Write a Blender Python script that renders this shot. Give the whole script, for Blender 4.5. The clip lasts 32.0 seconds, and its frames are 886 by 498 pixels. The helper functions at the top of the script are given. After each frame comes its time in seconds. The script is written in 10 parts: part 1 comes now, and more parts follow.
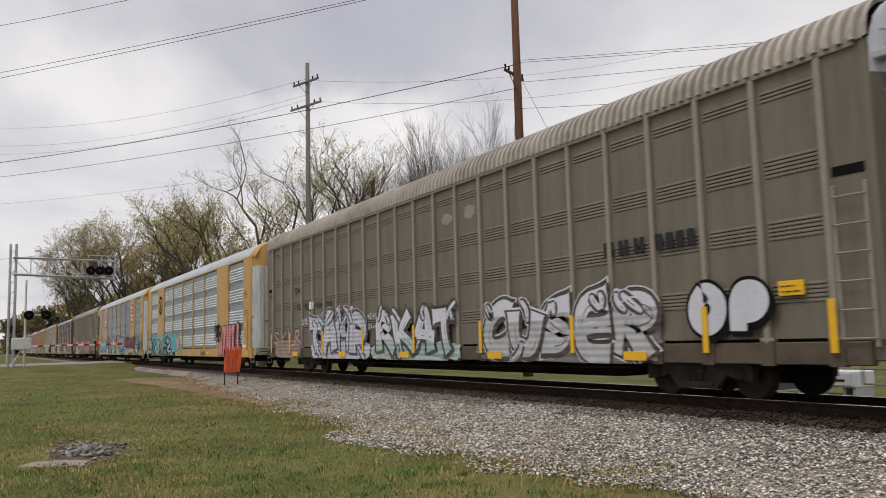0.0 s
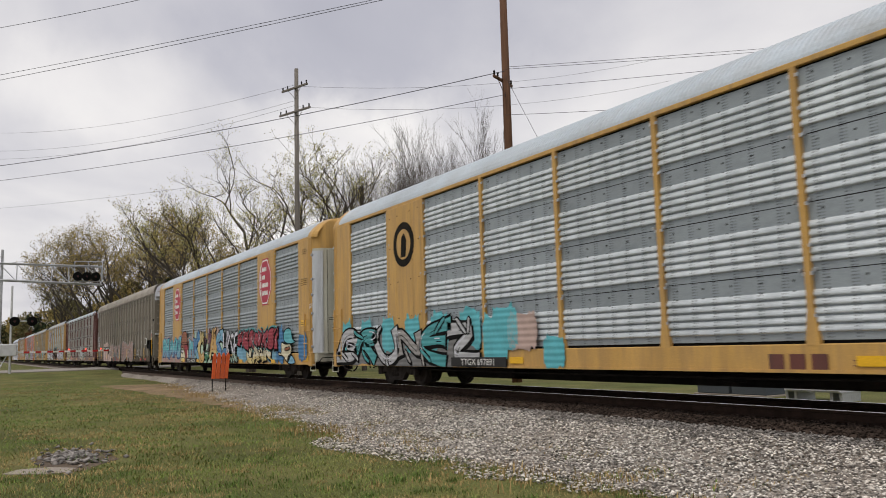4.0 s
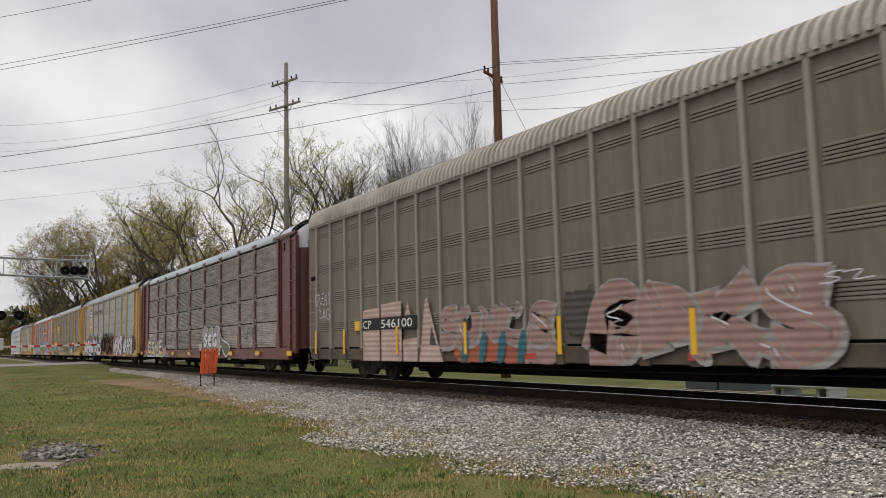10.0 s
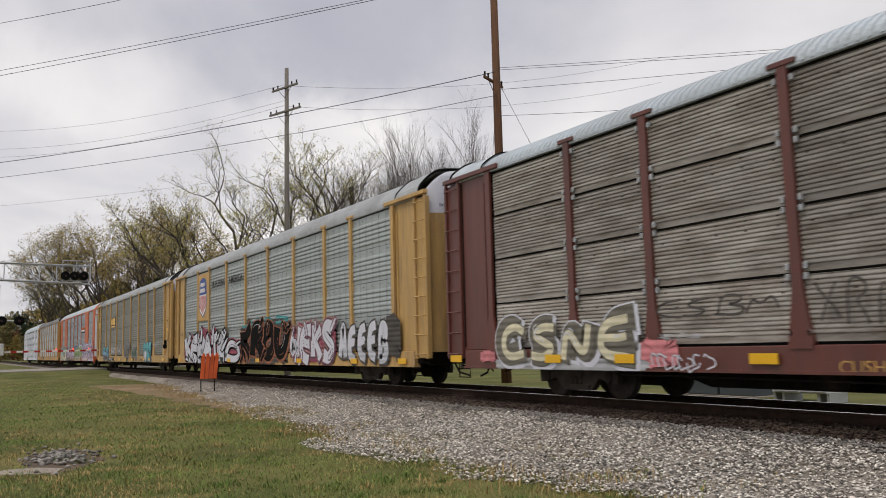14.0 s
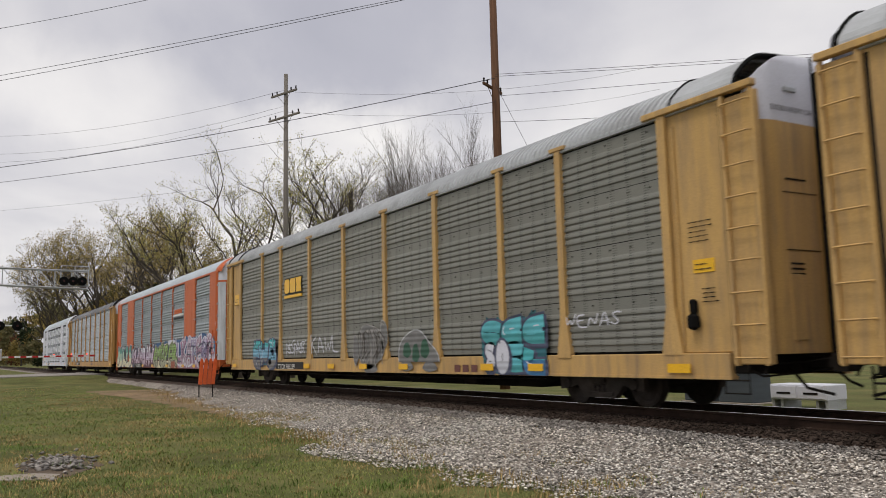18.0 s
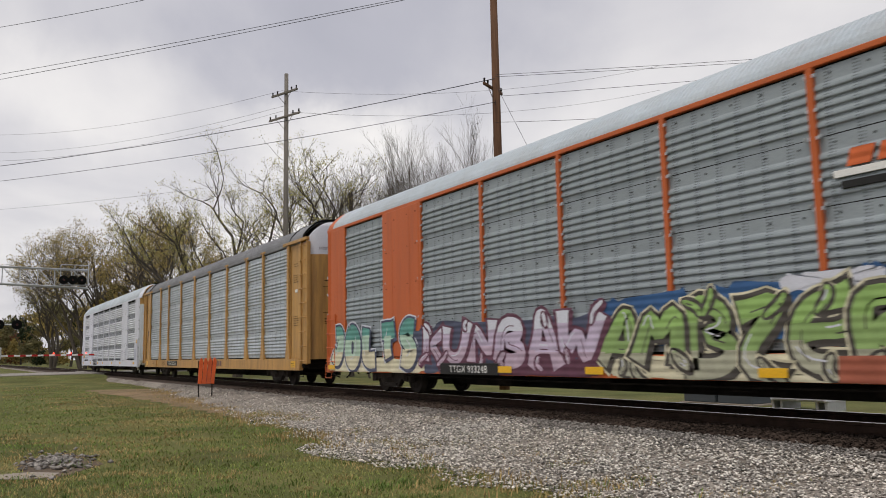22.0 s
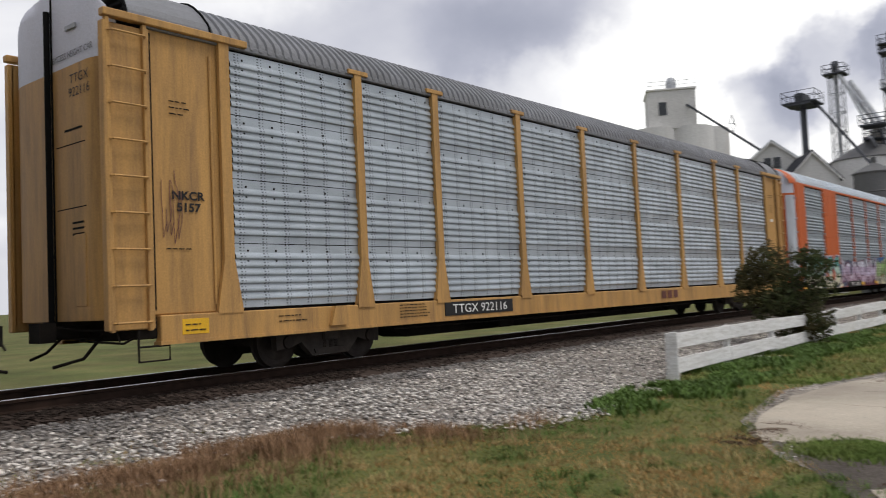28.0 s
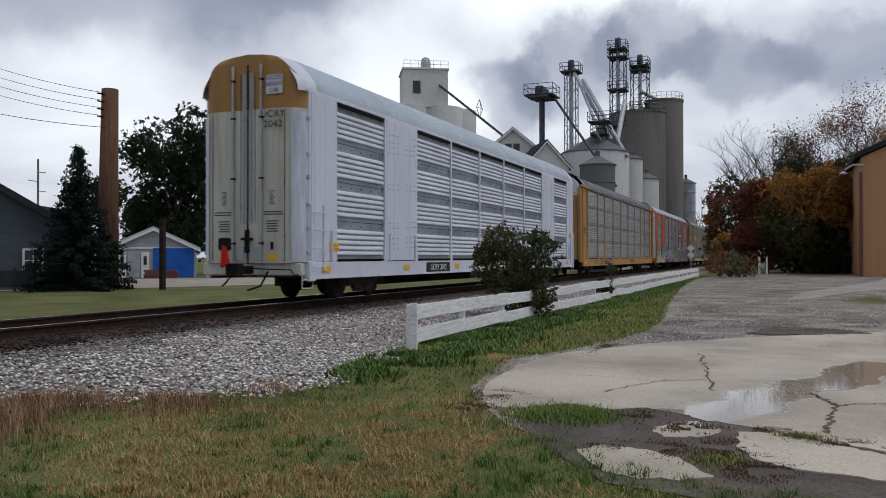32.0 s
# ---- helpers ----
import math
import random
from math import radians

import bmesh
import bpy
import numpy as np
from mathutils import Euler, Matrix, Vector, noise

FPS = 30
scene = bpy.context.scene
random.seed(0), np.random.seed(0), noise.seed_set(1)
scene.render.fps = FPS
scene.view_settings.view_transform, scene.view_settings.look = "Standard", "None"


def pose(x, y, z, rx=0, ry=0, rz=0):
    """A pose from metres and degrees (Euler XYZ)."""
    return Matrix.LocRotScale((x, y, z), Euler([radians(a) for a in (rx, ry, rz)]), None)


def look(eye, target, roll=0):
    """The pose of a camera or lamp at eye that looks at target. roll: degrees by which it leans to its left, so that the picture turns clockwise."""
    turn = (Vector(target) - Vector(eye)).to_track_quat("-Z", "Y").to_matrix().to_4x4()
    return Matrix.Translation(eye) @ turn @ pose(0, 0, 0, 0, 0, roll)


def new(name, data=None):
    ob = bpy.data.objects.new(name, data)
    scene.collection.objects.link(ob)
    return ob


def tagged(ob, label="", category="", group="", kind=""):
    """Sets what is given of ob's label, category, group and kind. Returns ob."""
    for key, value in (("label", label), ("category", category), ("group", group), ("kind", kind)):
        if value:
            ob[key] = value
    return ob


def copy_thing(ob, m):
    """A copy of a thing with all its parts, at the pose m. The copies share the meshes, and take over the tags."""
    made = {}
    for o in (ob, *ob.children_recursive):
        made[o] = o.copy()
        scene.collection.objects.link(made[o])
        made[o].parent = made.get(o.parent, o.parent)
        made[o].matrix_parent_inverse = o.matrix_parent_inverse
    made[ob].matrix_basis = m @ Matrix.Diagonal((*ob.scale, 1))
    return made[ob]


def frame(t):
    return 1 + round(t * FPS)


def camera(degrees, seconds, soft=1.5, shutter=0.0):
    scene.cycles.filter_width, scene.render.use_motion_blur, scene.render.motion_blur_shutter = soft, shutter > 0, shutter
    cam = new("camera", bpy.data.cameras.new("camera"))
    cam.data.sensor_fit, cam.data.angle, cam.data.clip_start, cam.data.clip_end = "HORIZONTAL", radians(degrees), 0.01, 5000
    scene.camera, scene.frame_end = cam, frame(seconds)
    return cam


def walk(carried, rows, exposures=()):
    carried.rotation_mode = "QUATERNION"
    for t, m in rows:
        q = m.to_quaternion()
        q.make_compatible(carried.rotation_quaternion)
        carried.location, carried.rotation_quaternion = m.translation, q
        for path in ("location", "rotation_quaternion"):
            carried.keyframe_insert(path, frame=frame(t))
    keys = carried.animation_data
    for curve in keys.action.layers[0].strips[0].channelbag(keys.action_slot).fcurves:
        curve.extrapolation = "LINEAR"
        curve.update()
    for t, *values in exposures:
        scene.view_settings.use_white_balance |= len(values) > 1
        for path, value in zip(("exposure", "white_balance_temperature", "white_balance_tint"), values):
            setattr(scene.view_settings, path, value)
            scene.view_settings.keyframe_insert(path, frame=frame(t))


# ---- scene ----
# The camera stands on the lawn beside a single track; rail tops are z = 0, the track runs along x,
# and the train goes towards +x. Camera rows: seconds, turn, pitch, lean.
EYE_Z = 1.09
cam = camera(56.43, 32.0, soft=0.95, shutter=0.2)
PATH = [
    (0, 61.13, 6.31, 1.50), (0.5, 61.08, 6.19, 1.47), (1, 60.93, 6.16, 1.42), (1.5, 60.81, 6.22, 1.30), (2, 60.73, 6.36, 1.38),
    (2.5, 60.56, 6.58, 1.59), (3, 60.45, 6.71, 1.61), (3.5, 60.36, 6.73, 1.53), (5.5, 60.33, 6.52, 1.71), (6, 60.20, 6.52, 1.69),
    (6.5, 60.15, 6.54, 1.59), (7, 60.11, 6.42, 1.44), (7.5, 60.05, 6.36, 1.52), (8, 59.92, 6.36, 1.55), (8.5, 59.86, 6.37, 1.40),
    (9, 59.81, 6.36, 1.42), (9.5, 59.72, 6.38, 1.37), (10, 59.62, 6.37, 1.39), (10.5, 59.59, 6.46, 1.32), (11, 59.53, 6.54, 1.32),
    (11.5, 59.50, 6.63, 1.39), (12, 59.56, 6.72, 1.42), (12.5, 59.60, 6.73, 1.42), (13, 59.70, 6.72, 1.45),
    (13.5, 59.73, 6.69, 1.42), (14, 59.65, 6.72, 1.43), (14.5, 59.53, 6.76, 1.43), (16.5, 59.44, 7.16, 1.17),
    (17, 59.43, 7.45, 1.15), (17.5, 59.44, 7.35, 1.28), (18, 59.55, 7.13, 1.32), (18.5, 59.58, 7.01, 1.35),
    (19, 59.57, 7.15, 1.15), (19.5, 59.53, 7.21, 1.07), (20, 59.50, 7.18, 1.15), (20.5, 59.43, 7.22, 1.28),
    (21, 59.48, 7.21, 1.24), (21.5, 59.53, 7.15, 1.19), (22, 59.52, 7.14, 1.13), (22.5, 59.56, 7.06, 1.11),
    (23, 59.55, 6.97, 1.13), (23.5, 59.45, 6.89, 1.30), (24, 59.38, 6.84, 1.31), (24.5, 59.39, 6.81, 1.22),
    (25.6, 58.9, 7.5, 1.2), (26.5, 40.26, 7.56, 1.57), (26.8, 24.11, 8.18, 1.97), (27.1, 2.59, 7.87, 2.69),
    (27.4, -19.27, 6.36, 3.40), (27.6, -33.14, 5.20, 2.89), (28, -50.34, 3.15, 2.61), (28.5, -60.18, 1.47, 1.17),
    (29, -63.87, 0.78, 0.13), (29.5, -65.07, 0.79, 0.03), (30, -65.54, 0.88, 0.11), (30.5, -66.05, 0.90, 0.18),
    (31, -66.59, 0.87, 0.20), (31.5, -67.17, 0.78, 0.15), (32, -67.74, 0.57, 0.06),
]
walk(cam, [(t, pose(0, 0, EYE_Z, 90 + pitch, lean, turn)) for t, turn, pitch, lean in PATH], exposures=[(0, 0.27, 6850, 10), (24.5, 0.25, 6850, 10), (26.5, 0.42, 6650, 10), (27.1, 0.46, 6650, 10), (28, 0.25, 6500, 10), (29, 0.22, 6400, 10), (32, -0.18, 5990, 10)])

TRACK_Y = 11.80          # centre of the track
GROUND = -0.50           # lawn and yard level
GAPS = (28.8, 28.8, 29.3, 28.8, 28.8, 28.8, 29.1, 29.2, 29.1, 29.2, 29.2)   # coupled length of each autorack, from the one ahead

# ---------------- sky and light ----------------
SUN_DIR = Vector((0.10, -0.45, 0.88)).normalized()   # towards the sun behind the cloud
world = bpy.data.worlds.new("sky")
scene.world = world
world.use_nodes = True
wn, wl = world.node_tree.nodes, world.node_tree.links
wn.clear()


def wnode(kind, **props):
    n = wn.new(kind)
    for k, v in props.items():
        if k == "ins":
            for key, value in v.items():
                n.inputs[key].default_value = value
        elif k == "blend_type":
            n.blend_type = v
        elif k == "operation":
            n.operation = v
        elif k == "data_type":
            n.data_type = v
    return n


w_out = wnode("ShaderNodeOutputWorld")
w_bg = wnode("ShaderNodeBackground", ins={"Strength": 1.0})
w_sky = wnode("ShaderNodeTexSky")
w_sky.sky_type = "NISHITA"
w_sky.sun_disc = False
w_sky.sun_elevation = math.asin(SUN_DIR.z)
w_sky.sun_rotation = math.atan2(SUN_DIR.x, SUN_DIR.y)
w_sky.dust_density = 3.0
w_skys = wnode("ShaderNodeMix", data_type="RGBA", blend_type="MULTIPLY", ins={0: 1.0})
w_skys.inputs[7].default_value = (0.10, 0.10, 0.10, 1)
w_tc = wnode("ShaderNodeTexCoord")
w_sep = wnode("ShaderNodeSeparateXYZ")
w_add = wnode("ShaderNodeMath", operation="ADD", ins={1: 0.22})
w_max = wnode("ShaderNodeMath", operation="MAXIMUM", ins={1: 0.05})
w_dx = wnode("ShaderNodeMath", operation="DIVIDE")
w_dy = wnode("ShaderNodeMath", operation="DIVIDE")
w_com = wnode("ShaderNodeCombineXYZ", ins={"Z": 8.2})
w_n1 = wnode("ShaderNodeTexNoise", ins={"Scale": 1.0, "Detail": 8.0, "Roughness": 0.50, "Distortion": 0.35})
w_r1 = wn.new("ShaderNodeValToRGB")
w_r1.color_ramp.elements[0].position, w_r1.color_ramp.elements[0].color = 0.36, (0.44, 0.45, 0.525, 1)
w_r1.color_ramp.elements[1].position, w_r1.color_ramp.elements[1].color = 0.66, (1.05, 1.04, 1.02, 1)
w_low = w_r1.color_ramp.elements.new(0.2)
w_low.color = (0.29, 0.305, 0.38, 1)
w_top = w_r1.color_ramp.elements.new(0.84)
w_top.color = (1.42, 1.41, 1.38, 1)
w_mid = w_r1.color_ramp.elements.new(0.5)
w_mid.color = (0.71, 0.71, 0.745, 1)
w_mix = wnode("ShaderNodeMix", data_type="RGBA", ins={0: 0.92})
wl.new(w_tc.outputs["Generated"], w_sep.inputs[0])
wl.new(w_sep.outputs[2], w_max.inputs[0])
wl.new(w_max.outputs[0], w_add.inputs[0])
wl.new(w_sep.outputs[0], w_dx.inputs[0])
wl.new(w_add.outputs[0], w_dx.inputs[1])
wl.new(w_sep.outputs[1], w_dy.inputs[0])
wl.new(w_add.outputs[0], w_dy.inputs[1])
wl.new(w_dx.outputs[0], w_com.inputs[0])
wl.new(w_dy.outputs[0], w_com.inputs[1])
wl.new(w_com.outputs[0], w_n1.inputs["Vector"])
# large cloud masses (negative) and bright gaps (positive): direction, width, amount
field = w_n1.outputs[0]
w_n2 = wnode("ShaderNodeTexNoise", ins={"Scale": 5.0, "Detail": 6.0, "Roughness": 0.6})
wl.new(w_tc.outputs["Generated"], w_n2.inputs["Vector"])
w_off = wnode("ShaderNodeVectorMath", operation="SUBTRACT")
w_off.inputs[1].default_value = (0.5, 0.5, 0.5)
wl.new(w_n2.outputs["Color"], w_off.inputs[0])
w_amp = wnode("ShaderNodeVectorMath", operation="SCALE", ins={"Scale": 0.16})
wl.new(w_off.outputs[0], w_amp.inputs[0])
w_bent = wnode("ShaderNodeVectorMath", operation="ADD")
wl.new(w_tc.outputs["Generated"], w_bent.inputs[0])
wl.new(w_amp.outputs[0], w_bent.inputs[1])
w_unit = wnode("ShaderNodeVectorMath", operation="NORMALIZE")
wl.new(w_bent.outputs[0], w_unit.inputs[0])
w_calm = wnode("ShaderNodeMapRange", ins={1: 0.0, 2: 1.0, 3: 0.19, 4: 0.71})
wl.new(field, w_calm.inputs[0])
field = w_calm.outputs[0]
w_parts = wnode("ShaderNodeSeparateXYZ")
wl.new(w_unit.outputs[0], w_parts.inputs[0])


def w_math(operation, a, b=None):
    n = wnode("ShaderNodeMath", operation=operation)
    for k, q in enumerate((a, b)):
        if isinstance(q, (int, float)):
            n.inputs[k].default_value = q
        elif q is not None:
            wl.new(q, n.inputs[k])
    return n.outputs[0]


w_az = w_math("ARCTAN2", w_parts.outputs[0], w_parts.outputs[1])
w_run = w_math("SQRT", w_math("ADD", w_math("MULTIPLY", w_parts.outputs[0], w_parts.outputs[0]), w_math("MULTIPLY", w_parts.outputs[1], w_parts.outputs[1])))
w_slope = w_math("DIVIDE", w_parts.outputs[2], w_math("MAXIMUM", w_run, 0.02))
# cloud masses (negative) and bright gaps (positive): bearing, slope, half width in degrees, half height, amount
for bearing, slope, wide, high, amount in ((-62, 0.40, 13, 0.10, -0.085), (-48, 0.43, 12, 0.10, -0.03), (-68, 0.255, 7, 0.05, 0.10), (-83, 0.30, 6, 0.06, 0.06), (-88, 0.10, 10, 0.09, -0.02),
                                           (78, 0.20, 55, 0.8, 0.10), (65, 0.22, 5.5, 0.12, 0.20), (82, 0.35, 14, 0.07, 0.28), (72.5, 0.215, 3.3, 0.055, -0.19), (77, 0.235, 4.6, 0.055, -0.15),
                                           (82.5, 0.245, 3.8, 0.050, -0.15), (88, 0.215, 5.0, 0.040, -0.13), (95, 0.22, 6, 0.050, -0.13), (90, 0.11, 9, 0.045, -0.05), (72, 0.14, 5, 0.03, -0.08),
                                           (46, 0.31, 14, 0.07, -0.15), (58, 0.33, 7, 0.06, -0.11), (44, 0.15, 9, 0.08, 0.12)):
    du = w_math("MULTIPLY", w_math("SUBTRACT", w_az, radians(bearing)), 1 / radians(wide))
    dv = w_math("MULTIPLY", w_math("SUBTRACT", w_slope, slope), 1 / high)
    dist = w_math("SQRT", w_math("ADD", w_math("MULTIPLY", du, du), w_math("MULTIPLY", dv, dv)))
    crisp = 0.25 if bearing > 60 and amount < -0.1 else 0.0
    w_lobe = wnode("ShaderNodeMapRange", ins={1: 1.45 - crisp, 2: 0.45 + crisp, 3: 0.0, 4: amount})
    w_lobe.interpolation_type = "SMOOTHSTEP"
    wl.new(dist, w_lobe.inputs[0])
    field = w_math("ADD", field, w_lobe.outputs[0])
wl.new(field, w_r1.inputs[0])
wl.new(w_sky.outputs[0], w_skys.inputs[6])
wl.new(w_skys.outputs[2], w_mix.inputs[6])
# overcast skies brighten towards the horizon
w_hz = wnode("ShaderNodeMapRange", ins={1: 0.0, 2: 0.35, 3: 1.02, 4: 0.98})
wl.new(w_max.outputs[0], w_hz.inputs[0])
w_hm = wnode("ShaderNodeVectorMath", operation="SCALE")
wl.new(w_r1.outputs[0], w_hm.inputs[0])
wl.new(w_hz.outputs[0], w_hm.inputs["Scale"])
wl.new(w_hm.outputs[0], w_mix.inputs[7])
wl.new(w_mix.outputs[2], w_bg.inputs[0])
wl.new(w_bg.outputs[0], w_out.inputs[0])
sun_data = bpy.data.lights.new("sun", "SUN")
sun_data.energy, sun_data.angle, sun_data.color = 1.2, radians(18), (1.0, 0.96, 0.9)
sun = new("sun", sun_data)
sun.matrix_world = look(SUN_DIR * 50, (0, 0, 0))


# ---------------- materials ----------------
def material(name, colour, rough=0.7, metal=0.0, vary=0.18, scale=3.0, stretch=(1, 1, 1), fine=40.0, bump=0.15, dirt=None, dirt_amount=0.35,
             dirt_scale=1.2, per_piece=0.0, island=0.0, grain=0.10, holes=False):
    """A painted or raw surface: base colour, broad and fine variation, an optional second colour for dirt, and fine relief."""
    m = bpy.data.materials.new(name)
    m.use_nodes = True
    nt = m.node_tree
    n, l = nt.nodes, nt.links
    b = n["Principled BSDF"]
    b.inputs["Roughness"].default_value, b.inputs["Metallic"].default_value = rough, metal
    if rough >= 0.85:
        b.inputs["Specular IOR Level"].default_value = 0.08
    elif rough >= 0.5:
        b.inputs["Specular IOR Level"].default_value = 0.22
    tc = n.new("ShaderNodeTexCoord")
    mp = n.new("ShaderNodeMapping")
    mp.inputs["Scale"].default_value = stretch
    l.new(tc.outputs["Object"], mp.inputs[0])
    info = n.new("ShaderNodeObjectInfo")
    n1 = n.new("ShaderNodeTexNoise")
    n1.noise_dimensions = "4D"
    n1.inputs["Scale"].default_value, n1.inputs["Detail"].default_value = scale, 5
    wv = n.new("ShaderNodeMath")
    wv.operation = "MULTIPLY"
    wv.inputs[1].default_value = 37.0
    l.new(info.outputs["Random"], wv.inputs[0])
    l.new(wv.outputs[0], n1.inputs["W"])
    l.new(mp.outputs[0], n1.inputs["Vector"])
    n2 = n.new("ShaderNodeTexNoise")
    n2.inputs["Scale"].default_value, n2.inputs["Detail"].default_value = fine, 3
    l.new(tc.outputs["Object"], n2.inputs["Vector"])

    def ramp(source, low, high, a=0.3, z=0.7):
        mr = n.new("ShaderNodeMapRange")
        mr.inputs[1].default_value, mr.inputs[2].default_value, mr.inputs[3].default_value, mr.inputs[4].default_value = a, z, low, high
        l.new(source, mr.inputs[0])
        return mr.outputs[0]

    def times(x, y):
        k = n.new("ShaderNodeMath")
        k.operation = "MULTIPLY"
        l.new(x, k.inputs[0])
        l.new(y, k.inputs[1])
        return k.outputs[0]

    value = times(ramp(n1.outputs[0], 1 - vary, 1 + vary), ramp(n2.outputs[0], 1 - grain, 1 + grain))
    if per_piece:
        value = times(value, ramp(info.outputs["Random"], 1 - per_piece, 1 + per_piece, 0, 1))
    if island:
        geo = n.new("ShaderNodeNewGeometry")
        value = times(value, ramp(geo.outputs["Random Per Island"], 1 - island, 1 + island, 0, 1))
    if holes:
        xyz = n.new("ShaderNodeSeparateXYZ")
        l.new(tc.outputs["Object"], xyz.inputs[0])

        def comb(axis, pitch, above):
            k = n.new("ShaderNodeMath")
            k.operation = "MULTIPLY"
            k.inputs[1].default_value = 2 * math.pi / pitch
            l.new(xyz.outputs[axis], k.inputs[0])
            q = n.new("ShaderNodeMath")
            q.operation = "SINE"
            l.new(k.outputs[0], q.inputs[0])
            return ramp(q.outputs[0], 0.0, 1.0, above, above + 0.3)
        dots = times(times(comb(0, 0.44, 0.55), comb(0, 0.0733, -0.2)), comb(2, 0.046, 0.0))
        value = times(value, ramp(dots, 1.0, 0.30, 0, 1))
    base = n.new("ShaderNodeMix")
    base.data_type, base.blend_type = "RGBA", "MIX"
    base.inputs[6].default_value = (*colour, 1)
    base.inputs[7].default_value = (*(dirt or colour), 1)
    base.inputs[0].default_value = 0
    if dirt:
        n3 = n.new("ShaderNodeTexNoise")
        n3.noise_dimensions = "4D"
        n3.inputs["Scale"].default_value, n3.inputs["Detail"].default_value, n3.inputs["Roughness"].default_value = dirt_scale, 7, 0.65
        l.new(mp.outputs[0], n3.inputs["Vector"])
        l.new(wv.outputs[0], n3.inputs["W"])
        l.new(ramp(n3.outputs[0], 0, dirt_amount * 2, 0.42, 0.75), base.inputs[0])
    hsv = n.new("ShaderNodeHueSaturation")
    l.new(base.outputs[2], hsv.inputs["Color"])
    l.new(value, hsv.inputs["Value"])
    l.new(hsv.outputs[0], b.inputs["Base Color"])
    if bump:
        bp = n.new("ShaderNodeBump")
        bp.inputs["Strength"].default_value, bp.inputs["Distance"].default_value = bump, 0.01
        l.new(n2.outputs[0], bp.inputs["Height"])
        l.new(bp.outputs[0], b.inputs["Normal"])
    return m


STREAK = (5.0, 5.0, 0.55)
M = {}
M["yellow"] = material("yellow_paint", (0.53, 0.335, 0.125), 0.5, vary=0.10, scale=0.6, stretch=STREAK, dirt=(0.25, 0.175, 0.105), dirt_amount=0.48)
M["ochre"] = material("ochre_weathered_paint", (0.50, 0.285, 0.095), 0.5, vary=0.12, scale=0.6, stretch=STREAK, dirt=(0.20, 0.12, 0.06), dirt_amount=0.48)
M["gold"] = material("gold_paint", (0.54, 0.325, 0.10), 0.5, vary=0.09, scale=0.6, stretch=STREAK, dirt=(0.27, 0.175, 0.09), dirt_amount=0.45)
M["orange"] = material("orange_paint", (0.51, 0.118, 0.034), 0.5, vary=0.08, scale=0.6, stretch=STREAK, dirt=(0.19, 0.07, 0.045), dirt_amount=0.18)
M["white"] = material("white_paint", (0.60, 0.615, 0.69), 0.5, vary=0.04, scale=0.5, stretch=(1.5, 1.5, 0.5), dirt=(0.38, 0.38, 0.40), dirt_amount=0.14)
M["taupe"] = material("taupe_weathered_paint", (0.168, 0.150, 0.121), 0.6, vary=0.10, scale=0.6, stretch=STREAK, dirt=(0.105, 0.086, 0.062), dirt_amount=0.4)
M["taupe_sill"] = material("dirty_brown_sill", (0.105, 0.082, 0.062), 0.7, vary=0.2, scale=0.9, fine=40, dirt=(0.045, 0.034, 0.028), dirt_amount=0.55, dirt_scale=1.4)
M["taupe_post"] = material("pale_taupe_paint", (0.285, 0.26, 0.222), 0.55, vary=0.10, scale=1.2, stretch=STREAK, dirt=(0.16, 0.14, 0.12), dirt_amount=0.3)
M["maroon"] = material("brown_red_paint", (0.125, 0.036, 0.027), 0.42, vary=0.16, scale=0.9, stretch=STREAK, dirt=(0.06, 0.04, 0.035), dirt_amount=0.3)
M["cream_door"] = material("greenish_white_door", (0.52, 0.525, 0.45), 0.5, vary=0.10, scale=0.8, stretch=STREAK, dirt=(0.30, 0.25, 0.18), dirt_amount=0.36)
M["ghost"] = material("faded_lettering", (0.075, 0.066, 0.055), 0.6, vary=0.15)
M["roof_white"] = material("pale_roof_sheet", (0.46, 0.52, 0.575), 0.5, vary=0.08, scale=0.5, dirt=(0.36, 0.36, 0.36), dirt_amount=0.3)
M["roof_grey"] = material("galvanised_roof_sheet", (0.40, 0.42, 0.44), 0.55, 0.1, vary=0.14, scale=0.5, dirt=(0.2, 0.2, 0.2), dirt_amount=0.35)
M["roof_slate"] = material("slate_grey_roof_sheet", (0.21, 0.215, 0.23), 0.55, 0.1, vary=0.12, scale=0.5, dirt=(0.14, 0.14, 0.14), dirt_amount=0.35)
M["roof_taupe"] = material("taupe_roof_sheet", (0.44, 0.405, 0.36), 0.55, vary=0.10, scale=0.5, dirt=(0.16, 0.14, 0.12), dirt_amount=0.35)
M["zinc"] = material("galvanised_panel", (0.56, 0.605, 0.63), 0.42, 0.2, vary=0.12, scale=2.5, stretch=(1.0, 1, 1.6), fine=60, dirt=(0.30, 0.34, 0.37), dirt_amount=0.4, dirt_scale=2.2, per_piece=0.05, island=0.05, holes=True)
M["zinc_blue"] = material("blue_grey_galvanised_panel", (0.425, 0.47, 0.505), 0.40, 0.5, vary=0.16, scale=1.6, stretch=(0.7, 1, 1.8), fine=60, dirt=(0.30, 0.34, 0.37), dirt_amount=0.4, dirt_scale=1.8, per_piece=0.06, island=0.06, holes=True)
M["zinc_dull"] = material("dull_galvanised_panel", (0.212, 0.213, 0.189), 0.55, 0.15, vary=0.12, scale=1.6, stretch=(1.0, 1, 2.0), fine=60, dirt=(0.145, 0.15, 0.135), dirt_amount=0.5, dirt_scale=1.6, per_piece=0.08, island=0.08, holes=True)
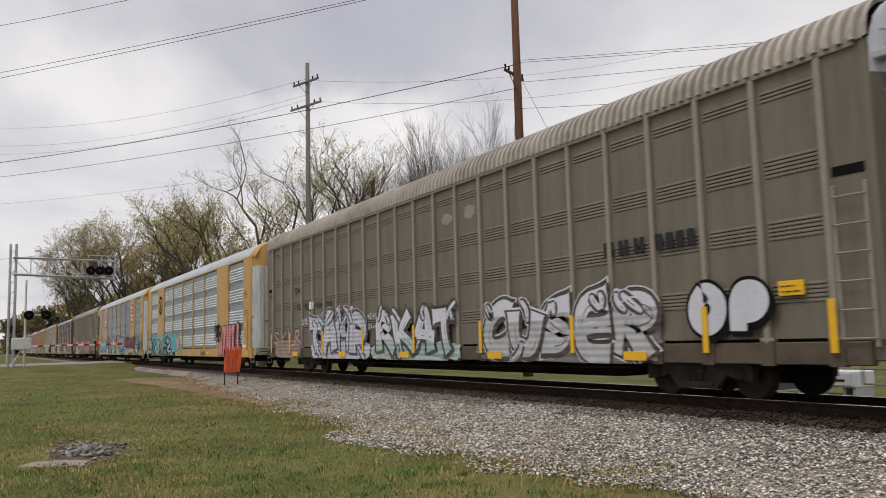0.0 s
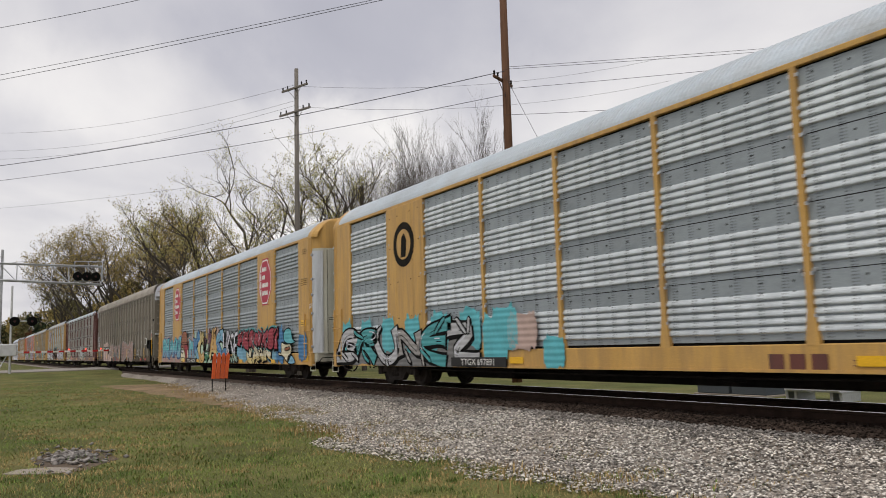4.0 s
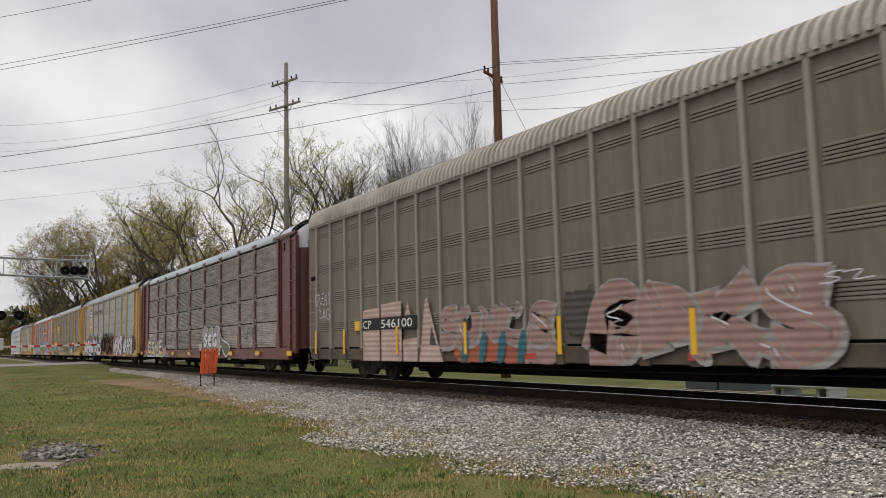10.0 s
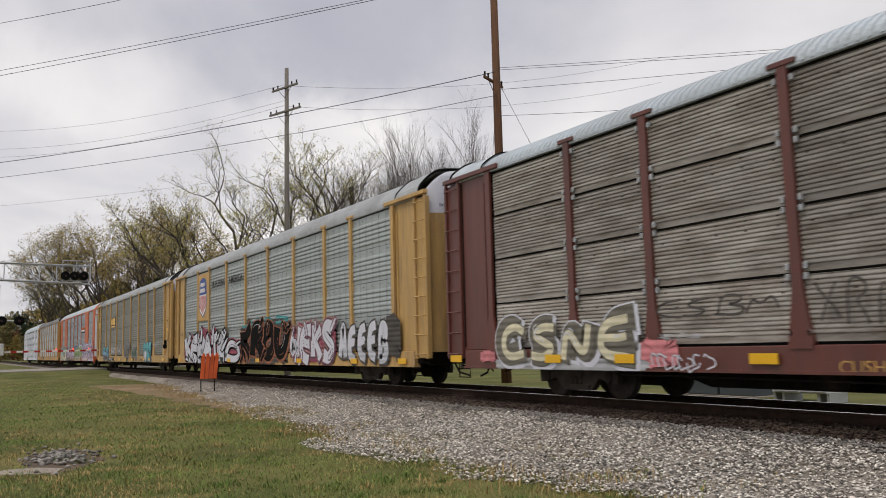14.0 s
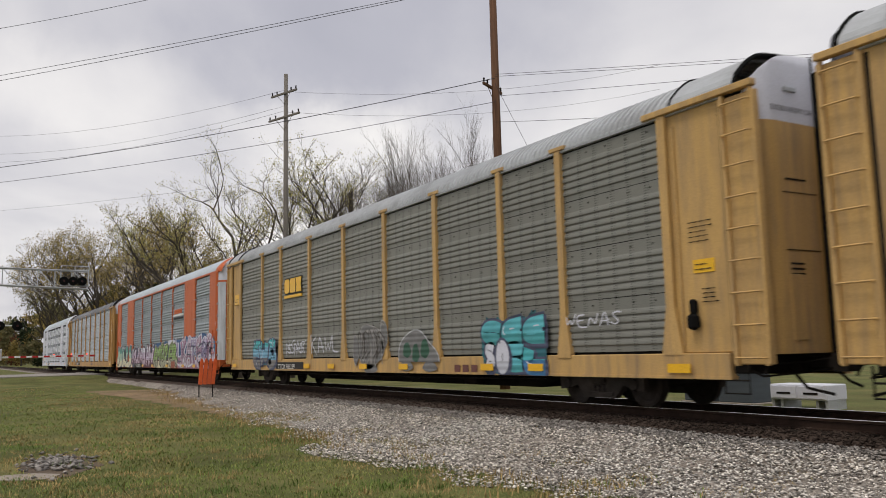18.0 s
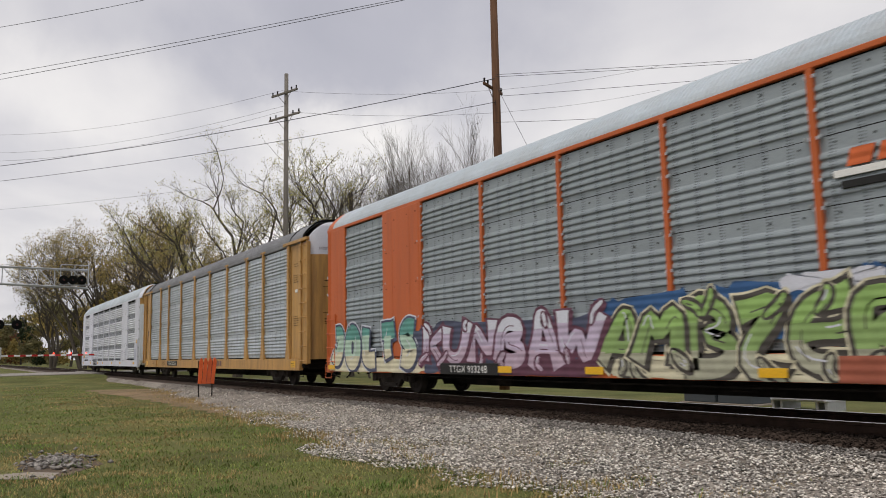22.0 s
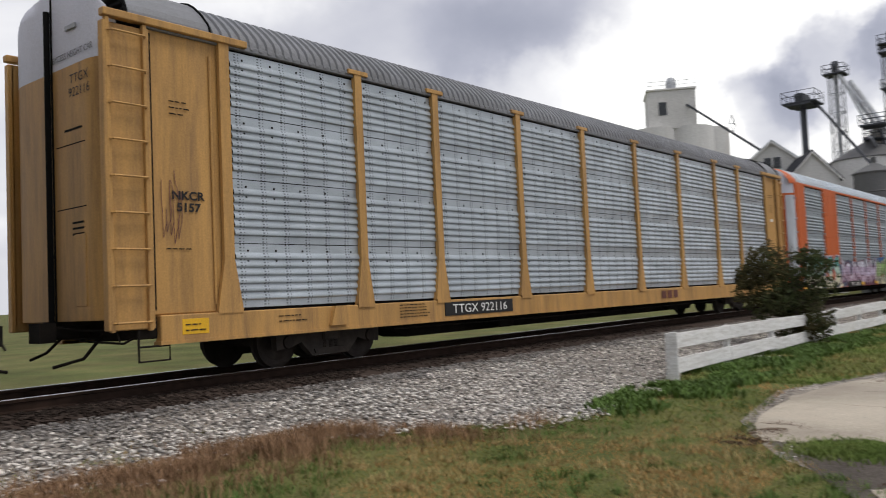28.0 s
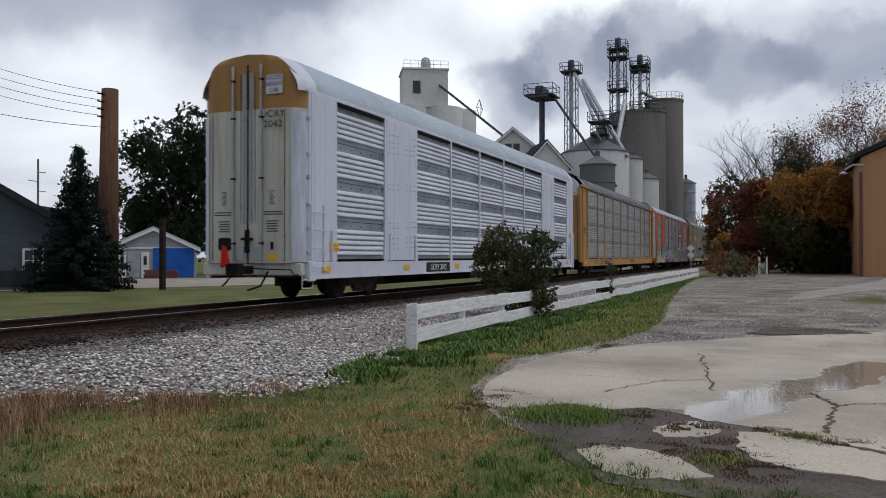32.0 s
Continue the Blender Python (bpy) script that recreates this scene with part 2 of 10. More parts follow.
M["zinc_mid"] = material("pale_galvanised_panel", (0.36, 0.40, 0.405), 0.55, 0.15, vary=0.12, scale=1.6, stretch=(1.0, 1, 2.0), fine=60, dirt=(0.19, 0.205, 0.20), dirt_amount=0.45, dirt_scale=1.6, per_piece=0.08, island=0.08, holes=True)
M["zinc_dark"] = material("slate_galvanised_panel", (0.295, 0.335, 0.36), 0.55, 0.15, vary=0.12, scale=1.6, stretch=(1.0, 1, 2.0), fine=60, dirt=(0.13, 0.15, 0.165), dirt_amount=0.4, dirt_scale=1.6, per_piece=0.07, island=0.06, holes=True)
M["zinc_brown"] = material("rusty_galvanised_panel", (0.31, 0.293, 0.268), 0.6, 0.1, vary=0.18, scale=1.2, stretch=(0.8, 1, 5.0), fine=60, dirt=(0.13, 0.105, 0.085), dirt_amount=0.55, dirt_scale=1.4, per_piece=0.18, island=0.16)
M["zinc_bright"] = material("bright_zinc_edge", (0.52, 0.55, 0.59), 0.4, 0.4, vary=0.15, scale=1.5, stretch=STREAK, dirt=(0.25, 0.25, 0.25), dirt_amount=0.3)
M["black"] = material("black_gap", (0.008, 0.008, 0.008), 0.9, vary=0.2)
M["under"] = material("black_running_gear", (0.013, 0.012, 0.011), 0.87, vary=0.35, scale=4, dirt=(0.035, 0.026, 0.02), dirt_amount=0.3)
M["truck"] = material("dusty_cast_steel", (0.050, 0.044, 0.040), 0.87, vary=0.3, scale=4, dirt=(0.085, 0.068, 0.055), dirt_amount=0.35)
M["wheel"] = material("worn_wheel_steel", (0.040, 0.035, 0.032), 0.85, 0.0, vary=0.3, scale=5, dirt=(0.04, 0.028, 0.02))
M["rail"] = material("rusty_rail_side", (0.032, 0.020, 0.015), 0.88, vary=0.3, scale=6, dirt=(0.03, 0.02, 0.016))
M["rail_top"] = material("polished_rail_head", (0.62, 0.62, 0.63), 0.22, 0.95, vary=0.08, scale=6, bump=0.03)
M["tie"] = material("creosoted_timber", (0.028, 0.021, 0.017), 0.9, vary=0.35, scale=3, stretch=(6, 1, 6), dirt=(0.06, 0.05, 0.04), dirt_amount=0.3, per_piece=0.2)
M["ballast"] = material("crushed_stone", (0.25, 0.225, 0.20), 0.9, vary=0.22, scale=0.6, fine=22, grain=0.5, bump=0.9, dirt=(0.13, 0.105, 0.085), dirt_amount=0.35, dirt_scale=0.35)
M["stone"] = material("loose_stone", (0.56, 0.53, 0.49), 0.9, vary=0.18, scale=0.5, fine=50, island=0.78, dirt=(0.17, 0.13, 0.10), dirt_amount=0.30, dirt_scale=0.5)
M["stone_dark"] = material("dusty_dark_stone", (0.25, 0.235, 0.222), 0.9, vary=0.2, scale=0.5, fine=50, island=0.55, dirt=(0.12, 0.10, 0.085), dirt_amount=0.35, dirt_scale=0.5)
M["stone_brown"] = material("dark_brown_stone", (0.060, 0.044, 0.036), 0.9, vary=0.25, scale=0.5, fine=50, island=0.5, dirt=(0.025, 0.019, 0.016), dirt_amount=0.4, dirt_scale=0.8)
M["pea_white"] = material("white_lettering", (0.75, 0.75, 0.73), 0.6, vary=0.06)
M["ink"] = material("black_lettering", (0.02, 0.02, 0.02), 0.6, vary=0.1)
M["reflector"] = material("yellow_reflector", (0.75, 0.42, 0.01), 0.4, vary=0.05)
M["bark"] = material("grey_brown_bark", (0.088, 0.076, 0.064), 0.95, vary=0.3, scale=2, stretch=(3, 3, 0.6), fine=18, bump=0.6)
M["pole_wood"] = material("weathered_pole_wood", (0.135, 0.072, 0.045), 0.9, vary=0.3, scale=2, stretch=(12, 12, 0.4), fine=30, dirt=(0.06, 0.04, 0.03), dirt_amount=0.4)
M["pole_grey"] = material("grey_pole_wood", (0.17, 0.155, 0.14), 0.9, vary=0.25, scale=2, stretch=(12, 12, 0.4), fine=30)
M["wire"] = material("dark_wire", (0.03, 0.03, 0.035), 0.6, vary=0.1)
M["galv"] = material("galvanised_steel", (0.42, 0.44, 0.46), 0.5, 0.4, vary=0.15, scale=1.5, dirt=(0.2, 0.19, 0.18))
M["fence"] = material("chalky_white_board", (0.76, 0.76, 0.75), 0.7, vary=0.08, scale=2, stretch=(1, 6, 8), fine=40, dirt=(0.30, 0.27, 0.23), dirt_amount=0.3, dirt_scale=2.5)
M["concrete"] = material("worn_concrete", (0.32, 0.28, 0.24), 0.8, vary=0.16, scale=0.6, fine=30, grain=0.12, bump=0.3, dirt=(0.17, 0.145, 0.12), dirt_amount=0.4, dirt_scale=0.5)


# ---------------- mesh building ----------------
class Shape:
    """Collects vertices and faces of one mesh."""

    def __init__(self):
        self.v, self.f = [], []

    def add(self, verts, faces):
        k = len(self.v)
        self.v += [tuple(p) for p in verts]
        self.f += [tuple(i + k for i in f) for f in faces]
        return self

    def box(self, x0, x1, y0, y1, z0, z1):
        return self.add([(x0, y0, z0), (x1, y0, z0), (x1, y1, z0), (x0, y1, z0), (x0, y0, z1), (x1, y0, z1), (x1, y1, z1), (x0, y1, z1)],
                        [(3, 2, 1, 0), (4, 5, 6, 7), (0, 1, 5, 4), (1, 2, 6, 5), (2, 3, 7, 6), (3, 0, 4, 7)])

    def cbox(self, x0, x1, y0, y1, z0, z1, c=0.015):
        """A box with its edges cut off."""
        pts, k = [], 0
        for z, ins in ((z0, c), (z0 + c, 0), (z1 - c, 0), (z1, c)):
            a, b2, d, e = x0 + ins, x1 - ins, y0 + ins, y1 - ins
            pts += [(a + c, d, z), (b2 - c, d, z), (b2, d + c, z), (b2, e - c, z), (b2 - c, e, z), (a + c, e, z), (a, e - c, z), (a, d + c, z)]
        faces = [tuple(range(7, -1, -1)), tuple(range(24, 32))]
        for r in range(3):
            for i in range(8):
                faces.append((r * 8 + i, r * 8 + (i + 1) % 8, r * 8 + 8 + (i + 1) % 8, r * 8 + 8 + i))
        return self.add(pts, faces)

    def prism(self, poly, a, b2, axis="y"):
        """A polygon pulled along an axis: for y the polygon is (x, z), for x it is (y, z), for z it is (x, y)."""
        def at(p, h):
            return {"y": (p[0], h, p[1]), "x": (h, p[0], p[1]), "z": (p[0], p[1], h)}[axis]
        n = len(poly)
        pts = [at(p, a) for p in poly] + [at(p, b2) for p in poly]
        faces = [tuple(range(n - 1, -1, -1)), tuple(range(n, 2 * n))] + [(i, (i + 1) % n, n + (i + 1) % n, n + i) for i in range(n)]
        return self.add(pts, faces)

    def tube(self, path, r0, r1=None, sides=6, caps=True):
        """A round bar along a path of points, thinning from r0 to r1."""
        r1 = r0 if r1 is None else r1
        path = [Vector(p) for p in path]
        pts, n = [], len(path)
        for i, p in enumerate(path):
            d = (path[min(i + 1, n - 1)] - path[max(i - 1, 0)])
            d = d.normalized() if d.length > 1e-9 else Vector((0, 0, 1))
            u = d.cross(Vector((0, 0, 1)) if abs(d.z) < 0.9 else Vector((1, 0, 0))).normalized()
            w = d.cross(u)
            r = r0 + (r1 - r0) * i / max(n - 1, 1)
            pts += [p + (u * math.cos(6.28318 * k / sides) + w * math.sin(6.28318 * k / sides)) * r for k in range(sides)]
        faces = [(i * sides + k, i * sides + (k + 1) % sides, (i + 1) * sides + (k + 1) % sides, (i + 1) * sides + k) for i in range(n - 1) for k in range(sides)]
        if caps:
            faces += [tuple(range(sides - 1, -1, -1)), tuple((n - 1) * sides + k for k in range(sides))]
        return self.add(pts, faces)

    def lathe(self, profile, sides=24, centre=(0, 0, 0), axis="z"):
        """Turns a profile of (radius, height) round an axis."""
        pts = []
        for r, h in profile:
            for k in range(sides):
                a = 2 * math.pi * k / sides
                c, s = r * math.cos(a), r * math.sin(a)
                p = {"z": (c, s, h), "y": (c, h, s), "x": (h, c, s)}[axis]
                pts.append((p[0] + centre[0], p[1] + centre[1], p[2] + centre[2]))
        n = len(profile)
        faces = [(i * sides + k, i * sides + (k + 1) % sides, (i + 1) * sides + (k + 1) % sides, (i + 1) * sides + k) for i in range(n - 1) for k in range(sides)]
        faces += [tuple(range(sides - 1, -1, -1)), tuple((n - 1) * sides + k for k in range(sides))]
        return self.add(pts, faces)

    def mesh(self, name, mats, smooth=False, index=None):
        me = bpy.data.meshes.new(name)
        me.from_pydata(self.v, [], self.f)
        for m in (mats if isinstance(mats, (list, tuple)) else [mats]):
            me.materials.append(m)
        if smooth:
            me.polygons.foreach_set("use_smooth", [True] * len(me.polygons))
        if index is not None:
            me.polygons.foreach_set("material_index", index)
        bm = bmesh.new()
        bm.from_mesh(me)
        bmesh.ops.recalc_face_normals(bm, faces=bm.faces)
        bm.to_mesh(me)
        bm.free()
        me.update()
        return me


def part(name, shape, mat, parent=None, label="", at=None, smooth=False):
    """One mesh object, under a thing or a part, from a Shape or a ready mesh."""
    me = shape if isinstance(shape, bpy.types.Mesh) else shape.mesh(name, mat, smooth)
    ob = new(name, me)
    ob.parent = parent
    if at is not None:
        ob.matrix_basis = at
    return tagged(ob, label)


def thing(name, label, category, at=(0, 0, 0), group="", kind=""):
    ob = new(name)
    ob.empty_display_size = 0.2
    ob.location = at
    return tagged(ob, label, category, group, kind)


TEXTS = {}


def letters(body, size, fat=0.0, shear=0.0, wide=1.0):
    """Vertices and faces of a line of lettering from the built-in font, lying in a plane, starting at 0, 0."""
    key = (body, size, fat, shear, wide)
    if key not in TEXTS:
        cu = bpy.data.curves.new("lettering", "FONT")
        cu.body, cu.size, cu.offset, cu.shear, cu.resolution_u = body, size, fat, shear, 3
        ob = new("lettering", cu)
        me = bpy.data.meshes.new_from_object(ob.evaluated_get(bpy.context.evaluated_depsgraph_get()))
        TEXTS[key] = ([(v.co.x * wide, v.co.y) for v in me.vertices], [tuple(p.vertices) for p in me.polygons])
        bpy.data.objects.remove(ob)
        bpy.data.curves.remove(cu)
        bpy.data.meshes.remove(me)
    return TEXTS[key]


def lettering(parent, body, x, y, z, size, mat, fat=0.0, wide=1.0, centre=True, name="lettering", label="", gap=1.0, facing="-y"):
    """Lettering painted on a face of a thing: facing -y reads along +x; facing -x reads along -y; facing +x reads along +y."""
    s = Shape()
    for i, line in enumerate(body.split("\n")):
        v, f = letters(line, size, fat, 0.0, wide)
        if not v:
            continue
        w0 = min(p[0] for p in v) + (max(p[0] for p in v) - min(p[0] for p in v)) / 2 if centre else 0
        if facing == "-y":
            s.add([(x + p[0] - w0, y, z + p[1] - i * size * gap) for p in v], f)
        elif facing == "-x":
            s.add([(x, y - (p[0] - w0), z + p[1] - i * size * gap) for p in v], f)
        else:
            s.add([(x, y + (p[0] - w0), z + p[1] - i * size * gap) for p in v], f)
    me = bpy.data.meshes.new(name)
    me.from_pydata(s.v, [], s.f)
    me.materials.append(mat)
    return tagged(part(name, me, mat, parent, label), label, kind="stuff")


# ---------------- the track ----------------
RAIL_HALF = 0.7175 + 0.035


def build_track():
    """Two rails on timber sleepers, along the whole straight."""
    track = thing("railway_track", "single railway track with rusty rails on dark timber sleepers", "railway track", (0, TRACK_Y, 0), kind="structure")
    for side in (-1, 1):
        prof = [(-0.07, -0.17), (0.07, -0.17), (0.07, -0.158), (0.012, -0.14), (0.012, -0.05), (0.035, -0.04), (0.036, -0.008), (0.028, 0),
                (-0.028, 0), (-0.036, -0.008), (-0.035, -0.04), (-0.012, -0.05), (-0.012, -0.14), (-0.07, -0.158)]
        s = Shape()
        s.prism([(side * RAIL_HALF + a, b) for a, b in prof], -420, 420, "x")
        rail = part("rail", s, M["rail"], track, "rusty steel rail")
        head = Shape()
        head.box(-420, 420, side * RAIL_HALF - 0.029, side * RAIL_HALF + 0.029, -0.004, 0.003)
        part("rail_head", head, M["rail_top"], rail, "polished running surface")
    tie_shapes = []
    for k in range(4):
        r = random.Random(k)
        s = Shape()
        s.cbox(-0.115, 0.115, -1.29 - r.uniform(-0.04, 0.05), 1.29 + r.uniform(-0.04, 0.05), -0.38, -0.172, 0.012)
        tie_shapes.append(s.mesh("sleeper", M["tie"]))
    rest = Shape()
    n = 0
    for i in range(-560, 561):
        x = i * 0.54
        if -95 < i < 95:
            part("sleeper", tie_shapes[i % 4], None, track, at=pose(x, 0, 0, 0, 0, random.Random(i).uniform(-1, 1)))
        else:
            rest.box(x - 0.115, x + 0.115, -1.29, 1.29, -0.35, -0.172)
    tagged(part("far_sleepers", rest, M["tie"], track), kind="stuff")
    return track


# ---------------- autoracks ----------------
HALF = 1.52           # half width over the posts
BODY = 13.72          # half length of the body
POSTS = (-9.30, -7.18, -4.29, -1.43, 1.43, 4.29, 7.18, 9.30)
EDGE = 12.02          # where the end plates begin
SILL0, SILL1 = 0.57, 0.98
EAVE = 5.02


def roof_profile(w=1.5, z0=EAVE, top=5.88, n=9, hipped=False, rise=1.0):
    """The roof's outline as (y, z) from side to side: half-round shoulders, or sloping shoulders with soft corners."""
    if hipped:
        pts = [(-w, z0), (-w + 0.015, z0 + 0.10), (-w + 0.06, z0 + 0.20), (-w + 0.22, z0 + 0.38), (-w + 0.40, z0 + 0.535), (-w + 0.56, z0 + 0.63), (-w + 0.72, z0 + 0.675), (-0.45, z0 + 0.715)]
        pts = [(y, z0 + (z - z0) * rise) for y, z in pts]
        return pts + [(0, z0 + 0.745 * rise)] + [(-y, z) for y, z in reversed(pts)]
    pts = []
    for k in range(n):
        a = math.pi / 2 * k / (n - 1)
        pts.append((-w + 0.62 * (1 - math.cos(a)), z0 + (top - 0.10 - z0) * math.sin(a)))
    pts += [(-0.45, top - 0.03), (0, top), (0.45, top - 0.03)]
    return pts + [(-y, z) for y, z in reversed(pts[:n])]


def roof_mesh(mat, x0, x1, pitch=0.21, depth=0.042, w=1.47, z0=EAVE + 0.02, top=5.88, hipped=False, rise=1.0):
    """A roof of sheets with ribs running over the car."""
    prof = roof_profile(w, z0, top, hipped=hipped, rise=rise)
    s = Shape()
    xs = []
    x = x0
    while x < x1 - 0.01:
        xs += [(x, 0), (x + pitch * 0.42, 0), (x + pitch * 0.52, 1), (x + pitch * 0.90, 1)]
        x += pitch
    xs.append((x1, 0))
    n = len(prof)
    pts = []
    for x, up in xs:
        for y, z in prof:
            k = depth * up
            pts.append((x, y * (1 + k / 1.5), z + k * 0.9 if z > z0 + 0.05 else z))
    s.add(pts, [(i * n + j, i * n + j + 1, (i + 1) * n + j + 1, (i + 1) * n + j) for i in range(len(xs) - 1) for j in range(n - 1)])
    return s.mesh("roof", mat)


def panel_mesh(width, mat, band=None, crest=None, z0=1.03, z1=4.98, groups=4, ridges=5, depth=0.036, flat=0.32, lead=0.10, seam=0.014, bolts=True):
    """A steel side panel of four sheets: each has rounded level ridges, a plain band with bolts, and a dark seam above it."""
    s, index = Shape(), []
    h = width / 2
    step = (z1 - z0) / groups
    wave = ((0.0, 0.0), (0.08, 0.04), (0.14, 0.55), (0.22, 0.95), (0.36, 1.0), (0.56, 0.84), (0.78, 0.42), (0.90, 0.08))
    for g in range(groups):
        a, top = z0 + g * step, z0 + (g + 1) * step - seam
        p = (step - flat) / ridges
        rows = [(a, 0.0)]
        for r in range(ridges):
            rows += [(a + lead + (r + q) * p, -depth * d) for q, d in wave]
        rows += [(a + lead + ridges * p, 0.0), (top, 0.0)]
        rows = [q for q in rows if q[0] < top] + [(top, 0.0)]
        n = len(rows)
        # a shallow sag across each sheet keeps the ridges from looking ruled
        cols = (-h, -h * 0.5, 0.0, h * 0.5, h)
        sag = [0.0, 0.006, 0.009, 0.005, 0.0]
        pts = [(x, d, z - sag[(k + g) % 5] * 0.5) for z, d in rows for k, x in enumerate(cols)]
        s.add(pts, [(5 * i + k, 5 * i + k + 1, 5 * i + 6 + k, 5 * i + 5 + k) for i in range(n - 1) for k in range(4)])
        # with a crest material, valleys stay darker: the ridges' depth contrast is put into colour
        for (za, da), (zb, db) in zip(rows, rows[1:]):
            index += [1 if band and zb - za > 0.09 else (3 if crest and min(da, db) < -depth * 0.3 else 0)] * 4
    s.box(-h, h, 0.03, 0.05, z0, z1)
    index += [2] * 6
    if bolts:
        for g in range(groups):
            z = z0 + (g + 1) * step - 0.12
            for k in range(5):
                x = -h * 0.82 + h * 0.41 * k
                for dz in (0, -0.16):
                    s.box(x - 0.014, x + 0.014, -0.012, 0.002, z + dz - 0.014, z + dz + 0.014)
                    index += [2] * 6
    return s.mesh("side_panel", [mat, band or mat, M["under"], crest or mat], index=index)


def post_mesh(style, mat):
    """A side post from the sill to the eave, flared at its foot on the older cars."""
    s = Shape()
    if style == "flared":
        s.prism([(-0.085, 1.75), (-0.2, 1.02), (-0.2, 0.96), (0.2, 0.96), (0.2, 1.02), (0.085, 1.75), (0.085, 5.06), (-0.085, 5.06)], -0.04, 0.05)
        s.cbox(-0.24, 0.24, -0.055, 0.05, 5.05, 5.13, 0.008)
        s.box(-0.2, 0.2, -0.05, 0.0, 0.93, 1.0)
    elif style == "flat":
        s.prism([(-0.05, 1.45), (-0.11, 1.02), (-0.11, 0.96), (0.11, 0.96), (0.11, 1.02), (0.05, 1.45), (0.05, 5.0), (-0.05, 5.0)], -0.03, 0.05)
        k = len(s.f)
        for z in (1.35, 1.95, 2.35, 2.95, 3.35, 3.95, 4.35, 4.85):
            for x in (-0.085, 0.05):
                s.box(x, x + 0.035, -0.028, 0.0, z, z + 0.05)
        return s.mesh("post", [mat, M["zinc_bright"]], index=[0] * k + [1] * (len(s.f) - k))
    else:
        s.cbox(-0.055, 0.055, -0.045, 0.05, 0.9, 4.98, 0.02)
        s.box(-0.12, 0.12, -0.03, 0.05, 0.86, 1.0)
    return s.mesh("post", mat)


def wheelset_mesh():
    s = Shape()
    for side in (-1, 1):
        y = side * 0.72
        prof = [(0.06, -0.075), (0.30, -0.055), (0.36, -0.068), (0.415, -0.066), (0.42, 0.03), (0.445, 0.045), (0.445, 0.066), (0.36, 0.066), (0.30, 0.045), (0.06, 0.07)]
        s.lathe([(r, -side * h) for r, h in prof], 28, (0, y, 0), "y")
    s.lathe([(0.08, -1.02), (0.08, 1.02)], 12, (0, 0, 0), "y")
    return s.mesh("wheelset", M["wheel"])


def truck_parts():
    """A two-axle truck: bolster with side frames, springs and wheelsets; built once and copied."""
    s = Shape()
    s.cbox(-0.2, 0.2, -1.12, 1.12, 0.40, 0.62, 0.03)
    s.lathe([(0.2, 0.6), (0.2, 0.72)], 16)
    truck = part("truck", s, M["truck"])
    frame_poly = [(-1.18, 0.30), (-1.2, 0.54), (-0.98, 0.62), (-0.6, 0.58), (-0.3, 0.70), (0.3, 0.70), (0.6, 0.58), (0.98, 0.62), (1.2, 0.54), (1.18, 0.30),
                  (0.85, 0.34), (0.66, 0.40), (0.42, 0.16), (-0.42, 0.16), (-0.66, 0.40), (-0.85, 0.34)]
    for side in (-1, 1):
        s = Shape()
        s.prism(frame_poly, side * 1.0 - 0.07, side * 1.0 + 0.07)
        s.prism([(-0.36, 0.20), (0.36, 0.20), (0.40, 0.27), (-0.40, 0.27)], side * 1.0 - 0.1, side * 1.0 + 0.1)
        frame_ob = part("side_frame", s, M["truck"], truck)
        for wx in (-0.95, 0.95):
            c = Shape()
            c.lathe([(0.02, side * 0.02), (0.10, side * 0.015), (0.115, -side * 0.05)], 14, (wx, side * 1.09, 0.42), "y")
            part("bearing_cap", c, M["wheel"], frame_ob)
        s = Shape()
        for sx in (-0.13, 0.0, 0.13):
            for k in range(5):
                s.lathe([(0.055, 0.28 + k * 0.026), (0.06, 0.29 + k * 0.026), (0.055, 0.30 + k * 0.026)], 8, (sx, side * 1.04, 0))
        tagged(part("spring_nest", s, M["wheel"], truck), kind="stuff")
    wm = wheelset_mesh()
    for wx in (-0.95, 0.95):
        part("wheelset", wm, None, truck, at=pose(wx, 0, 0.42))
    return truck


def coupler_shape(lead):
    s = Shape()
    d = 1 if lead else -1
    s.cbox(min(d * 13.2, d * 14.22), max(d * 13.2, d * 14.22), -0.09, 0.09, 0.70, 0.88, 0.02)
    s.prism([(d * 14.12, 0.66), (d * 14.36, 0.66), (d * 14.36, 0.94), (d * 14.12, 0.94)], -0.17, 0.15)
    s.tube([(d * 13.6, -0.5, 0.75), (d * 13.9, -0.5, 0.42), (d * 14.3, -0.42, 0.33)], 0.025)
    s.tube([(d * 13.55, -1.35, 0.72), (d * 13.75, -1.3, 0.62), (d * 13.8, -0.2, 0.66)], 0.018)
    return s


def ladder(parent, x0, x1, z0, z1, y, mat, rungs=9, thick=0.013):
    s = Shape()
    for x in (x0, x1):
        s.cbox(x - 0.03, x + 0.03, y - 0.02, y + 0.05, z0, z1, 0.006)
    lad = part("ladder", s, mat, parent)
    r = Shape()
    r.tube([(x0, 0, 0), (x0 + 0.03, -0.06, 0), (x1 - 0.03, -0.06, 0), (x1, 0, 0)], thick, sides=5)
    me = r.mesh("rung", mat)
    for k in range(rungs):
        part("rung", me, None, lad, at=pose(0, y - 0.01, z0 + 0.12 + (z1 - z0 - 0.3) * k / (rungs - 1)))
    return lad


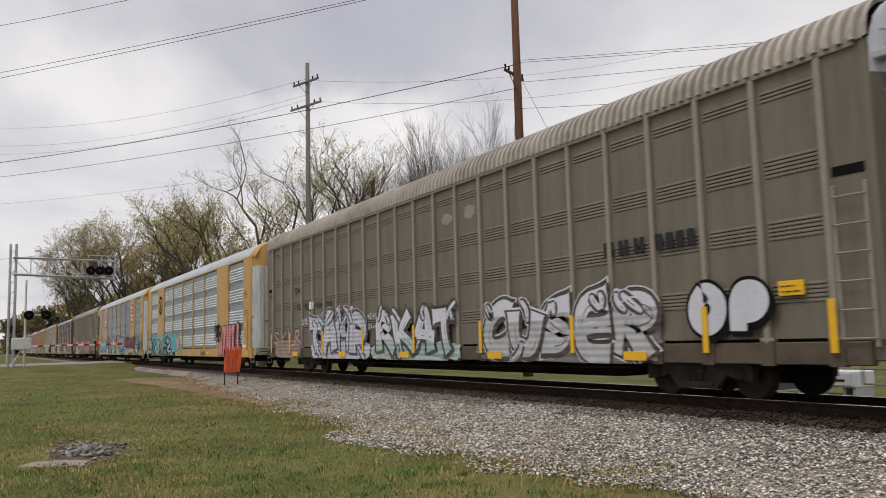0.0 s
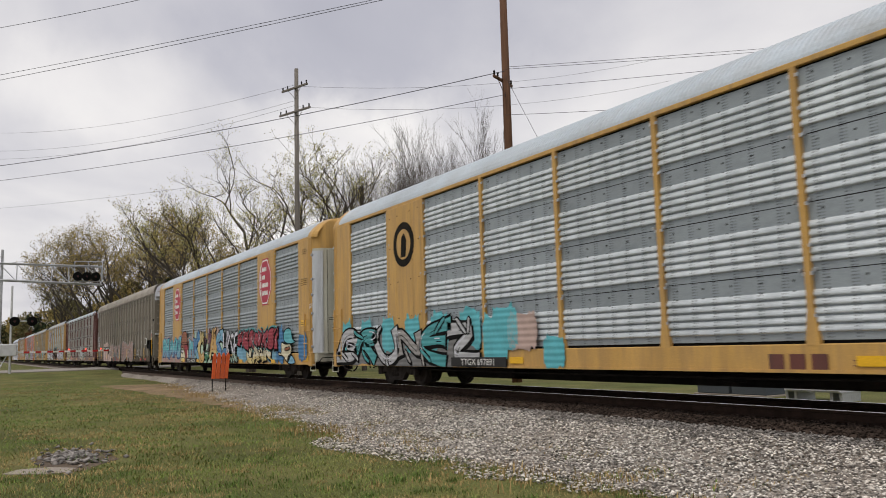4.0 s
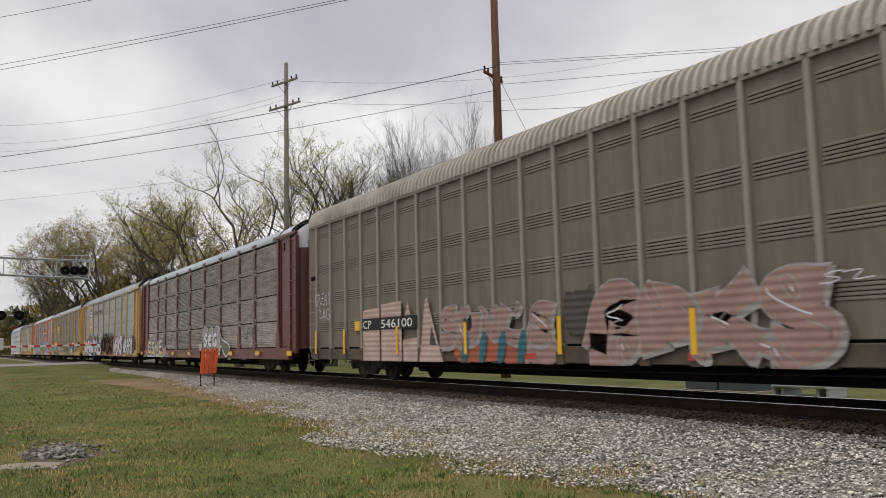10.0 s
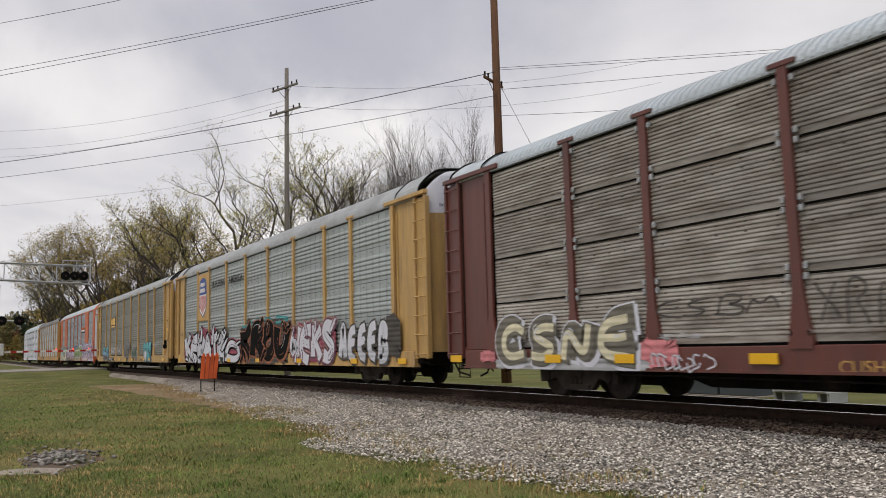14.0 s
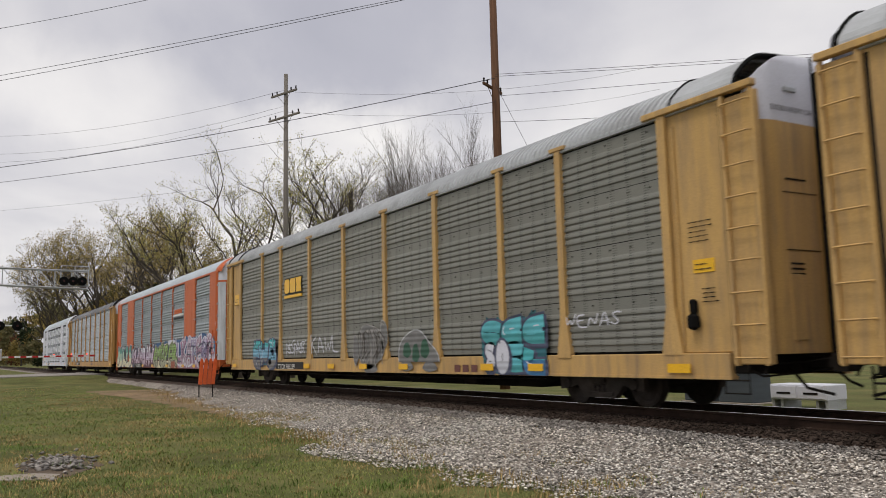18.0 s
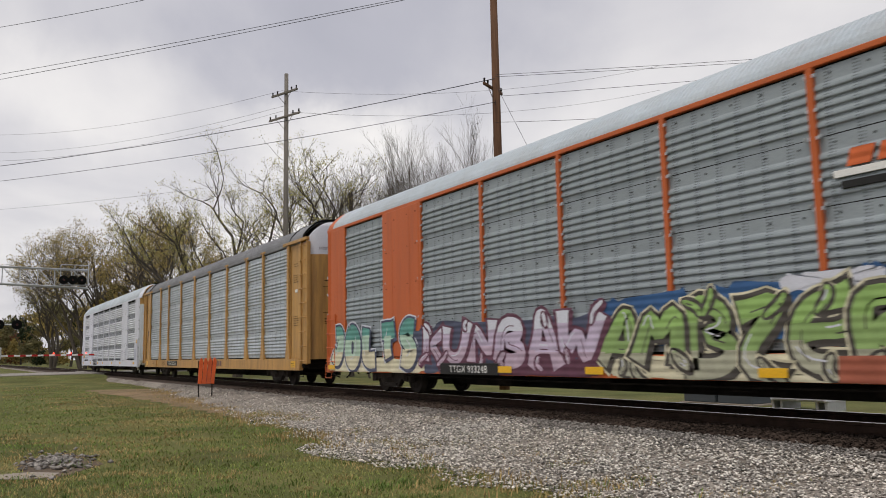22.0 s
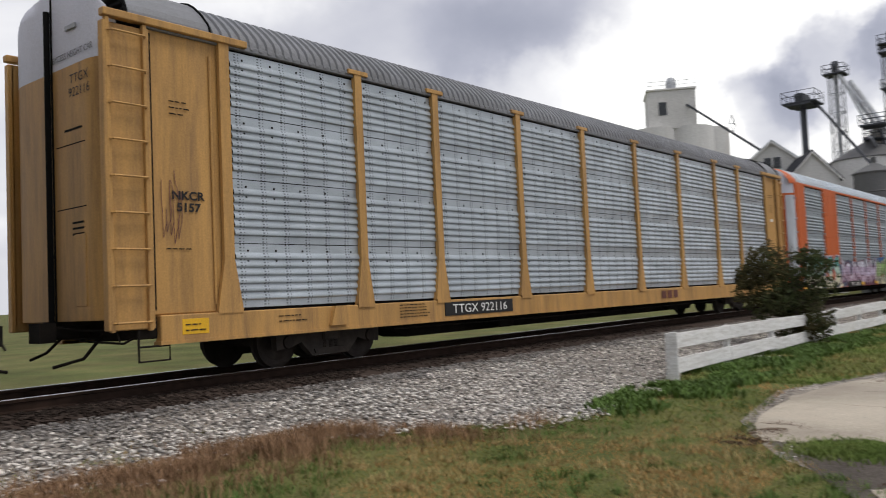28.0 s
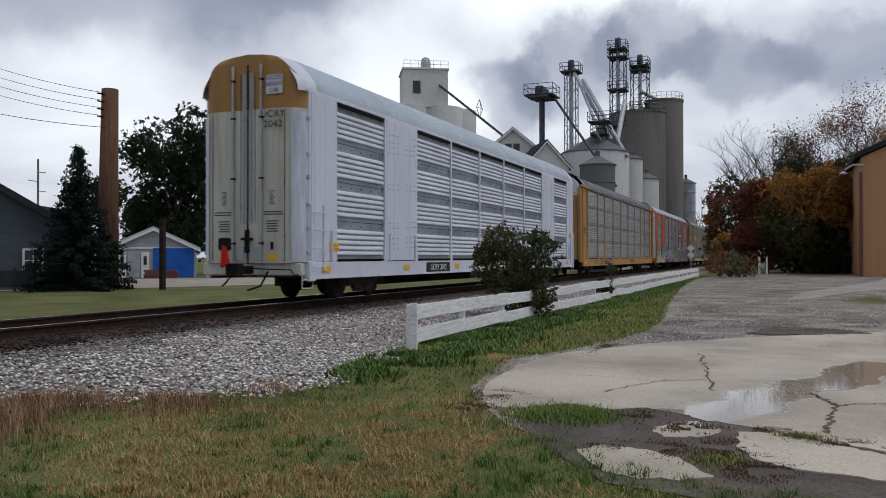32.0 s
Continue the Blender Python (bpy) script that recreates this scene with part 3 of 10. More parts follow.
def end_door(parent, lead, mats, style, rise=1.0, far=BODY):
    """The car's end: doors that wrap round the corners, with seams, ribs, a pale cap and zinc edge strips."""
    base, cap = mats
    d = 1 if lead else -1
    hipped = not (style == "gate" and base is M["taupe"])
    prof = [(y * 0.985, z) for y, z in roof_profile(1.46, EAVE - 0.02, 5.74, hipped=hipped, rise=rise)]
    cap_z = 4.55 if style != "panel" else 4.62
    x_in, x_out = d * (far - 0.9), d * (far - 0.02)
    plain = style == "gate" and hipped

    def at_edge(y):
        # doors are rounded in plan towards the sides
        k = max(0.0, (abs(y) - 0.95) / 0.55)
        return x_out - d * (0.42 if style == "panel" else (0.10 if base is M["taupe"] else 0.22)) * k * k

    def skin(z_lo, z_hi, name, mat, label=""):
        ys = [-1.46 + 2.92 * i / 24 for i in range(25)]
        s = Shape()
        pts, faces = [], []
        zs = [z_lo + (z_hi - z_lo) * i / 8 for i in range(9)]

        def top_at(y):
            for (ya, za), (yb, zb) in zip(prof, prof[1:]):
                if ya <= y <= yb and yb > ya:
                    return za + (zb - za) * (y - ya) / (yb - ya)
            return EAVE - 0.02
        for y in ys:
            for z in zs:
                pts.append((at_edge(y), y, min(z, top_at(y))))
        n = len(zs)
        for i in range(len(ys) - 1):
            for j in range(n - 1):
                faces.append((i * n + j, i * n + j + 1, (i + 1) * n + j + 1, (i + 1) * n + j))
        s.add(pts, faces)
        me = s.mesh(name, mat, True)
        return part(name, me, None, parent, label)
    door = skin(0.95, cap_z, "end_door", base)
    skin(cap_z, 6.1, "end_cap", cap, "pale painted top of the end door" if style != "panel" else "")
    s = Shape()
    for y in (-0.012,):
        s.box(min(x_out, x_out + d * 0.012), max(x_out, x_out + d * 0.012), -0.02, 0.02, 0.95, 5.7)
    part("door_seam", s, M["black"], door)
    s = Shape()
    rib_ys = (-0.5, 0.5) if style == "gate" and not plain else ()
    for y in rib_ys:
        s.cbox(min(x_out, x_out + d * 0.05), max(x_out, x_out + d * 0.05), y - 0.045, y + 0.045, 1.02, 4.55, 0.012)
    if rib_ys:
        part("door_rib", s, base, door)
    if plain:
        # bent doors with a cross seam, an access plate and a dark lock rod where they meet
        xo = sorted((x_out, x_out + d * 0.006))
        for z in (3.42, 2.52):
            g = Shape()
            g.box(xo[0], xo[1], -0.92, -0.10, z, z + 0.014)
            part("cross_seam", g, M["under"], door)
        g = Shape()
        g.cbox(min(x_out - d * 0.02, x_out + d * 0.015), max(x_out - d * 0.02, x_out + d * 0.015), -0.90, -0.58, 1.15, 2.15, 0.006)
        part("access_plate", g, base, door)
        g = Shape()
        g.tube([(x_out + d * 0.05, 0.05, 0.95), (x_out + d * 0.05, 0.05, 5.45)], 0.045, sides=8)
        part("lock_rod", g, M["black"], door)
        g = Shape()
        g.cbox(min(x_out, x_out + d * 0.03), max(x_out, x_out + d * 0.03), -0.75, -0.45, 5.05, 5.12, 0.006)
        part("cap_bracket", g, M["galv"], door)
        for k, (z, w) in enumerate(((3.62, 0.5), (2.30, 0.32), (2.22, 0.32), (2.14, 0.32))):
            g = Shape()
            g.box(xo[0], xo[1], -0.85, -0.85 + w, z, z + 0.03)
            part("stencil", g, M["under"], door)
        if lead:
            lettering(parent, "EXCESS HEIGHT CAR", x_out + 0.006, -0.55, 4.72, 0.12, M["ink"], facing="+x", wide=0.9)
    for y in rib_ys:
        for q in (-0.06, 0.06):
            g = Shape()
            g.box(min(x_out, x_out + d * 0.006), max(x_out, x_out + d * 0.006), y + q - 0.008, y + q + 0.008, 1.02, 5.55)
            part("door_groove", g, M["under"], door)
    if style == "panel":
        for side in (-1, 1):
            s = Shape()
            cols = [(1.452 - 0.042 * k, 0.012 + 0.028 * math.sin(math.pi * (k + 0.6) / 8)) for k in range(8)]
            zs = [0.98 + 3.55 * k / 4 for k in range(5)]
            s.add([(at_edge(side * q) + d * up, side * (q + up * 0.7), z) for q, up in cols for z in zs],
                  [(5 * k + h, 5 * k + h + 1, 5 * k + h + 6, 5 * k + h + 5) for k in range(7) for h in range(4)])
            part("edge_guard", s.mesh("edge_guard", M["zinc_bright"], True), None, door, "bare zinc guard strip")
            for z in (1.15, 1.75, 2.3, 2.95, 3.5, 4.35):
                h = Shape()
                xa = at_edge(side * 1.44)
                h.cbox(min(xa - d * 0.05, xa + d * 0.05), max(xa - d * 0.05, xa + d * 0.05), min(side * 1.44, side * 1.50), max(side * 1.44, side * 1.50), z, z + 0.09, 0.012)
                part("hinge", h, M["galv"], door)
        # a recessed grey strip and a pipe on either side of the middle, small print and a reflector on each leaf
        for side in (-1, 1):
            def flat_box(name, mat, y0, y1, z0, z1, up, label=""):
                g = Shape()
                g.box(min(x_out, x_out + d * up), max(x_out, x_out + d * up), min(side * y0, side * y1), max(side * y0, side * y1), z0, z1)
                return part(name, g, mat, door, label)
            flat_box("seam_strip", M["zinc_dark"], 0.05, 0.15, 1.9, 5.5, 0.008)
            flat_box("door_groove", M["under"], 0.20, 0.212, 1.9, 5.5, 0.006)
            flat_box("leaf_edge", M["under"], 1.02, 1.035, 1.0, 4.55, 0.006)
            g = Shape()
            g.tube([(x_out + d * 0.05, side * 0.40, 1.0), (x_out + d * 0.05, side * 0.40, 5.68)], 0.032, sides=7)
            pipe = part("lock_pipe", g, M["galv"], door, "grey vertical lock pipe")
            for z in (1.4, 2.95, 4.4, 5.3):
                g = Shape()
                g.cbox(min(x_out, x_out + d * 0.08), max(x_out, x_out + d * 0.08), side * 0.40 - 0.055, side * 0.40 + 0.055, z, z + 0.05, 0.008)
                part("pipe_clamp", g, M["under"], pipe)
            flat_box("end_reflector", M["reflector"], 0.55, 0.82, 1.02, 1.17, 0.012)
            flat_box("leaf_foot", M["galv"], 0.10, 0.34, 1.02, 1.34, 0.02)
            for k in range(7):
                flat_box("small_print", M["ghost"], 0.62, 0.76 - 0.03 * (k % 3), 2.35 + 0.05 * k, 2.372 + 0.05 * k, 0.005)
            for k in range(5):
                flat_box("small_print", M["ghost"], 0.52, 0.86 - 0.04 * (k % 2), 1.70 + 0.06 * k, 1.725 + 0.06 * k, 0.005)
            flat_box("print_line", M["ghost"], 0.45, 0.98, 2.10, 2.125, 0.005)
            flat_box("print_line", M["ghost"], 0.45, 0.98, 2.16, 2.185, 0.005)
            flat_box("door_hook", M["under"], 0.66, 0.72, 1.28, 1.46, 0.04)
        g = Shape()
        g.cbox(min(x_out, x_out + d * 0.10), max(x_out, x_out + d * 0.10), -0.16, 0.16, 1.50, 1.56, 0.012)
        g.cbox(min(x_out, x_out + d * 0.08), max(x_out, x_out + d * 0.08), -0.05, 0.05, 1.2, 1.75, 0.012)
        part("latch", g, M["under"], door)
    s = Shape()
    s.cbox(min(x_in, d * 13.6), max(x_in, d * 13.6), -1.40, 1.40, 0.66, 0.95, 0.02)
    part("end_sill", s, M["under"] if plain else mats[0], parent)
    if style == "gate" and lead and not plain:
        for ya, yb in ((-1.3, -0.78), (-0.62, -0.1)):
            r = Shape()
            r.tube([(x_out, ya, 0), (x_out + d * 0.09, ya, -0.03), (x_out + d * 0.09, yb, -0.03), (x_out, yb, 0)], 0.014, sides=5)
            rung = r.mesh("rung", M["taupe_post"])
            for k in range(10):
                part("rung", rung, None, door, at=pose(0, 0, 1.35 + 0.42 * k))
        r = Shape()
        r.tube([(x_out + d * 0.12, -0.70, 1.0), (x_out + d * 0.12, -0.70, 5.5)], 0.03)
        part("lock_rod", r, M["under"], door)
        for z in (2.3, 4.7):
            r = Shape()
            r.cbox(min(x_out - d * 0.05, x_out + d * 0.17), max(x_out - d * 0.05, x_out + d * 0.17), -1.44, -1.2, z, z + 0.12, 0.02)
            part("door_clamp", r, M["galv"], door)
    part("coupler", coupler_shape(lead), M["under"], parent)
    s = Shape()
    s.tube([(d * 13.72, 0.35, 0.78), (d * 14.0, 0.4, 0.5), (d * 14.28, 0.3, 0.42)], 0.022)
    part("air_hose", s, M["under"], parent)
    s = Shape()
    s.tube([(d * 13.62, -1.46, 0.78), (d * 13.62, -1.46, 0.36), (d * 13.15, -1.46, 0.36), (d * 13.15, -1.46, 0.78)], 0.018)
    s.tube([(d * 13.62, -1.46, 0.56), (d * 13.15, -1.46, 0.56)], 0.016)
    part("corner_step", s, M["under"] if plain else base, parent)
    s = Shape()
    s.tube([(d * 14.05, -0.15, 0.86), (d * 13.95, -0.5, 0.82), (d * 13.85, -1.3, 0.80), (d * 13.87, -1.42, 0.66)], 0.016)
    part("uncoupling_lever", s, M["under"], parent)
    return door


def reflectors(parent, xs, y, z, mat, w=0.36, h=0.14):
    s = Shape()
    s.cbox(-w / 2, w / 2, -0.006, 0.004, -h / 2, h / 2, 0.002)
    me = s.mesh("reflector", mat)
    for x in xs:
        part("reflector", me, None, parent, at=pose(x, y, z))


def word_bars(parent, x0, x1, z, h, mat, count, y=-1.515, name="stencil"):
    """A word as plain bars, one for each character."""
    s = Shape()
    p = (x1 - x0) / count
    for i in range(count):
        s.box(x0 + i * p, x0 + (i + 0.72) * p, y - 0.003, y, z, z + h)
    return tagged(part(name, s, mat, parent), kind="stuff")


def bars(parent, x, y, z, w, n, mat, pitch=0.075, h=0.03, name="stencil", seed=1):
    """Small writing that cannot be read: plain bars."""
    r = random.Random(seed)
    s = Shape()
    for i in range(n):
        a = x - w / 2
        while a < x + w * r.uniform(0.2, 0.5):
            b2 = a + r.uniform(0.03, 0.12)
            s.box(a, b2, y - 0.003, y, z - i * pitch, z - i * pitch + min(h, 0.017))
            a = b2 + 0.025
    return tagged(part(name, s, mat, parent), kind="stuff")


PANELS = {}


def side_panel(width, mat, band=None, crest=None, **kw):
    key = (round(width, 2), mat.name, band.name if band else "", crest.name if crest else "", tuple(sorted(kw.items())))
    if key not in PANELS:
        PANELS[key] = panel_mesh(width, mat, band, crest, **kw)
    return PANELS[key]


def running_gear(car):
    under = Shape()
    under.prism([(-13.3, 0.62), (-8.2, 0.62), (-7.0, 0.26), (7.0, 0.26), (8.2, 0.62), (13.3, 0.62), (13.3, 0.92), (-13.3, 0.92)], -0.34, 0.34)
    under.box(-13.2, 13.2, -1.36, 1.36, 0.86, 0.97)
    for x in range(-12, 13, 2):
        under.box(x - 0.06, x + 0.06, -1.34, 1.34, 0.70, 0.9)
    part("underframe", under, M["under"], car)
    gear = Shape()
    gear.cbox(-1.3, -0.55, -1.1, -0.65, 0.42, 0.75, 0.04)
    gear.lathe([(0.02, -0.5), (0.16, -0.45), (0.16, 0.45), (0.02, 0.5)], 12, (1.2, -0.8, 0.58), "x")
    gear.tube([(-9, -0.5, 0.55), (-2, -0.55, 0.48), (4, -0.55, 0.46), (9, -0.5, 0.55)], 0.02)
    gear.tube([(-8.4, -1.28, 0.50), (-3, -1.3, 0.46), (3, -1.3, 0.46), (8.4, -1.28, 0.50)], 0.018)
    gear.cbox(-4.6, -4.0, -0.95, -0.45, 0.30, 0.62, 0.04)
    gear.lathe([(0.02, -0.3), (0.13, -0.28), (0.13, 0.28), (0.02, 0.3)], 12, (4.8, -0.75, 0.42), "x")
    gear.tube([(2.2, -1.15, 0.66), (2.2, -1.15, 0.40), (2.8, -1.15, 0.40), (2.8, -1.15, 0.66)], 0.018)
    part("brake_gear", gear, M["under"], car)
    for x in (-9.78, 9.78):
        t = copy_thing(TRUCK, pose(x, 0, 0))
        t.parent = car


def frame_car(car, paint, panel, roof, ends, filled_bays, post_style, sill_mat, door_style, ladders, groups=4, post_mat=None, roof_w=1.47, band=None, crest=None, ridges=5, flat=0.32, depth=0.036, seam=0.014, rise=1.0):
    """An autorack with ten bays a side: posts, panels, sills, end plates, roof and doors."""
    # added black core: stands in for the unlit inside behind panels and gaps
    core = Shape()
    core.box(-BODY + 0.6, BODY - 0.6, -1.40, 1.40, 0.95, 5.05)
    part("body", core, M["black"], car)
    running_gear(car)
    far = BODY if post_style != "flared" else 14.05
    if door_style == "panel":
        part("roof", roof_mesh(roof, -BODY + 0.72, BODY - 0.72, 0.115, 0.013, w=roof_w, hipped=True, rise=rise), None, car)
        outline = roof_profile(roof_w + 0.004, EAVE + 0.015, hipped=True, rise=rise)
        for d in (-1, 1):
            hood = Shape()
            hood.prism(outline, min(d * (BODY - 0.74), d * (BODY - 0.33)), max(d * (BODY - 0.74), d * (BODY - 0.33)), "x")
            inner = [(y * 0.93, z - 0.03) for y, z in outline]
            hood.add([(d * (BODY - 0.33), y, z) for y, z in outline] + [(d * (BODY - 0.06), y, z) for y, z in inner],
                     [(k, k + 1, len(outline) + k + 1, len(outline) + k) for k in range(len(outline) - 1)])
            part("end_hood", hood, paint, car, "smooth painted hood at the roof's end")
    else:
        part("roof", roof_mesh(roof, -BODY + 0.14, BODY - 0.14, 0.17, 0.030, w=roof_w, hipped=True, rise=rise), None, car)
        for d in (-1, 1):
            sheet = Shape()
            rows = roof_profile(roof_w + 0.035, EAVE + 0.05, hipped=True, rise=rise)
            for xa, xb, lift in ((far - 1.7, far - 0.95, 0.0), (far - 1.0, far - 0.34, 0.012)):
                a, b = d * xa, d * xb
                sheet.add([(x, y * 1.004, z + lift + 0.012) for x in (a, b) for y, z in rows], [(k, k + 1, len(rows) + k + 1, len(rows) + k) for k in range(len(rows) - 1)])
            part("roof_end_sheet", sheet, roof, car, "plain bent sheet at the roof's end")
            for x, r0 in ((far - 0.32, 0.035), (far - 1.68, 0.016)):
                seal = Shape()
                seal.tube([(d * x, y * 1.006, z + 0.03) for y, z in rows], r0, sides=6)
                part("roof_edge", seal, M["black"], car, "black worn edge of the roof sheet")
    xs = (-EDGE,) + POSTS + (EDGE,)
    pm = post_mesh(post_style, post_mat or paint)
    for side in (-1, 1):
        rot = 0 if side < 0 else 180
        for a, b in zip(xs, xs[1:]):
            mid, w = (a + b) / 2, b - a
            if (round(abs(mid), 1) in (8.2,)) and filled_bays:
                s = Shape()
                s.cbox(-w / 2 + 0.05, w / 2 - 0.05, -0.075, 0.0, 1.0, 5.0, 0.012)
                for q in (-0.5, 0.5):
                    s.box(q - 0.01, q + 0.01, -0.081, -0.05, 1.2, 4.9)
                blank = part("blank_panel", s, paint, car, "plain painted panel", at=pose(mid, side * 1.44, 0, 0, 0, rot))
                full = paint is M["white"]
                if full or side < 0:
                    s = Shape()
                    for q in (-0.85, -0.62, -0.3, 0.3, 0.62, 0.85) if full else (-0.86, -0.38, 0.38, 0.86):
                        for z in (1.35, 1.5, 1.65, 1.95, 2.1, 3.05, 3.2, 4.1, 4.25, 4.4, 4.6) if full else (1.9, 2.9, 3.9, 4.75):
                            s.box(q - 0.014, q + 0.014, -0.086, -0.07, z - 0.014 + q * 0.05, z + 0.014 + q * 0.05)
                    tagged(part("rivets", s, M["under"], blank), kind="stuff")
            else:
                part("side_panel", side_panel(w - 0.06, panel, band, crest, groups=groups, ridges=ridges, flat=flat, depth=depth, seam=seam), None, car, at=pose(mid, side * 1.432, 0, 0, 0, rot))
        if seam > 0.02 or filled_bays:
            clip = Shape()
            clip.cbox(-0.03, 0.03, -0.04, 0.02, -0.05, 0.05, 0.01) if seam > 0.02 else clip.cbox(-0.02, 0.02, -0.05, 0.02, -0.03, 0.03, 0.008)
            clip_mesh = clip.mesh("panel_clip", M["galv"])
            for x in POSTS:
                for z in (1.15, 1.95, 2.10, 2.93, 3.08, 3.92, 4.07, 4.85) if seam > 0.02 else (2.02, 3.02, 3.98):
                    for q in (-0.15, 0.15) if seam > 0.02 else (-0.12, 0.12):
                        part("panel_clip", clip_mesh, None, car, at=pose(x + q, side * 1.475, z, 0, 0, rot))
        for x in POSTS:
            part("post", pm, None, car, at=pose(x, side * 1.475, 0, 0, 0, rot))
        s = Shape()
        ya, yb = sorted((side * 1.34, side * 1.50))
        tip = BODY - 0.35 if post_style != "flared" else 13.3
        s.cbox(-tip, tip, ya, yb, SILL0, SILL1, 0.015)
        s.box(-BODY + 0.4, BODY - 0.4, ya - 0.02 if side < 0 else ya, yb if side < 0 else yb + 0.02, SILL0, SILL0 + 0.05)
        part("side_sill", s, sill_mat, car)
        s = Shape()
        ya, yb = sorted((side * 1.38, side * 1.485))
        s.cbox(-BODY + 0.3, BODY - 0.3, ya, yb, 5.0, 5.09, 0.01)
        part("eave_rail", s, paint if post_style != "flared" else roof, car)
        for d in (-1, 1):
            s = Shape()
            xa, xb = sorted((d * EDGE, d * (BODY - (0.36 if post_style != "flared" else 0.10))))
            ya, yb = sorted((side * 1.40, side * 1.49))
            if post_style == "flared":
                inner = sorted((d * (EDGE + 0.15), d * (far - 0.60)))
                s.cbox(inner[0], inner[1], min(side * 1.37, side * 1.43), max(side * 1.37, side * 1.43), 0.98, 5.02, 0.02)
                outer = sorted((d * (far - 0.62), d * (far - 0.03)))
                panel_s = Shape()
                panel_s.cbox(outer[0], outer[1], min(side * 1.38, side * 1.46), max(side * 1.38, side * 1.46), 0.80, 4.98, 0.015)
                back = part("ladder_panel", panel_s, paint, car)
                for q in outer:
                    stile = Shape()
                    stile.cbox(q - 0.045, q + 0.045, min(side * 1.38, side * 1.515), max(side * 1.38, side * 1.515), 0.80, 4.98, 0.012)
                    part("stile", stile, paint, back)
                gap = Shape()
                q = d * (far - 0.70)
                gap.box(q - 0.03, q + 0.03, min(side * 1.40, side * 1.436), max(side * 1.40, side * 1.436), 1.05, 4.95)
                part("door_gap", gap, M["under"], car)
                lock = Shape()
                lock.tube([(d * (EDGE + 0.34), side * 1.45, 1.1), (d * (EDGE + 0.34), side * 1.45, 4.8)], 0.02, sides=6)
                part("lock_rod", lock, paint, car)
                e = d * (EDGE + 0.12)
                s.prism([(e - 0.09, 1.75), (e - 0.22, 1.02), (e - 0.22, 0.96), (e + 0.22, 0.96), (e + 0.22, 1.02), (e + 0.09, 1.75), (e + 0.09, 5.06), (e - 0.09, 5.06)],
                        min(side * 1.515, side * 1.45), max(side * 1.515, side * 1.45))
                xa, xb = sorted((d * (EDGE - 0.3), d * (far + 0.02)))
                s.cbox(xa, xb, min(side * 1.55, side * 1.42), max(side * 1.55, side * 1.42), 5.03, 5.14, 0.012)
            else:
                s.cbox(xa, xb, ya, yb, 0.98, 5.02, 0.02)
                s.box(d * 12.6 - 0.012, d * 12.6 + 0.012, min(side * 1.494, side * 1.44), max(side * 1.494, side * 1.44), 1.1, 4.9)
            part("end_plate", s, paint, car)
    for lead in (True, False):
        end_door(car, lead, ends, door_style, rise, far)
    for d in (-1, 1):
        if door_style == "panel":
            for q, w in ((BODY - 0.47, 0.035), (BODY - 0.60, 0.02)):
                s = Shape()
                s.lathe([(w, 1.0), (w, 5.0)], 8, (d * q, -1.485, 0))
                part("corner_fold", s, paint, car)
            s = Shape()
            s.cbox(min(d * (BODY - 0.34), d * (BODY - 0.62)), max(d * (BODY - 0.34), d * (BODY - 0.62)), -1.53, -1.40, 0.52, 1.0, 0.02)
            part("corner_bracket", s, sill_mat, car)
        if ladders == "tall":
            xa, xb = sorted((d * (far - 0.60), d * (far - 0.05)))
            ladder(car, xa, xb, 0.78, 5.02, -1.50, paint, 9, 0.018)
        else:
            xa, xb = sorted((d * (BODY - 1.0), d * (BODY - 0.42)))
            ladder(car, xa, xb, 0.75, 2.35, -1.52, paint, 4)
    return car


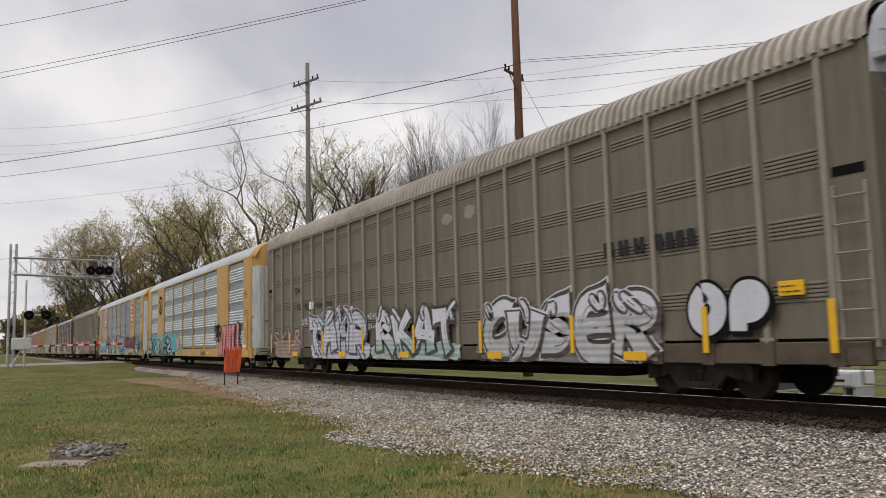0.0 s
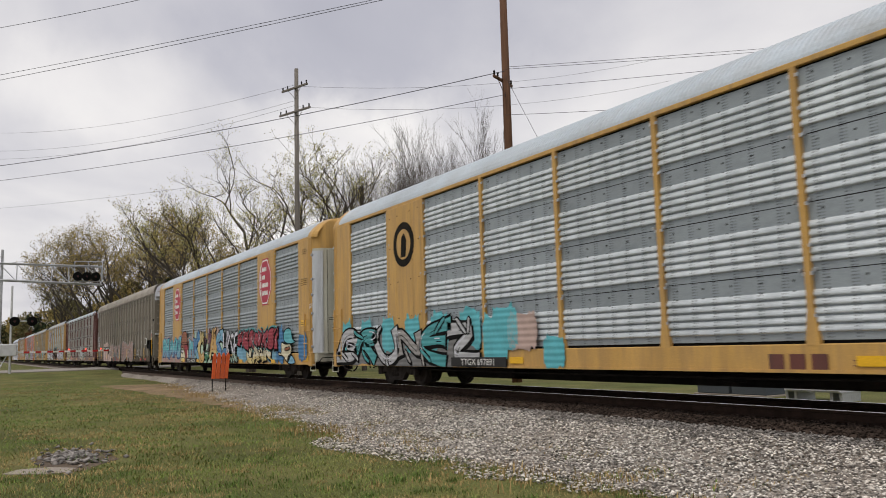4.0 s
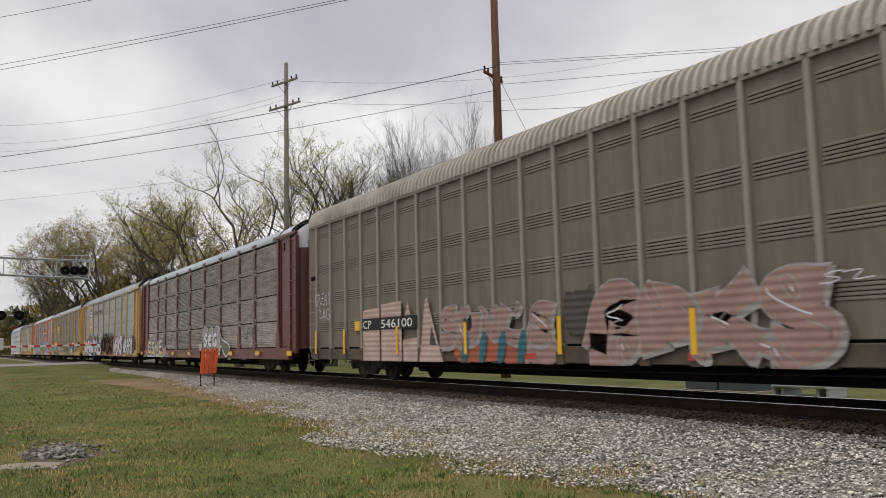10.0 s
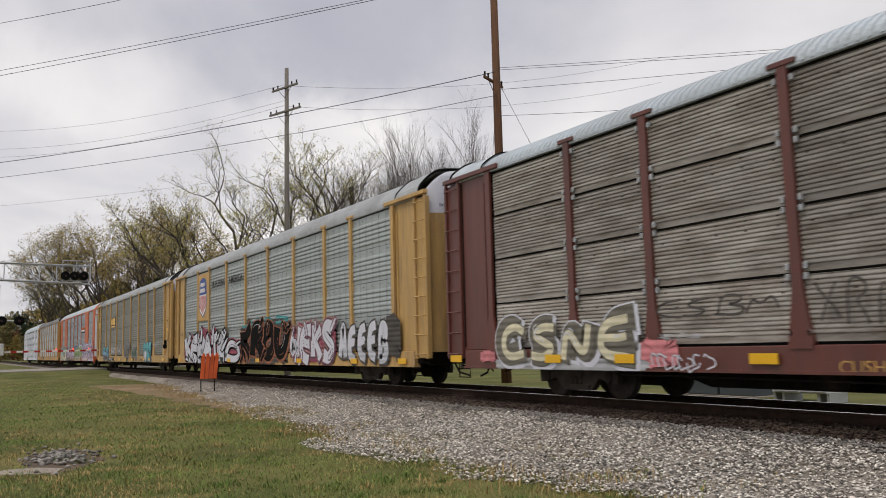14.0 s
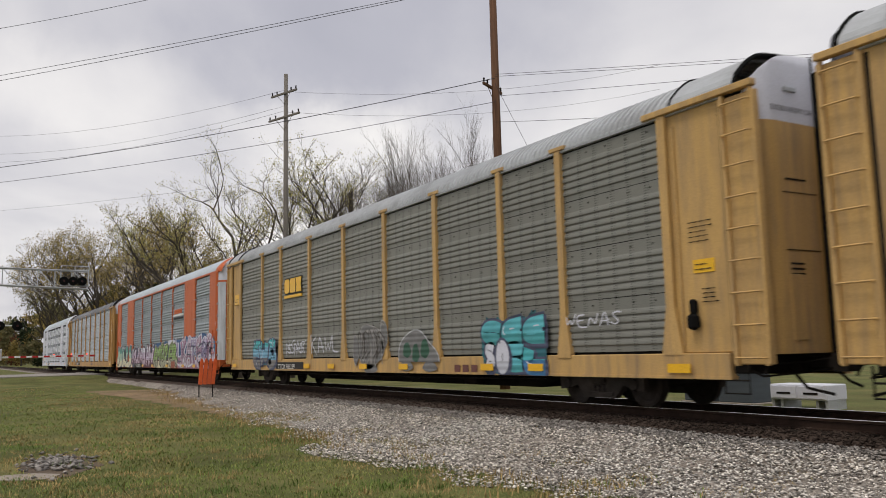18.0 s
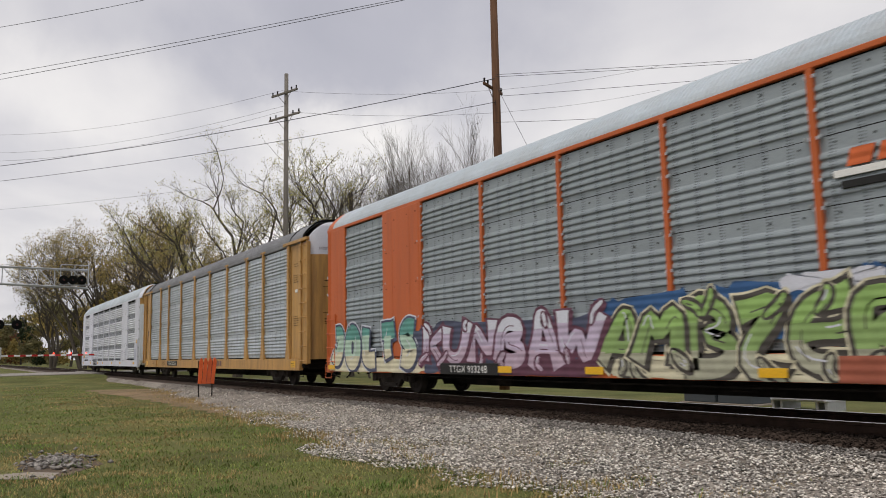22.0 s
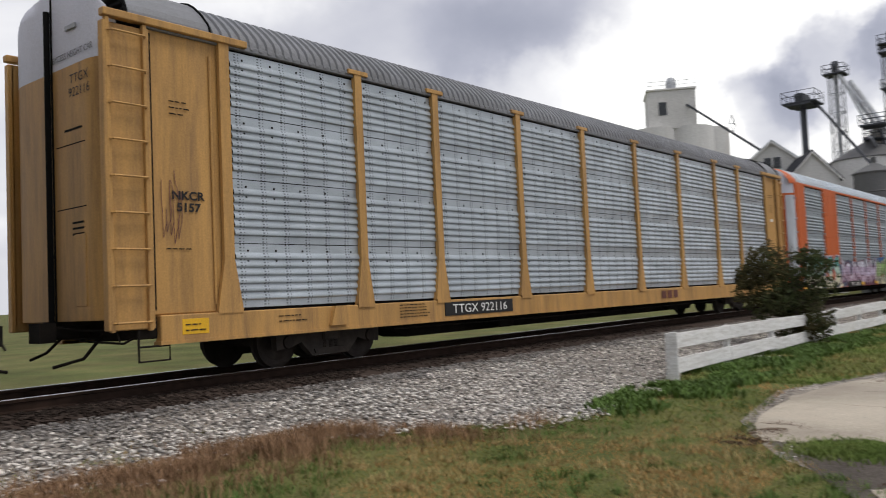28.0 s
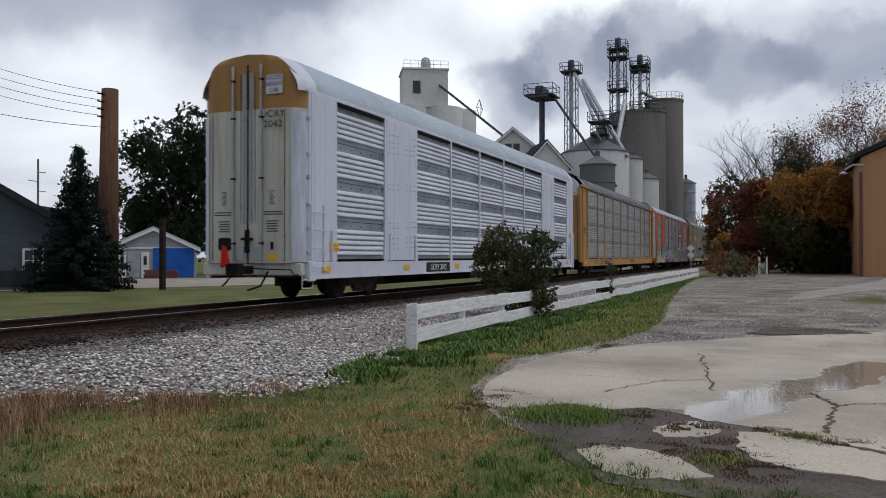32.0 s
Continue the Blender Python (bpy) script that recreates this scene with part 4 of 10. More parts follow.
def ribbed_car(car, paint, post_mat, roof, ends):
    """An older enclosed autorack with close-set posts and rows of louvres."""
    # added black core in place of the car's shaded, hollow inside
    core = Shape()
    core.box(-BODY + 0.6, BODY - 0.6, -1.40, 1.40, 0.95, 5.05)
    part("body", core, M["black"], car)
    running_gear(car)
    part("roof", roof_mesh(roof, -BODY + 0.2, BODY - 0.2, pitch=0.20, depth=0.075, top=5.74), None, car)
    n, step = 22, 1.166
    pm = post_mesh("ribbed", post_mat)
    s = Shape()
    h = step / 2
    rows = [(0.98, 0.0, 0.0)]
    for z in (1.50, 2.45, 3.40, 4.58):
        for k in range(5 if z < 4.5 else 3):
            a = z + k * 0.062
            rows += [(a, 0.0, 0.0), (a + 0.004, 0.03, -0.012), (a + 0.020, 0.03, -0.014), (a + 0.056, 0.0, 0.0)]
    rows.append((4.98, 0.0, 0.0))
    cols = ((-h, 0), (-h + 0.10, 0), (-h + 0.13, 1), (h - 0.13, 1), (h - 0.10, 0), (h, 0))
    s.add([(x, (d if d < 0 else 0) * on, z) for z, b, d in rows for x, on in cols], [(6 * i + k, 6 * i + k + 1, 6 * i + 7 + k, 6 * i + 6 + k) for i in range(len(rows) - 1) for k in range(5)])
    # each louvre's narrow underside is coloured black, for the shade below its hood
    dark_undersides = [1 if 0 < rows[i + 1][0] - rows[i][0] < 0.01 and k == 2 else 0 for i in range(len(rows) - 1) for k in range(5)]
    lm = s.mesh("louvred_panel", [paint, M["under"]], index=dark_undersides)
    for side in (-1, 1):
        rot = 0 if side < 0 else 180
        for i in range(n):
            part("louvred_panel", lm, None, car, at=pose(-12.83 + (i + 0.5) * step, side * 1.430, 0, 0, 0, rot))
        for i in range(n + 1):
            part("post", pm, None, car, at=pose(-12.83 + i * step, side * 1.465, 0, 0, 0, rot))
        s = Shape()
        ya, yb = sorted((side * 1.34, side * 1.485))
        s.cbox(-BODY + 0.4, BODY - 0.4, ya, yb, 0.60, 0.93, 0.015)
        for i in range(n + 1):
            x = -12.83 + i * step
            s.box(x - 0.12, x + 0.12, min(side * 1.51, side * 1.4), max(side * 1.51, side * 1.4), 0.58, 0.95)
        part("side_sill", s, M["taupe_sill"], car)
        s = Shape()
        ya, yb = sorted((side * 1.38, side * 1.49))
        s.cbox(-BODY + 0.3, BODY - 0.3, ya, yb, 4.97, 5.10, 0.01)
        part("eave_rail", s, post_mat, car)
        for d in (-1, 1):
            s = Shape()
            xa, xb = sorted((d * 12.85, d * (BODY - 0.12)))
            ya, yb = sorted((side * 1.38, side * 1.45))
            s.cbox(xa, xb, ya, yb, 0.93, 5.05, 0.02)
            part("end_plate", s, paint, car)
    for lead in (True, False):
        end_door(car, lead, ends, "gate")
        d = 1 if lead else -1
        xa, xb = sorted((d * (BODY - 0.80), d * (BODY - 0.30)))
        ladder(car, xa, xb, 0.85, 3.1, -1.47, post_mat, 6)
        s = Shape()
        s.box(xa, xb, -1.46, -1.40, 3.22, 3.36)
        part("door_slot", s, M["black"], car)
    return car


def paint_colour(name, rgb):
    if name not in M:
        m = M[name] = material("spray_" + name, rgb, 0.55, vary=0.16, scale=2.5, fine=50, bump=0.0, dirt=tuple(k * 0.55 + 0.03 for k in rgb), dirt_amount=0.22, dirt_scale=1.6)
        # the ridges of the panel underneath show through the paint
        n, l = m.node_tree.nodes, m.node_tree.links
        tc, wave, bp = n.new("ShaderNodeTexCoord"), n.new("ShaderNodeTexWave"), n.new("ShaderNodeBump")
        wave.bands_direction = "Z"
        wave.inputs["Scale"].default_value = 0.314 / 0.137
        bp.inputs["Strength"].default_value, bp.inputs["Distance"].default_value = 0.30, 0.03
        l.new(tc.outputs["Object"], wave.inputs["Vector"])
        l.new(wave.outputs["Fac"], bp.inputs["Height"])
        l.new(bp.outputs[0], n["Principled BSDF"].inputs["Normal"])
    return M[name]


SPRAY = dict(white=(0.66, 0.67, 0.70), silver=(0.42, 0.43, 0.45), black=(0.02, 0.02, 0.025), pink=(0.62, 0.22, 0.24), rose=(0.40, 0.24, 0.22), blue=(0.06, 0.20, 0.40),
             cyan=(0.07, 0.42, 0.46), sky=(0.16, 0.36, 0.50), red=(0.30, 0.03, 0.05), cream=(0.62, 0.58, 0.42), green=(0.05, 0.22, 0.12), lime=(0.28, 0.45, 0.14), mint=(0.40, 0.56, 0.45),
             mauve=(0.47, 0.36, 0.45), plum=(0.13, 0.05, 0.08), rust=(0.28, 0.10, 0.05), navy=(0.03, 0.06, 0.18), lilac=(0.50, 0.42, 0.55), gold=(0.55, 0.42, 0.12))


def spray(name):
    return paint_colour(name, SPRAY[name])


def split_at(verts, faces, levels):
    """Cuts flat faces at heights, and sorts them into bands from the lowest up."""
    bm = bmesh.new()
    made = [bm.verts.new(v) for v in verts]
    for f in faces:
        try:
            bm.faces.new([made[k] for k in f])
        except ValueError:
            pass
    for z in levels:
        bmesh.ops.bisect_plane(bm, geom=bm.verts[:] + bm.edges[:] + bm.faces[:], plane_co=(0, 0, z), plane_no=(0, 0, 1))
    bands = [Shape() for _ in range(len(levels) + 1)]
    for f in bm.faces:
        c = f.calc_center_median().z
        bands[sum(c > z for z in levels)].add([tuple(v.co) for v in f.verts], [tuple(range(len(f.verts)))])
    bm.free()
    return bands


FORMS = {
    "A": (((-.42, -.5), (-.2, .1), (-.02, .5), (.14, .46), (.42, -.5)), ((-.34, -.12), (.5, -.08))),
    "B": (((-.36, -.5), (-.32, .48), (.28, .42), (.26, .1), (-.2, .02), (.42, -.1), (.34, -.46), (-.46, -.5)),),
    "C": (((.42, .3), (.12, .5), (-.34, .34), (-.42, -.2), (-.1, -.5), (.44, -.36)),),
    "D": (((-.42, -.45), (-.3, .5), (.16, .44), (.44, 0), (.2, -.42), (-.44, -.5)),),
    "E": (((.44, .5), (-.34, .42), (-.4, -.4), (.46, -.5)), ((-.36, .02), (.36, .06))),
    "G": (((.42, .38), (-.1, .5), (-.44, .1), (-.3, -.42), (.22, -.5), (.42, -.14), (.04, -.04)),),
    "H": (((-.4, .5), (-.3, -.5)), ((.3, .5), (.42, -.5)), ((-.36, -.06), (.42, .1))),
    "I": (((-.3, .46), (.3, .5)), ((.04, .5), (-.08, 0), (.06, -.5)), ((-.34, -.5), (.3, -.44))),
    "J": (((-.1, .46), (.36, .5), (.28, -.2), (-.04, -.5), (-.4, -.24)),),
    "K": (((-.36, .5), (-.28, -.5)), ((.44, .5), (-.2, .02), (.1, -.16), (.46, -.5))),
    "L": (((-.3, .5), (-.38, -.3), (-.1, -.46), (.46, -.42)),),
    "M": (((-.46, -.5), (-.3, .5), (-.02, -.1), (.28, .5), (.46, -.5)),),
    "N": (((-.42, -.5), (-.34, .46), (.3, -.44), (.4, .5)),),
    "O": (((-.1, .5), (-.42, .2), (-.38, -.3), (0, -.5), (.38, -.28), (.42, .22), (.1, .48), (-.14, .46)),),
    "P": (((-.34, -.5), (-.34, .46), (.24, .46), (.42, .2), (.2, -.06), (-.3, -.06)),),
    "R": (((-.36, -.5), (-.36, .46), (.24, .46), (.36, .18), (-.16, .02), (.16, -.2), (.48, -.5)),),
    "S": (((.42, .4), (.02, .5), (-.36, .28), (0, .02), (.38, -.2), (.06, -.5), (-.44, -.36)),),
    "T": (((-.46, .38), (.46, .5)), ((.04, .44), (-.06, -.1), (.12, -.5))),
    "U": (((-.42, .5), (-.36, -.26), (-.02, -.5), (.32, -.3), (.42, .5)),),
    "V": (((-.44, .5), (-.12, -.3), (.04, -.5), (.2, -.2), (.46, .5)),),
    "W": (((-.48, .5), (-.28, -.5), (0, .2), (.26, -.5), (.48, .5)),),
    "F": (((.44, .5), (-.32, .44), (-.38, -.5)), ((-.36, .0), (.34, .06))),
    "X": (((-.44, .5), (.42, -.5)), ((.44, .5), (-.42, -.5))),
    "Y": (((-.44, .5), (-.02, .02), (.0, -.5)), ((.44, .5), (-.02, .02))),
    "Z": (((-.42, .42), (.44, .5), (-.38, -.4), (.48, -.5)),)}


def strip(path, half, flare=0.35, ext=0.0, shift=(0.0, 0.0), side=0.0, keep=(0.0, 1.0)):
    """A band of paint along a line in the side's plane: points and faces in (x, z)."""
    n = len(path)
    rows = []
    for i, (px, pz) in enumerate(path):
        ax, az = path[max(i - 1, 0)]
        bx, bz = path[min(i + 1, n - 1)]
        d = math.hypot(bx - ax, bz - az) or 1
        tx, tz = (bx - ax) / d, (bz - az) / d
        q = i / (n - 1)
        if not keep[0] <= q <= keep[1]:
            continue
        w = half * (1 + flare * abs(2 * q - 1) ** 3)
        e = -ext if i == 0 else (ext if i == n - 1 else 0)
        cx, cz = px + tx * e + shift[0] - tz * side * half, pz + tz * e + shift[1] + tx * side * half
        rows.append(((cx - tz * w, cz + tx * w), (cx + tz * w, cz - tx * w)))
    pts = [p for r in rows for p in r]
    return pts, [(2 * i, 2 * i + 1, 2 * i + 3, 2 * i + 2) for i in range(len(rows) - 1)]


def rounded(path, times=2):
    """Cuts the corners of a line again and again."""
    for _ in range(times):
        out = [path[0]]
        for (ax, az), (bx, bz) in zip(path, path[1:]):
            out += [(ax * .75 + bx * .25, az * .75 + bz * .25), (ax * .25 + bx * .75, az * .25 + bz * .75)]
        path = out + [path[-1]]
    return path


def wash(car, x0, x1, z0, z1, colour, seed=0, y=-1.5265):
    """A cloud of sprayed colour with a ragged outline."""
    r = random.Random(seed * 5 + 1)
    m = 90
    cx, cz, high = (x0 + x1) / 2, (z0 + z1) / 2, z1 - z0
    pts = [(cx, y, cz)]
    for i in range(m):
        a = 2 * math.pi * i / m
        k = 1 + 0.10 * math.sin(7 * a + seed) + 0.08 * math.sin(13 * a + 2 * seed) + r.uniform(-0.13, 0.13)
        ex = math.copysign(abs(math.cos(a)) ** 0.35, math.cos(a))
        ez = math.copysign(abs(math.sin(a)) ** 0.5, math.sin(a))
        pts.append((cx + ex * (x1 - x0) / 2 * (0.90 + 0.10 * k), y, max(0.575, cz + ez * high * 0.52 * k)))
    me = bpy.data.meshes.new("graffiti_cloud")
    me.from_pydata(pts, [], [(0, i + 1, (i + 1) % m + 1) for i in range(m)])
    me.materials.append(spray(colour))
    part("graffiti_cloud", me, None, car)


def patch(car, pts, colour, edge=None, y=-1.540, times=2, line=0.022):
    """One filled shape with cut corners and an outline, sprayed on the side; pts as (x, z)."""
    ring = list(pts)
    for _ in range(times):
        ring = [q for (ax, az), (bx, bz) in zip(ring, ring[1:] + ring[:1]) for q in ((ax * .75 + bx * .25, az * .75 + bz * .25), (ax * .25 + bx * .75, az * .25 + bz * .75))]
    me = bpy.data.meshes.new("graffiti_patch")
    me.from_pydata([(x, y, max(0.575, z)) for x, z in ring], [], [tuple(range(len(ring)))])
    me.materials.append(spray(colour))
    ob = part("graffiti_patch", me, None, car)
    if edge:
        p2, f = strip(ring + [ring[0]], line, 0.0)
        me = bpy.data.meshes.new("graffiti_outline")
        me.from_pydata([(x, y - 0.003, max(0.575, z)) for x, z in p2], [], f)
        me.materials.append(spray(edge))
        part("graffiti_outline", me, None, ob)


def word(car, body, x0, x1, z0, z1, colours, edge, seed=0, lap=1.12, **kw):
    """A row of fat letters, each in its own colours (fill, shade, top)."""
    cell = (x1 - x0) / len(body)
    for i, ch in enumerate(body):
        fill, low, high = (colours[i % len(colours)] + (None, None))[:3]
        m = x0 + (i + 0.5) * cell
        piece(car, ch, m - cell * lap / 2, m + cell * lap / 2, z0, z1, fill, edge, seed=seed + i, shade=low, top=high, **kw)


def piece(car, body, x0, x1, z0, z1, fill, edge, fat=0.06, wob=0.10, seed=0, back=None, y=-1.535, shade=None, top=None, halo=None, full=1.0, plain=False, line=False):
    """A spray-painted piece: overlapping warped strokes with outline, drop shade and halo, banded tones, arrows, and an optional cloud of colour behind."""
    r = random.Random(seed * 7 + len(body))
    n = len(body)
    cell, high = (x1 - x0) / n, z1 - z0
    layers = {k: Shape() for k in ("halo", "edge", "fill", "shade", "top", "shine")}
    if back:
        wash(car, x0, x1, z0, z1, back, seed, y + 0.009)
    strokes = []
    for i, ch in enumerate(body):
        if ch.upper() not in FORMS:
            continue
        tilt, dz, sc = r.uniform(-wob, wob), r.uniform(-0.05, 0.05) * high, r.uniform(0.92, 1.10)
        w1, w2, ph = (0.03, 0.04, 1.0) if plain else (r.uniform(0.05, 0.14), r.uniform(0.06, 0.20), r.uniform(0, 6.28))
        half = (0.11 + fat * 0.6) * min(cell * 1.1, high)
        kx, kz = cell * (0.95 if plain else 1.20) - half * 1.2, high * sc - half * 2.0

        def put(q):
            u, w = q[0] * kx, q[1] * kz
            nu, nw = u / cell, w / high
            u += cell * w1 * math.sin(4.2 * nw + ph)
            w *= 1 + w2 * math.sin(3.0 * nu + ph)
            return x0 + (i + 0.5) * cell + u * math.cos(tilt) - w * math.sin(tilt) * 0.8, (z0 + z1) / 2 + dz + w + u * math.sin(tilt)
        for k, form in enumerate(FORMS[ch.upper()]):
            path = [put(q) for q in form]
            if len(path) == 2:
                (ax, az), (bx, bz) = path
                path = [(ax, az), (ax * .6 + bx * .4 + r.uniform(-.04, .04), az * .6 + bz * .4), (ax * .3 + bx * .7, az * .3 + bz * .7 + r.uniform(-.04, .04)), (bx, bz)]
            strokes.append((rounded(path, 3 if plain else 2), half * (0.85 if k else 1.0), 0.0 if plain else 0.45, -0.008 * (i % 2) - 0.0015 * k))
        if not plain and not line:
            for _ in range(2):
                # an arm with a pointed end that breaks out of the letter
                up = r.random() < 0.6
                bx, bz = put((r.uniform(-.4, .4), .28 if up else -.28))
                ex, ez = bx + r.uniform(-.5, .5) * cell, bz + (1 if up else -1) * r.uniform(.18, .36) * high
                path = rounded([(bx, bz), (bx * .5 + ex * .5 + r.uniform(-.15, .15) * cell, bz * .4 + ez * .6), (ex, ez)], 2)
                strokes.append((path, half * 0.42, -0.7, -0.008 * (i % 2) - 0.0035))
    for path, half, flare, lift in strokes:
        def lay(key, dy, *args, **kw):
            p2, f = strip(path, *args, **kw)
            return [(px, y + dy + lift, max(0.575, pz)) for px, pz in p2], f
        if line:
            layers["fill"].add(*lay("fill", 0.0, half * 0.17, 0.0))
            continue
        if halo:
            layers["halo"].add(*lay("halo", 0.006, half + 0.085, flare, 0.085))
        layers["edge"].add(*lay("edge", 0.0045, half + 0.03, flare, 0.03, (0.07, -0.055)))
        layers["edge"].add(*lay("edge", 0.003, half + 0.035 * full + 0.01, flare, 0.04))
        pts3, f = lay("fill", 0.0, half - 0.012 * full, flare)
        if shade or top:
            k1, k2 = r.uniform(-.08, .08), r.uniform(-.08, .08)
            levels = ([z0 + high * (0.36 + k1)] if shade else []) + ([z0 + high * (0.68 + k2)] if top else [])
            for nm, bsh in zip((["shade"] if shade else []) + ["fill"] + (["top"] if top else []), split_at(pts3, f, levels)):
                layers[nm].add(bsh.v, bsh.f)
        else:
            layers["fill"].add(pts3, f)
        if half > 0.06 and r.random() < 0.7:
            q0 = r.uniform(0.1, 0.6)
            p2, f = strip(path, 0.014, 0.0, side=0.0, keep=(q0, q0 + 0.3))
            layers["shine"].add([(px - half * 0.4, y - 0.0008 + lift, max(0.575, pz + half * 0.4)) for px, pz in p2], f)
        if half > 0.06 and not plain:
            for _ in range(2):
                q0 = r.uniform(0.05, 0.7)
                p2, f = strip(path, 0.011, 0.0, keep=(q0, q0 + 0.22))
                layers["edge"].add([(px + half * 0.3, y - 0.0012 + lift, max(0.575, pz - half * 0.3)) for px, pz in p2], f)
    head = None
    for key, mat in (("edge", edge), ("halo", halo), ("fill", fill), ("shade", shade), ("top", top), ("shine", "white" if fill not in ("white", "black", "ash") else "mist")):
        if mat and layers[key].f:
            me = bpy.data.meshes.new("graffiti")
            me.from_pydata(layers[key].v, [], layers[key].f)
            me.materials.append(spray(mat))
            ob = tagged(part("graffiti" if not head else "graffiti_" + key, me, None, head or car), kind="stuff" if head else "")
            head = head or ob
    return head


def blob(car, cx, cz, rx, rz, colour, y, seed=0, dome=False):
    """One sprayed patch with an uneven round outline, or half of it."""
    r = random.Random(seed)
    p1, p2, m = r.uniform(0, 6.28), r.uniform(0, 6.28), 28
    ring = []
    for i in range(m + dome):
        a = (math.pi if dome else 2 * math.pi) * i / m
        q = 1 + 0.07 * math.sin(3 * a + p1) + 0.04 * math.sin(5 * a + p2)
        ring.append((cx + rx * q * math.cos(a), y, max(0.56, cz + rz * q * math.sin(a))))
    me = bpy.data.meshes.new("graffiti_patch")
    me.from_pydata(ring, [], [tuple(range(len(ring)))])
    me.materials.append(spray(colour))
    part("graffiti_patch", me, None, car)


def scribble(car, x0, x1, z0, z1, mat, strokes=9, seed=0, width=0.025, y=-1.54):
    """A hand-sprayed tag that cannot be read: looping strokes."""
    r = random.Random(seed)
    s = Shape()
    for k in range(strokes):
        cx = x0 + (x1 - x0) * (k + 0.5) / strokes
        a0, w, h = r.uniform(0, 6.28), (x1 - x0) / strokes * r.uniform(0.5, 1.0), (z1 - z0) * r.uniform(0.35, 0.55)
        turn = r.uniform(2.2, 5.5)
        pts = []
        for i in range(15):
            a = a0 + turn * i / 14
            pts.append((cx + w * math.cos(a) + 0.25 * w * math.sin(2.3 * a), (z0 + z1) / 2 + h * math.sin(a) * (1 + 0.2 * math.cos(3 * a))))
        for (xa, za), (xb, zb) in zip(pts, pts[1:]):
            d = math.hypot(xb - xa, zb - za) or 1
            nx, nz = -(zb - za) / d * width, (xb - xa) / d * width
            s.add([(xa + nx, y, za + nz), (xa - nx, y, za - nz), (xb - nx, y, zb - nz), (xb + nx, y, zb + nz)], [(0, 1, 2, 3)])
    me = bpy.data.meshes.new("graffiti_tag")
    me.from_pydata(s.v, [], s.f)
    me.materials.append(mat)
    return tagged(part("graffiti_tag", me, None, car), kind="stuff")


def plate(car, x, z, w, h, mat, y=-1.512, name="plate", label=""):
    s = Shape()
    s.cbox(x - w / 2, x + w / 2, y - 0.006, y + 0.03, z - h / 2, z + h / 2, 0.003)
    return part(name, s, mat, car, label)


CARS = []


def autorack(label):
    car = thing("autorack", label, "railway car", (0, TRACK_Y, 0), "autoracks of the train")
    CARS.append(car)
    return car


def yellow_warning(car, x, z):
    p = plate(car, x, z, 0.44, 0.22, M["reflector"], -1.50, "warning_plate", "yellow plate with black border and small print")
    bars(p, x, -1.512, z + 0.02, 0.34, 2, M["ink"], 0.08, 0.035, "small_print", 3)


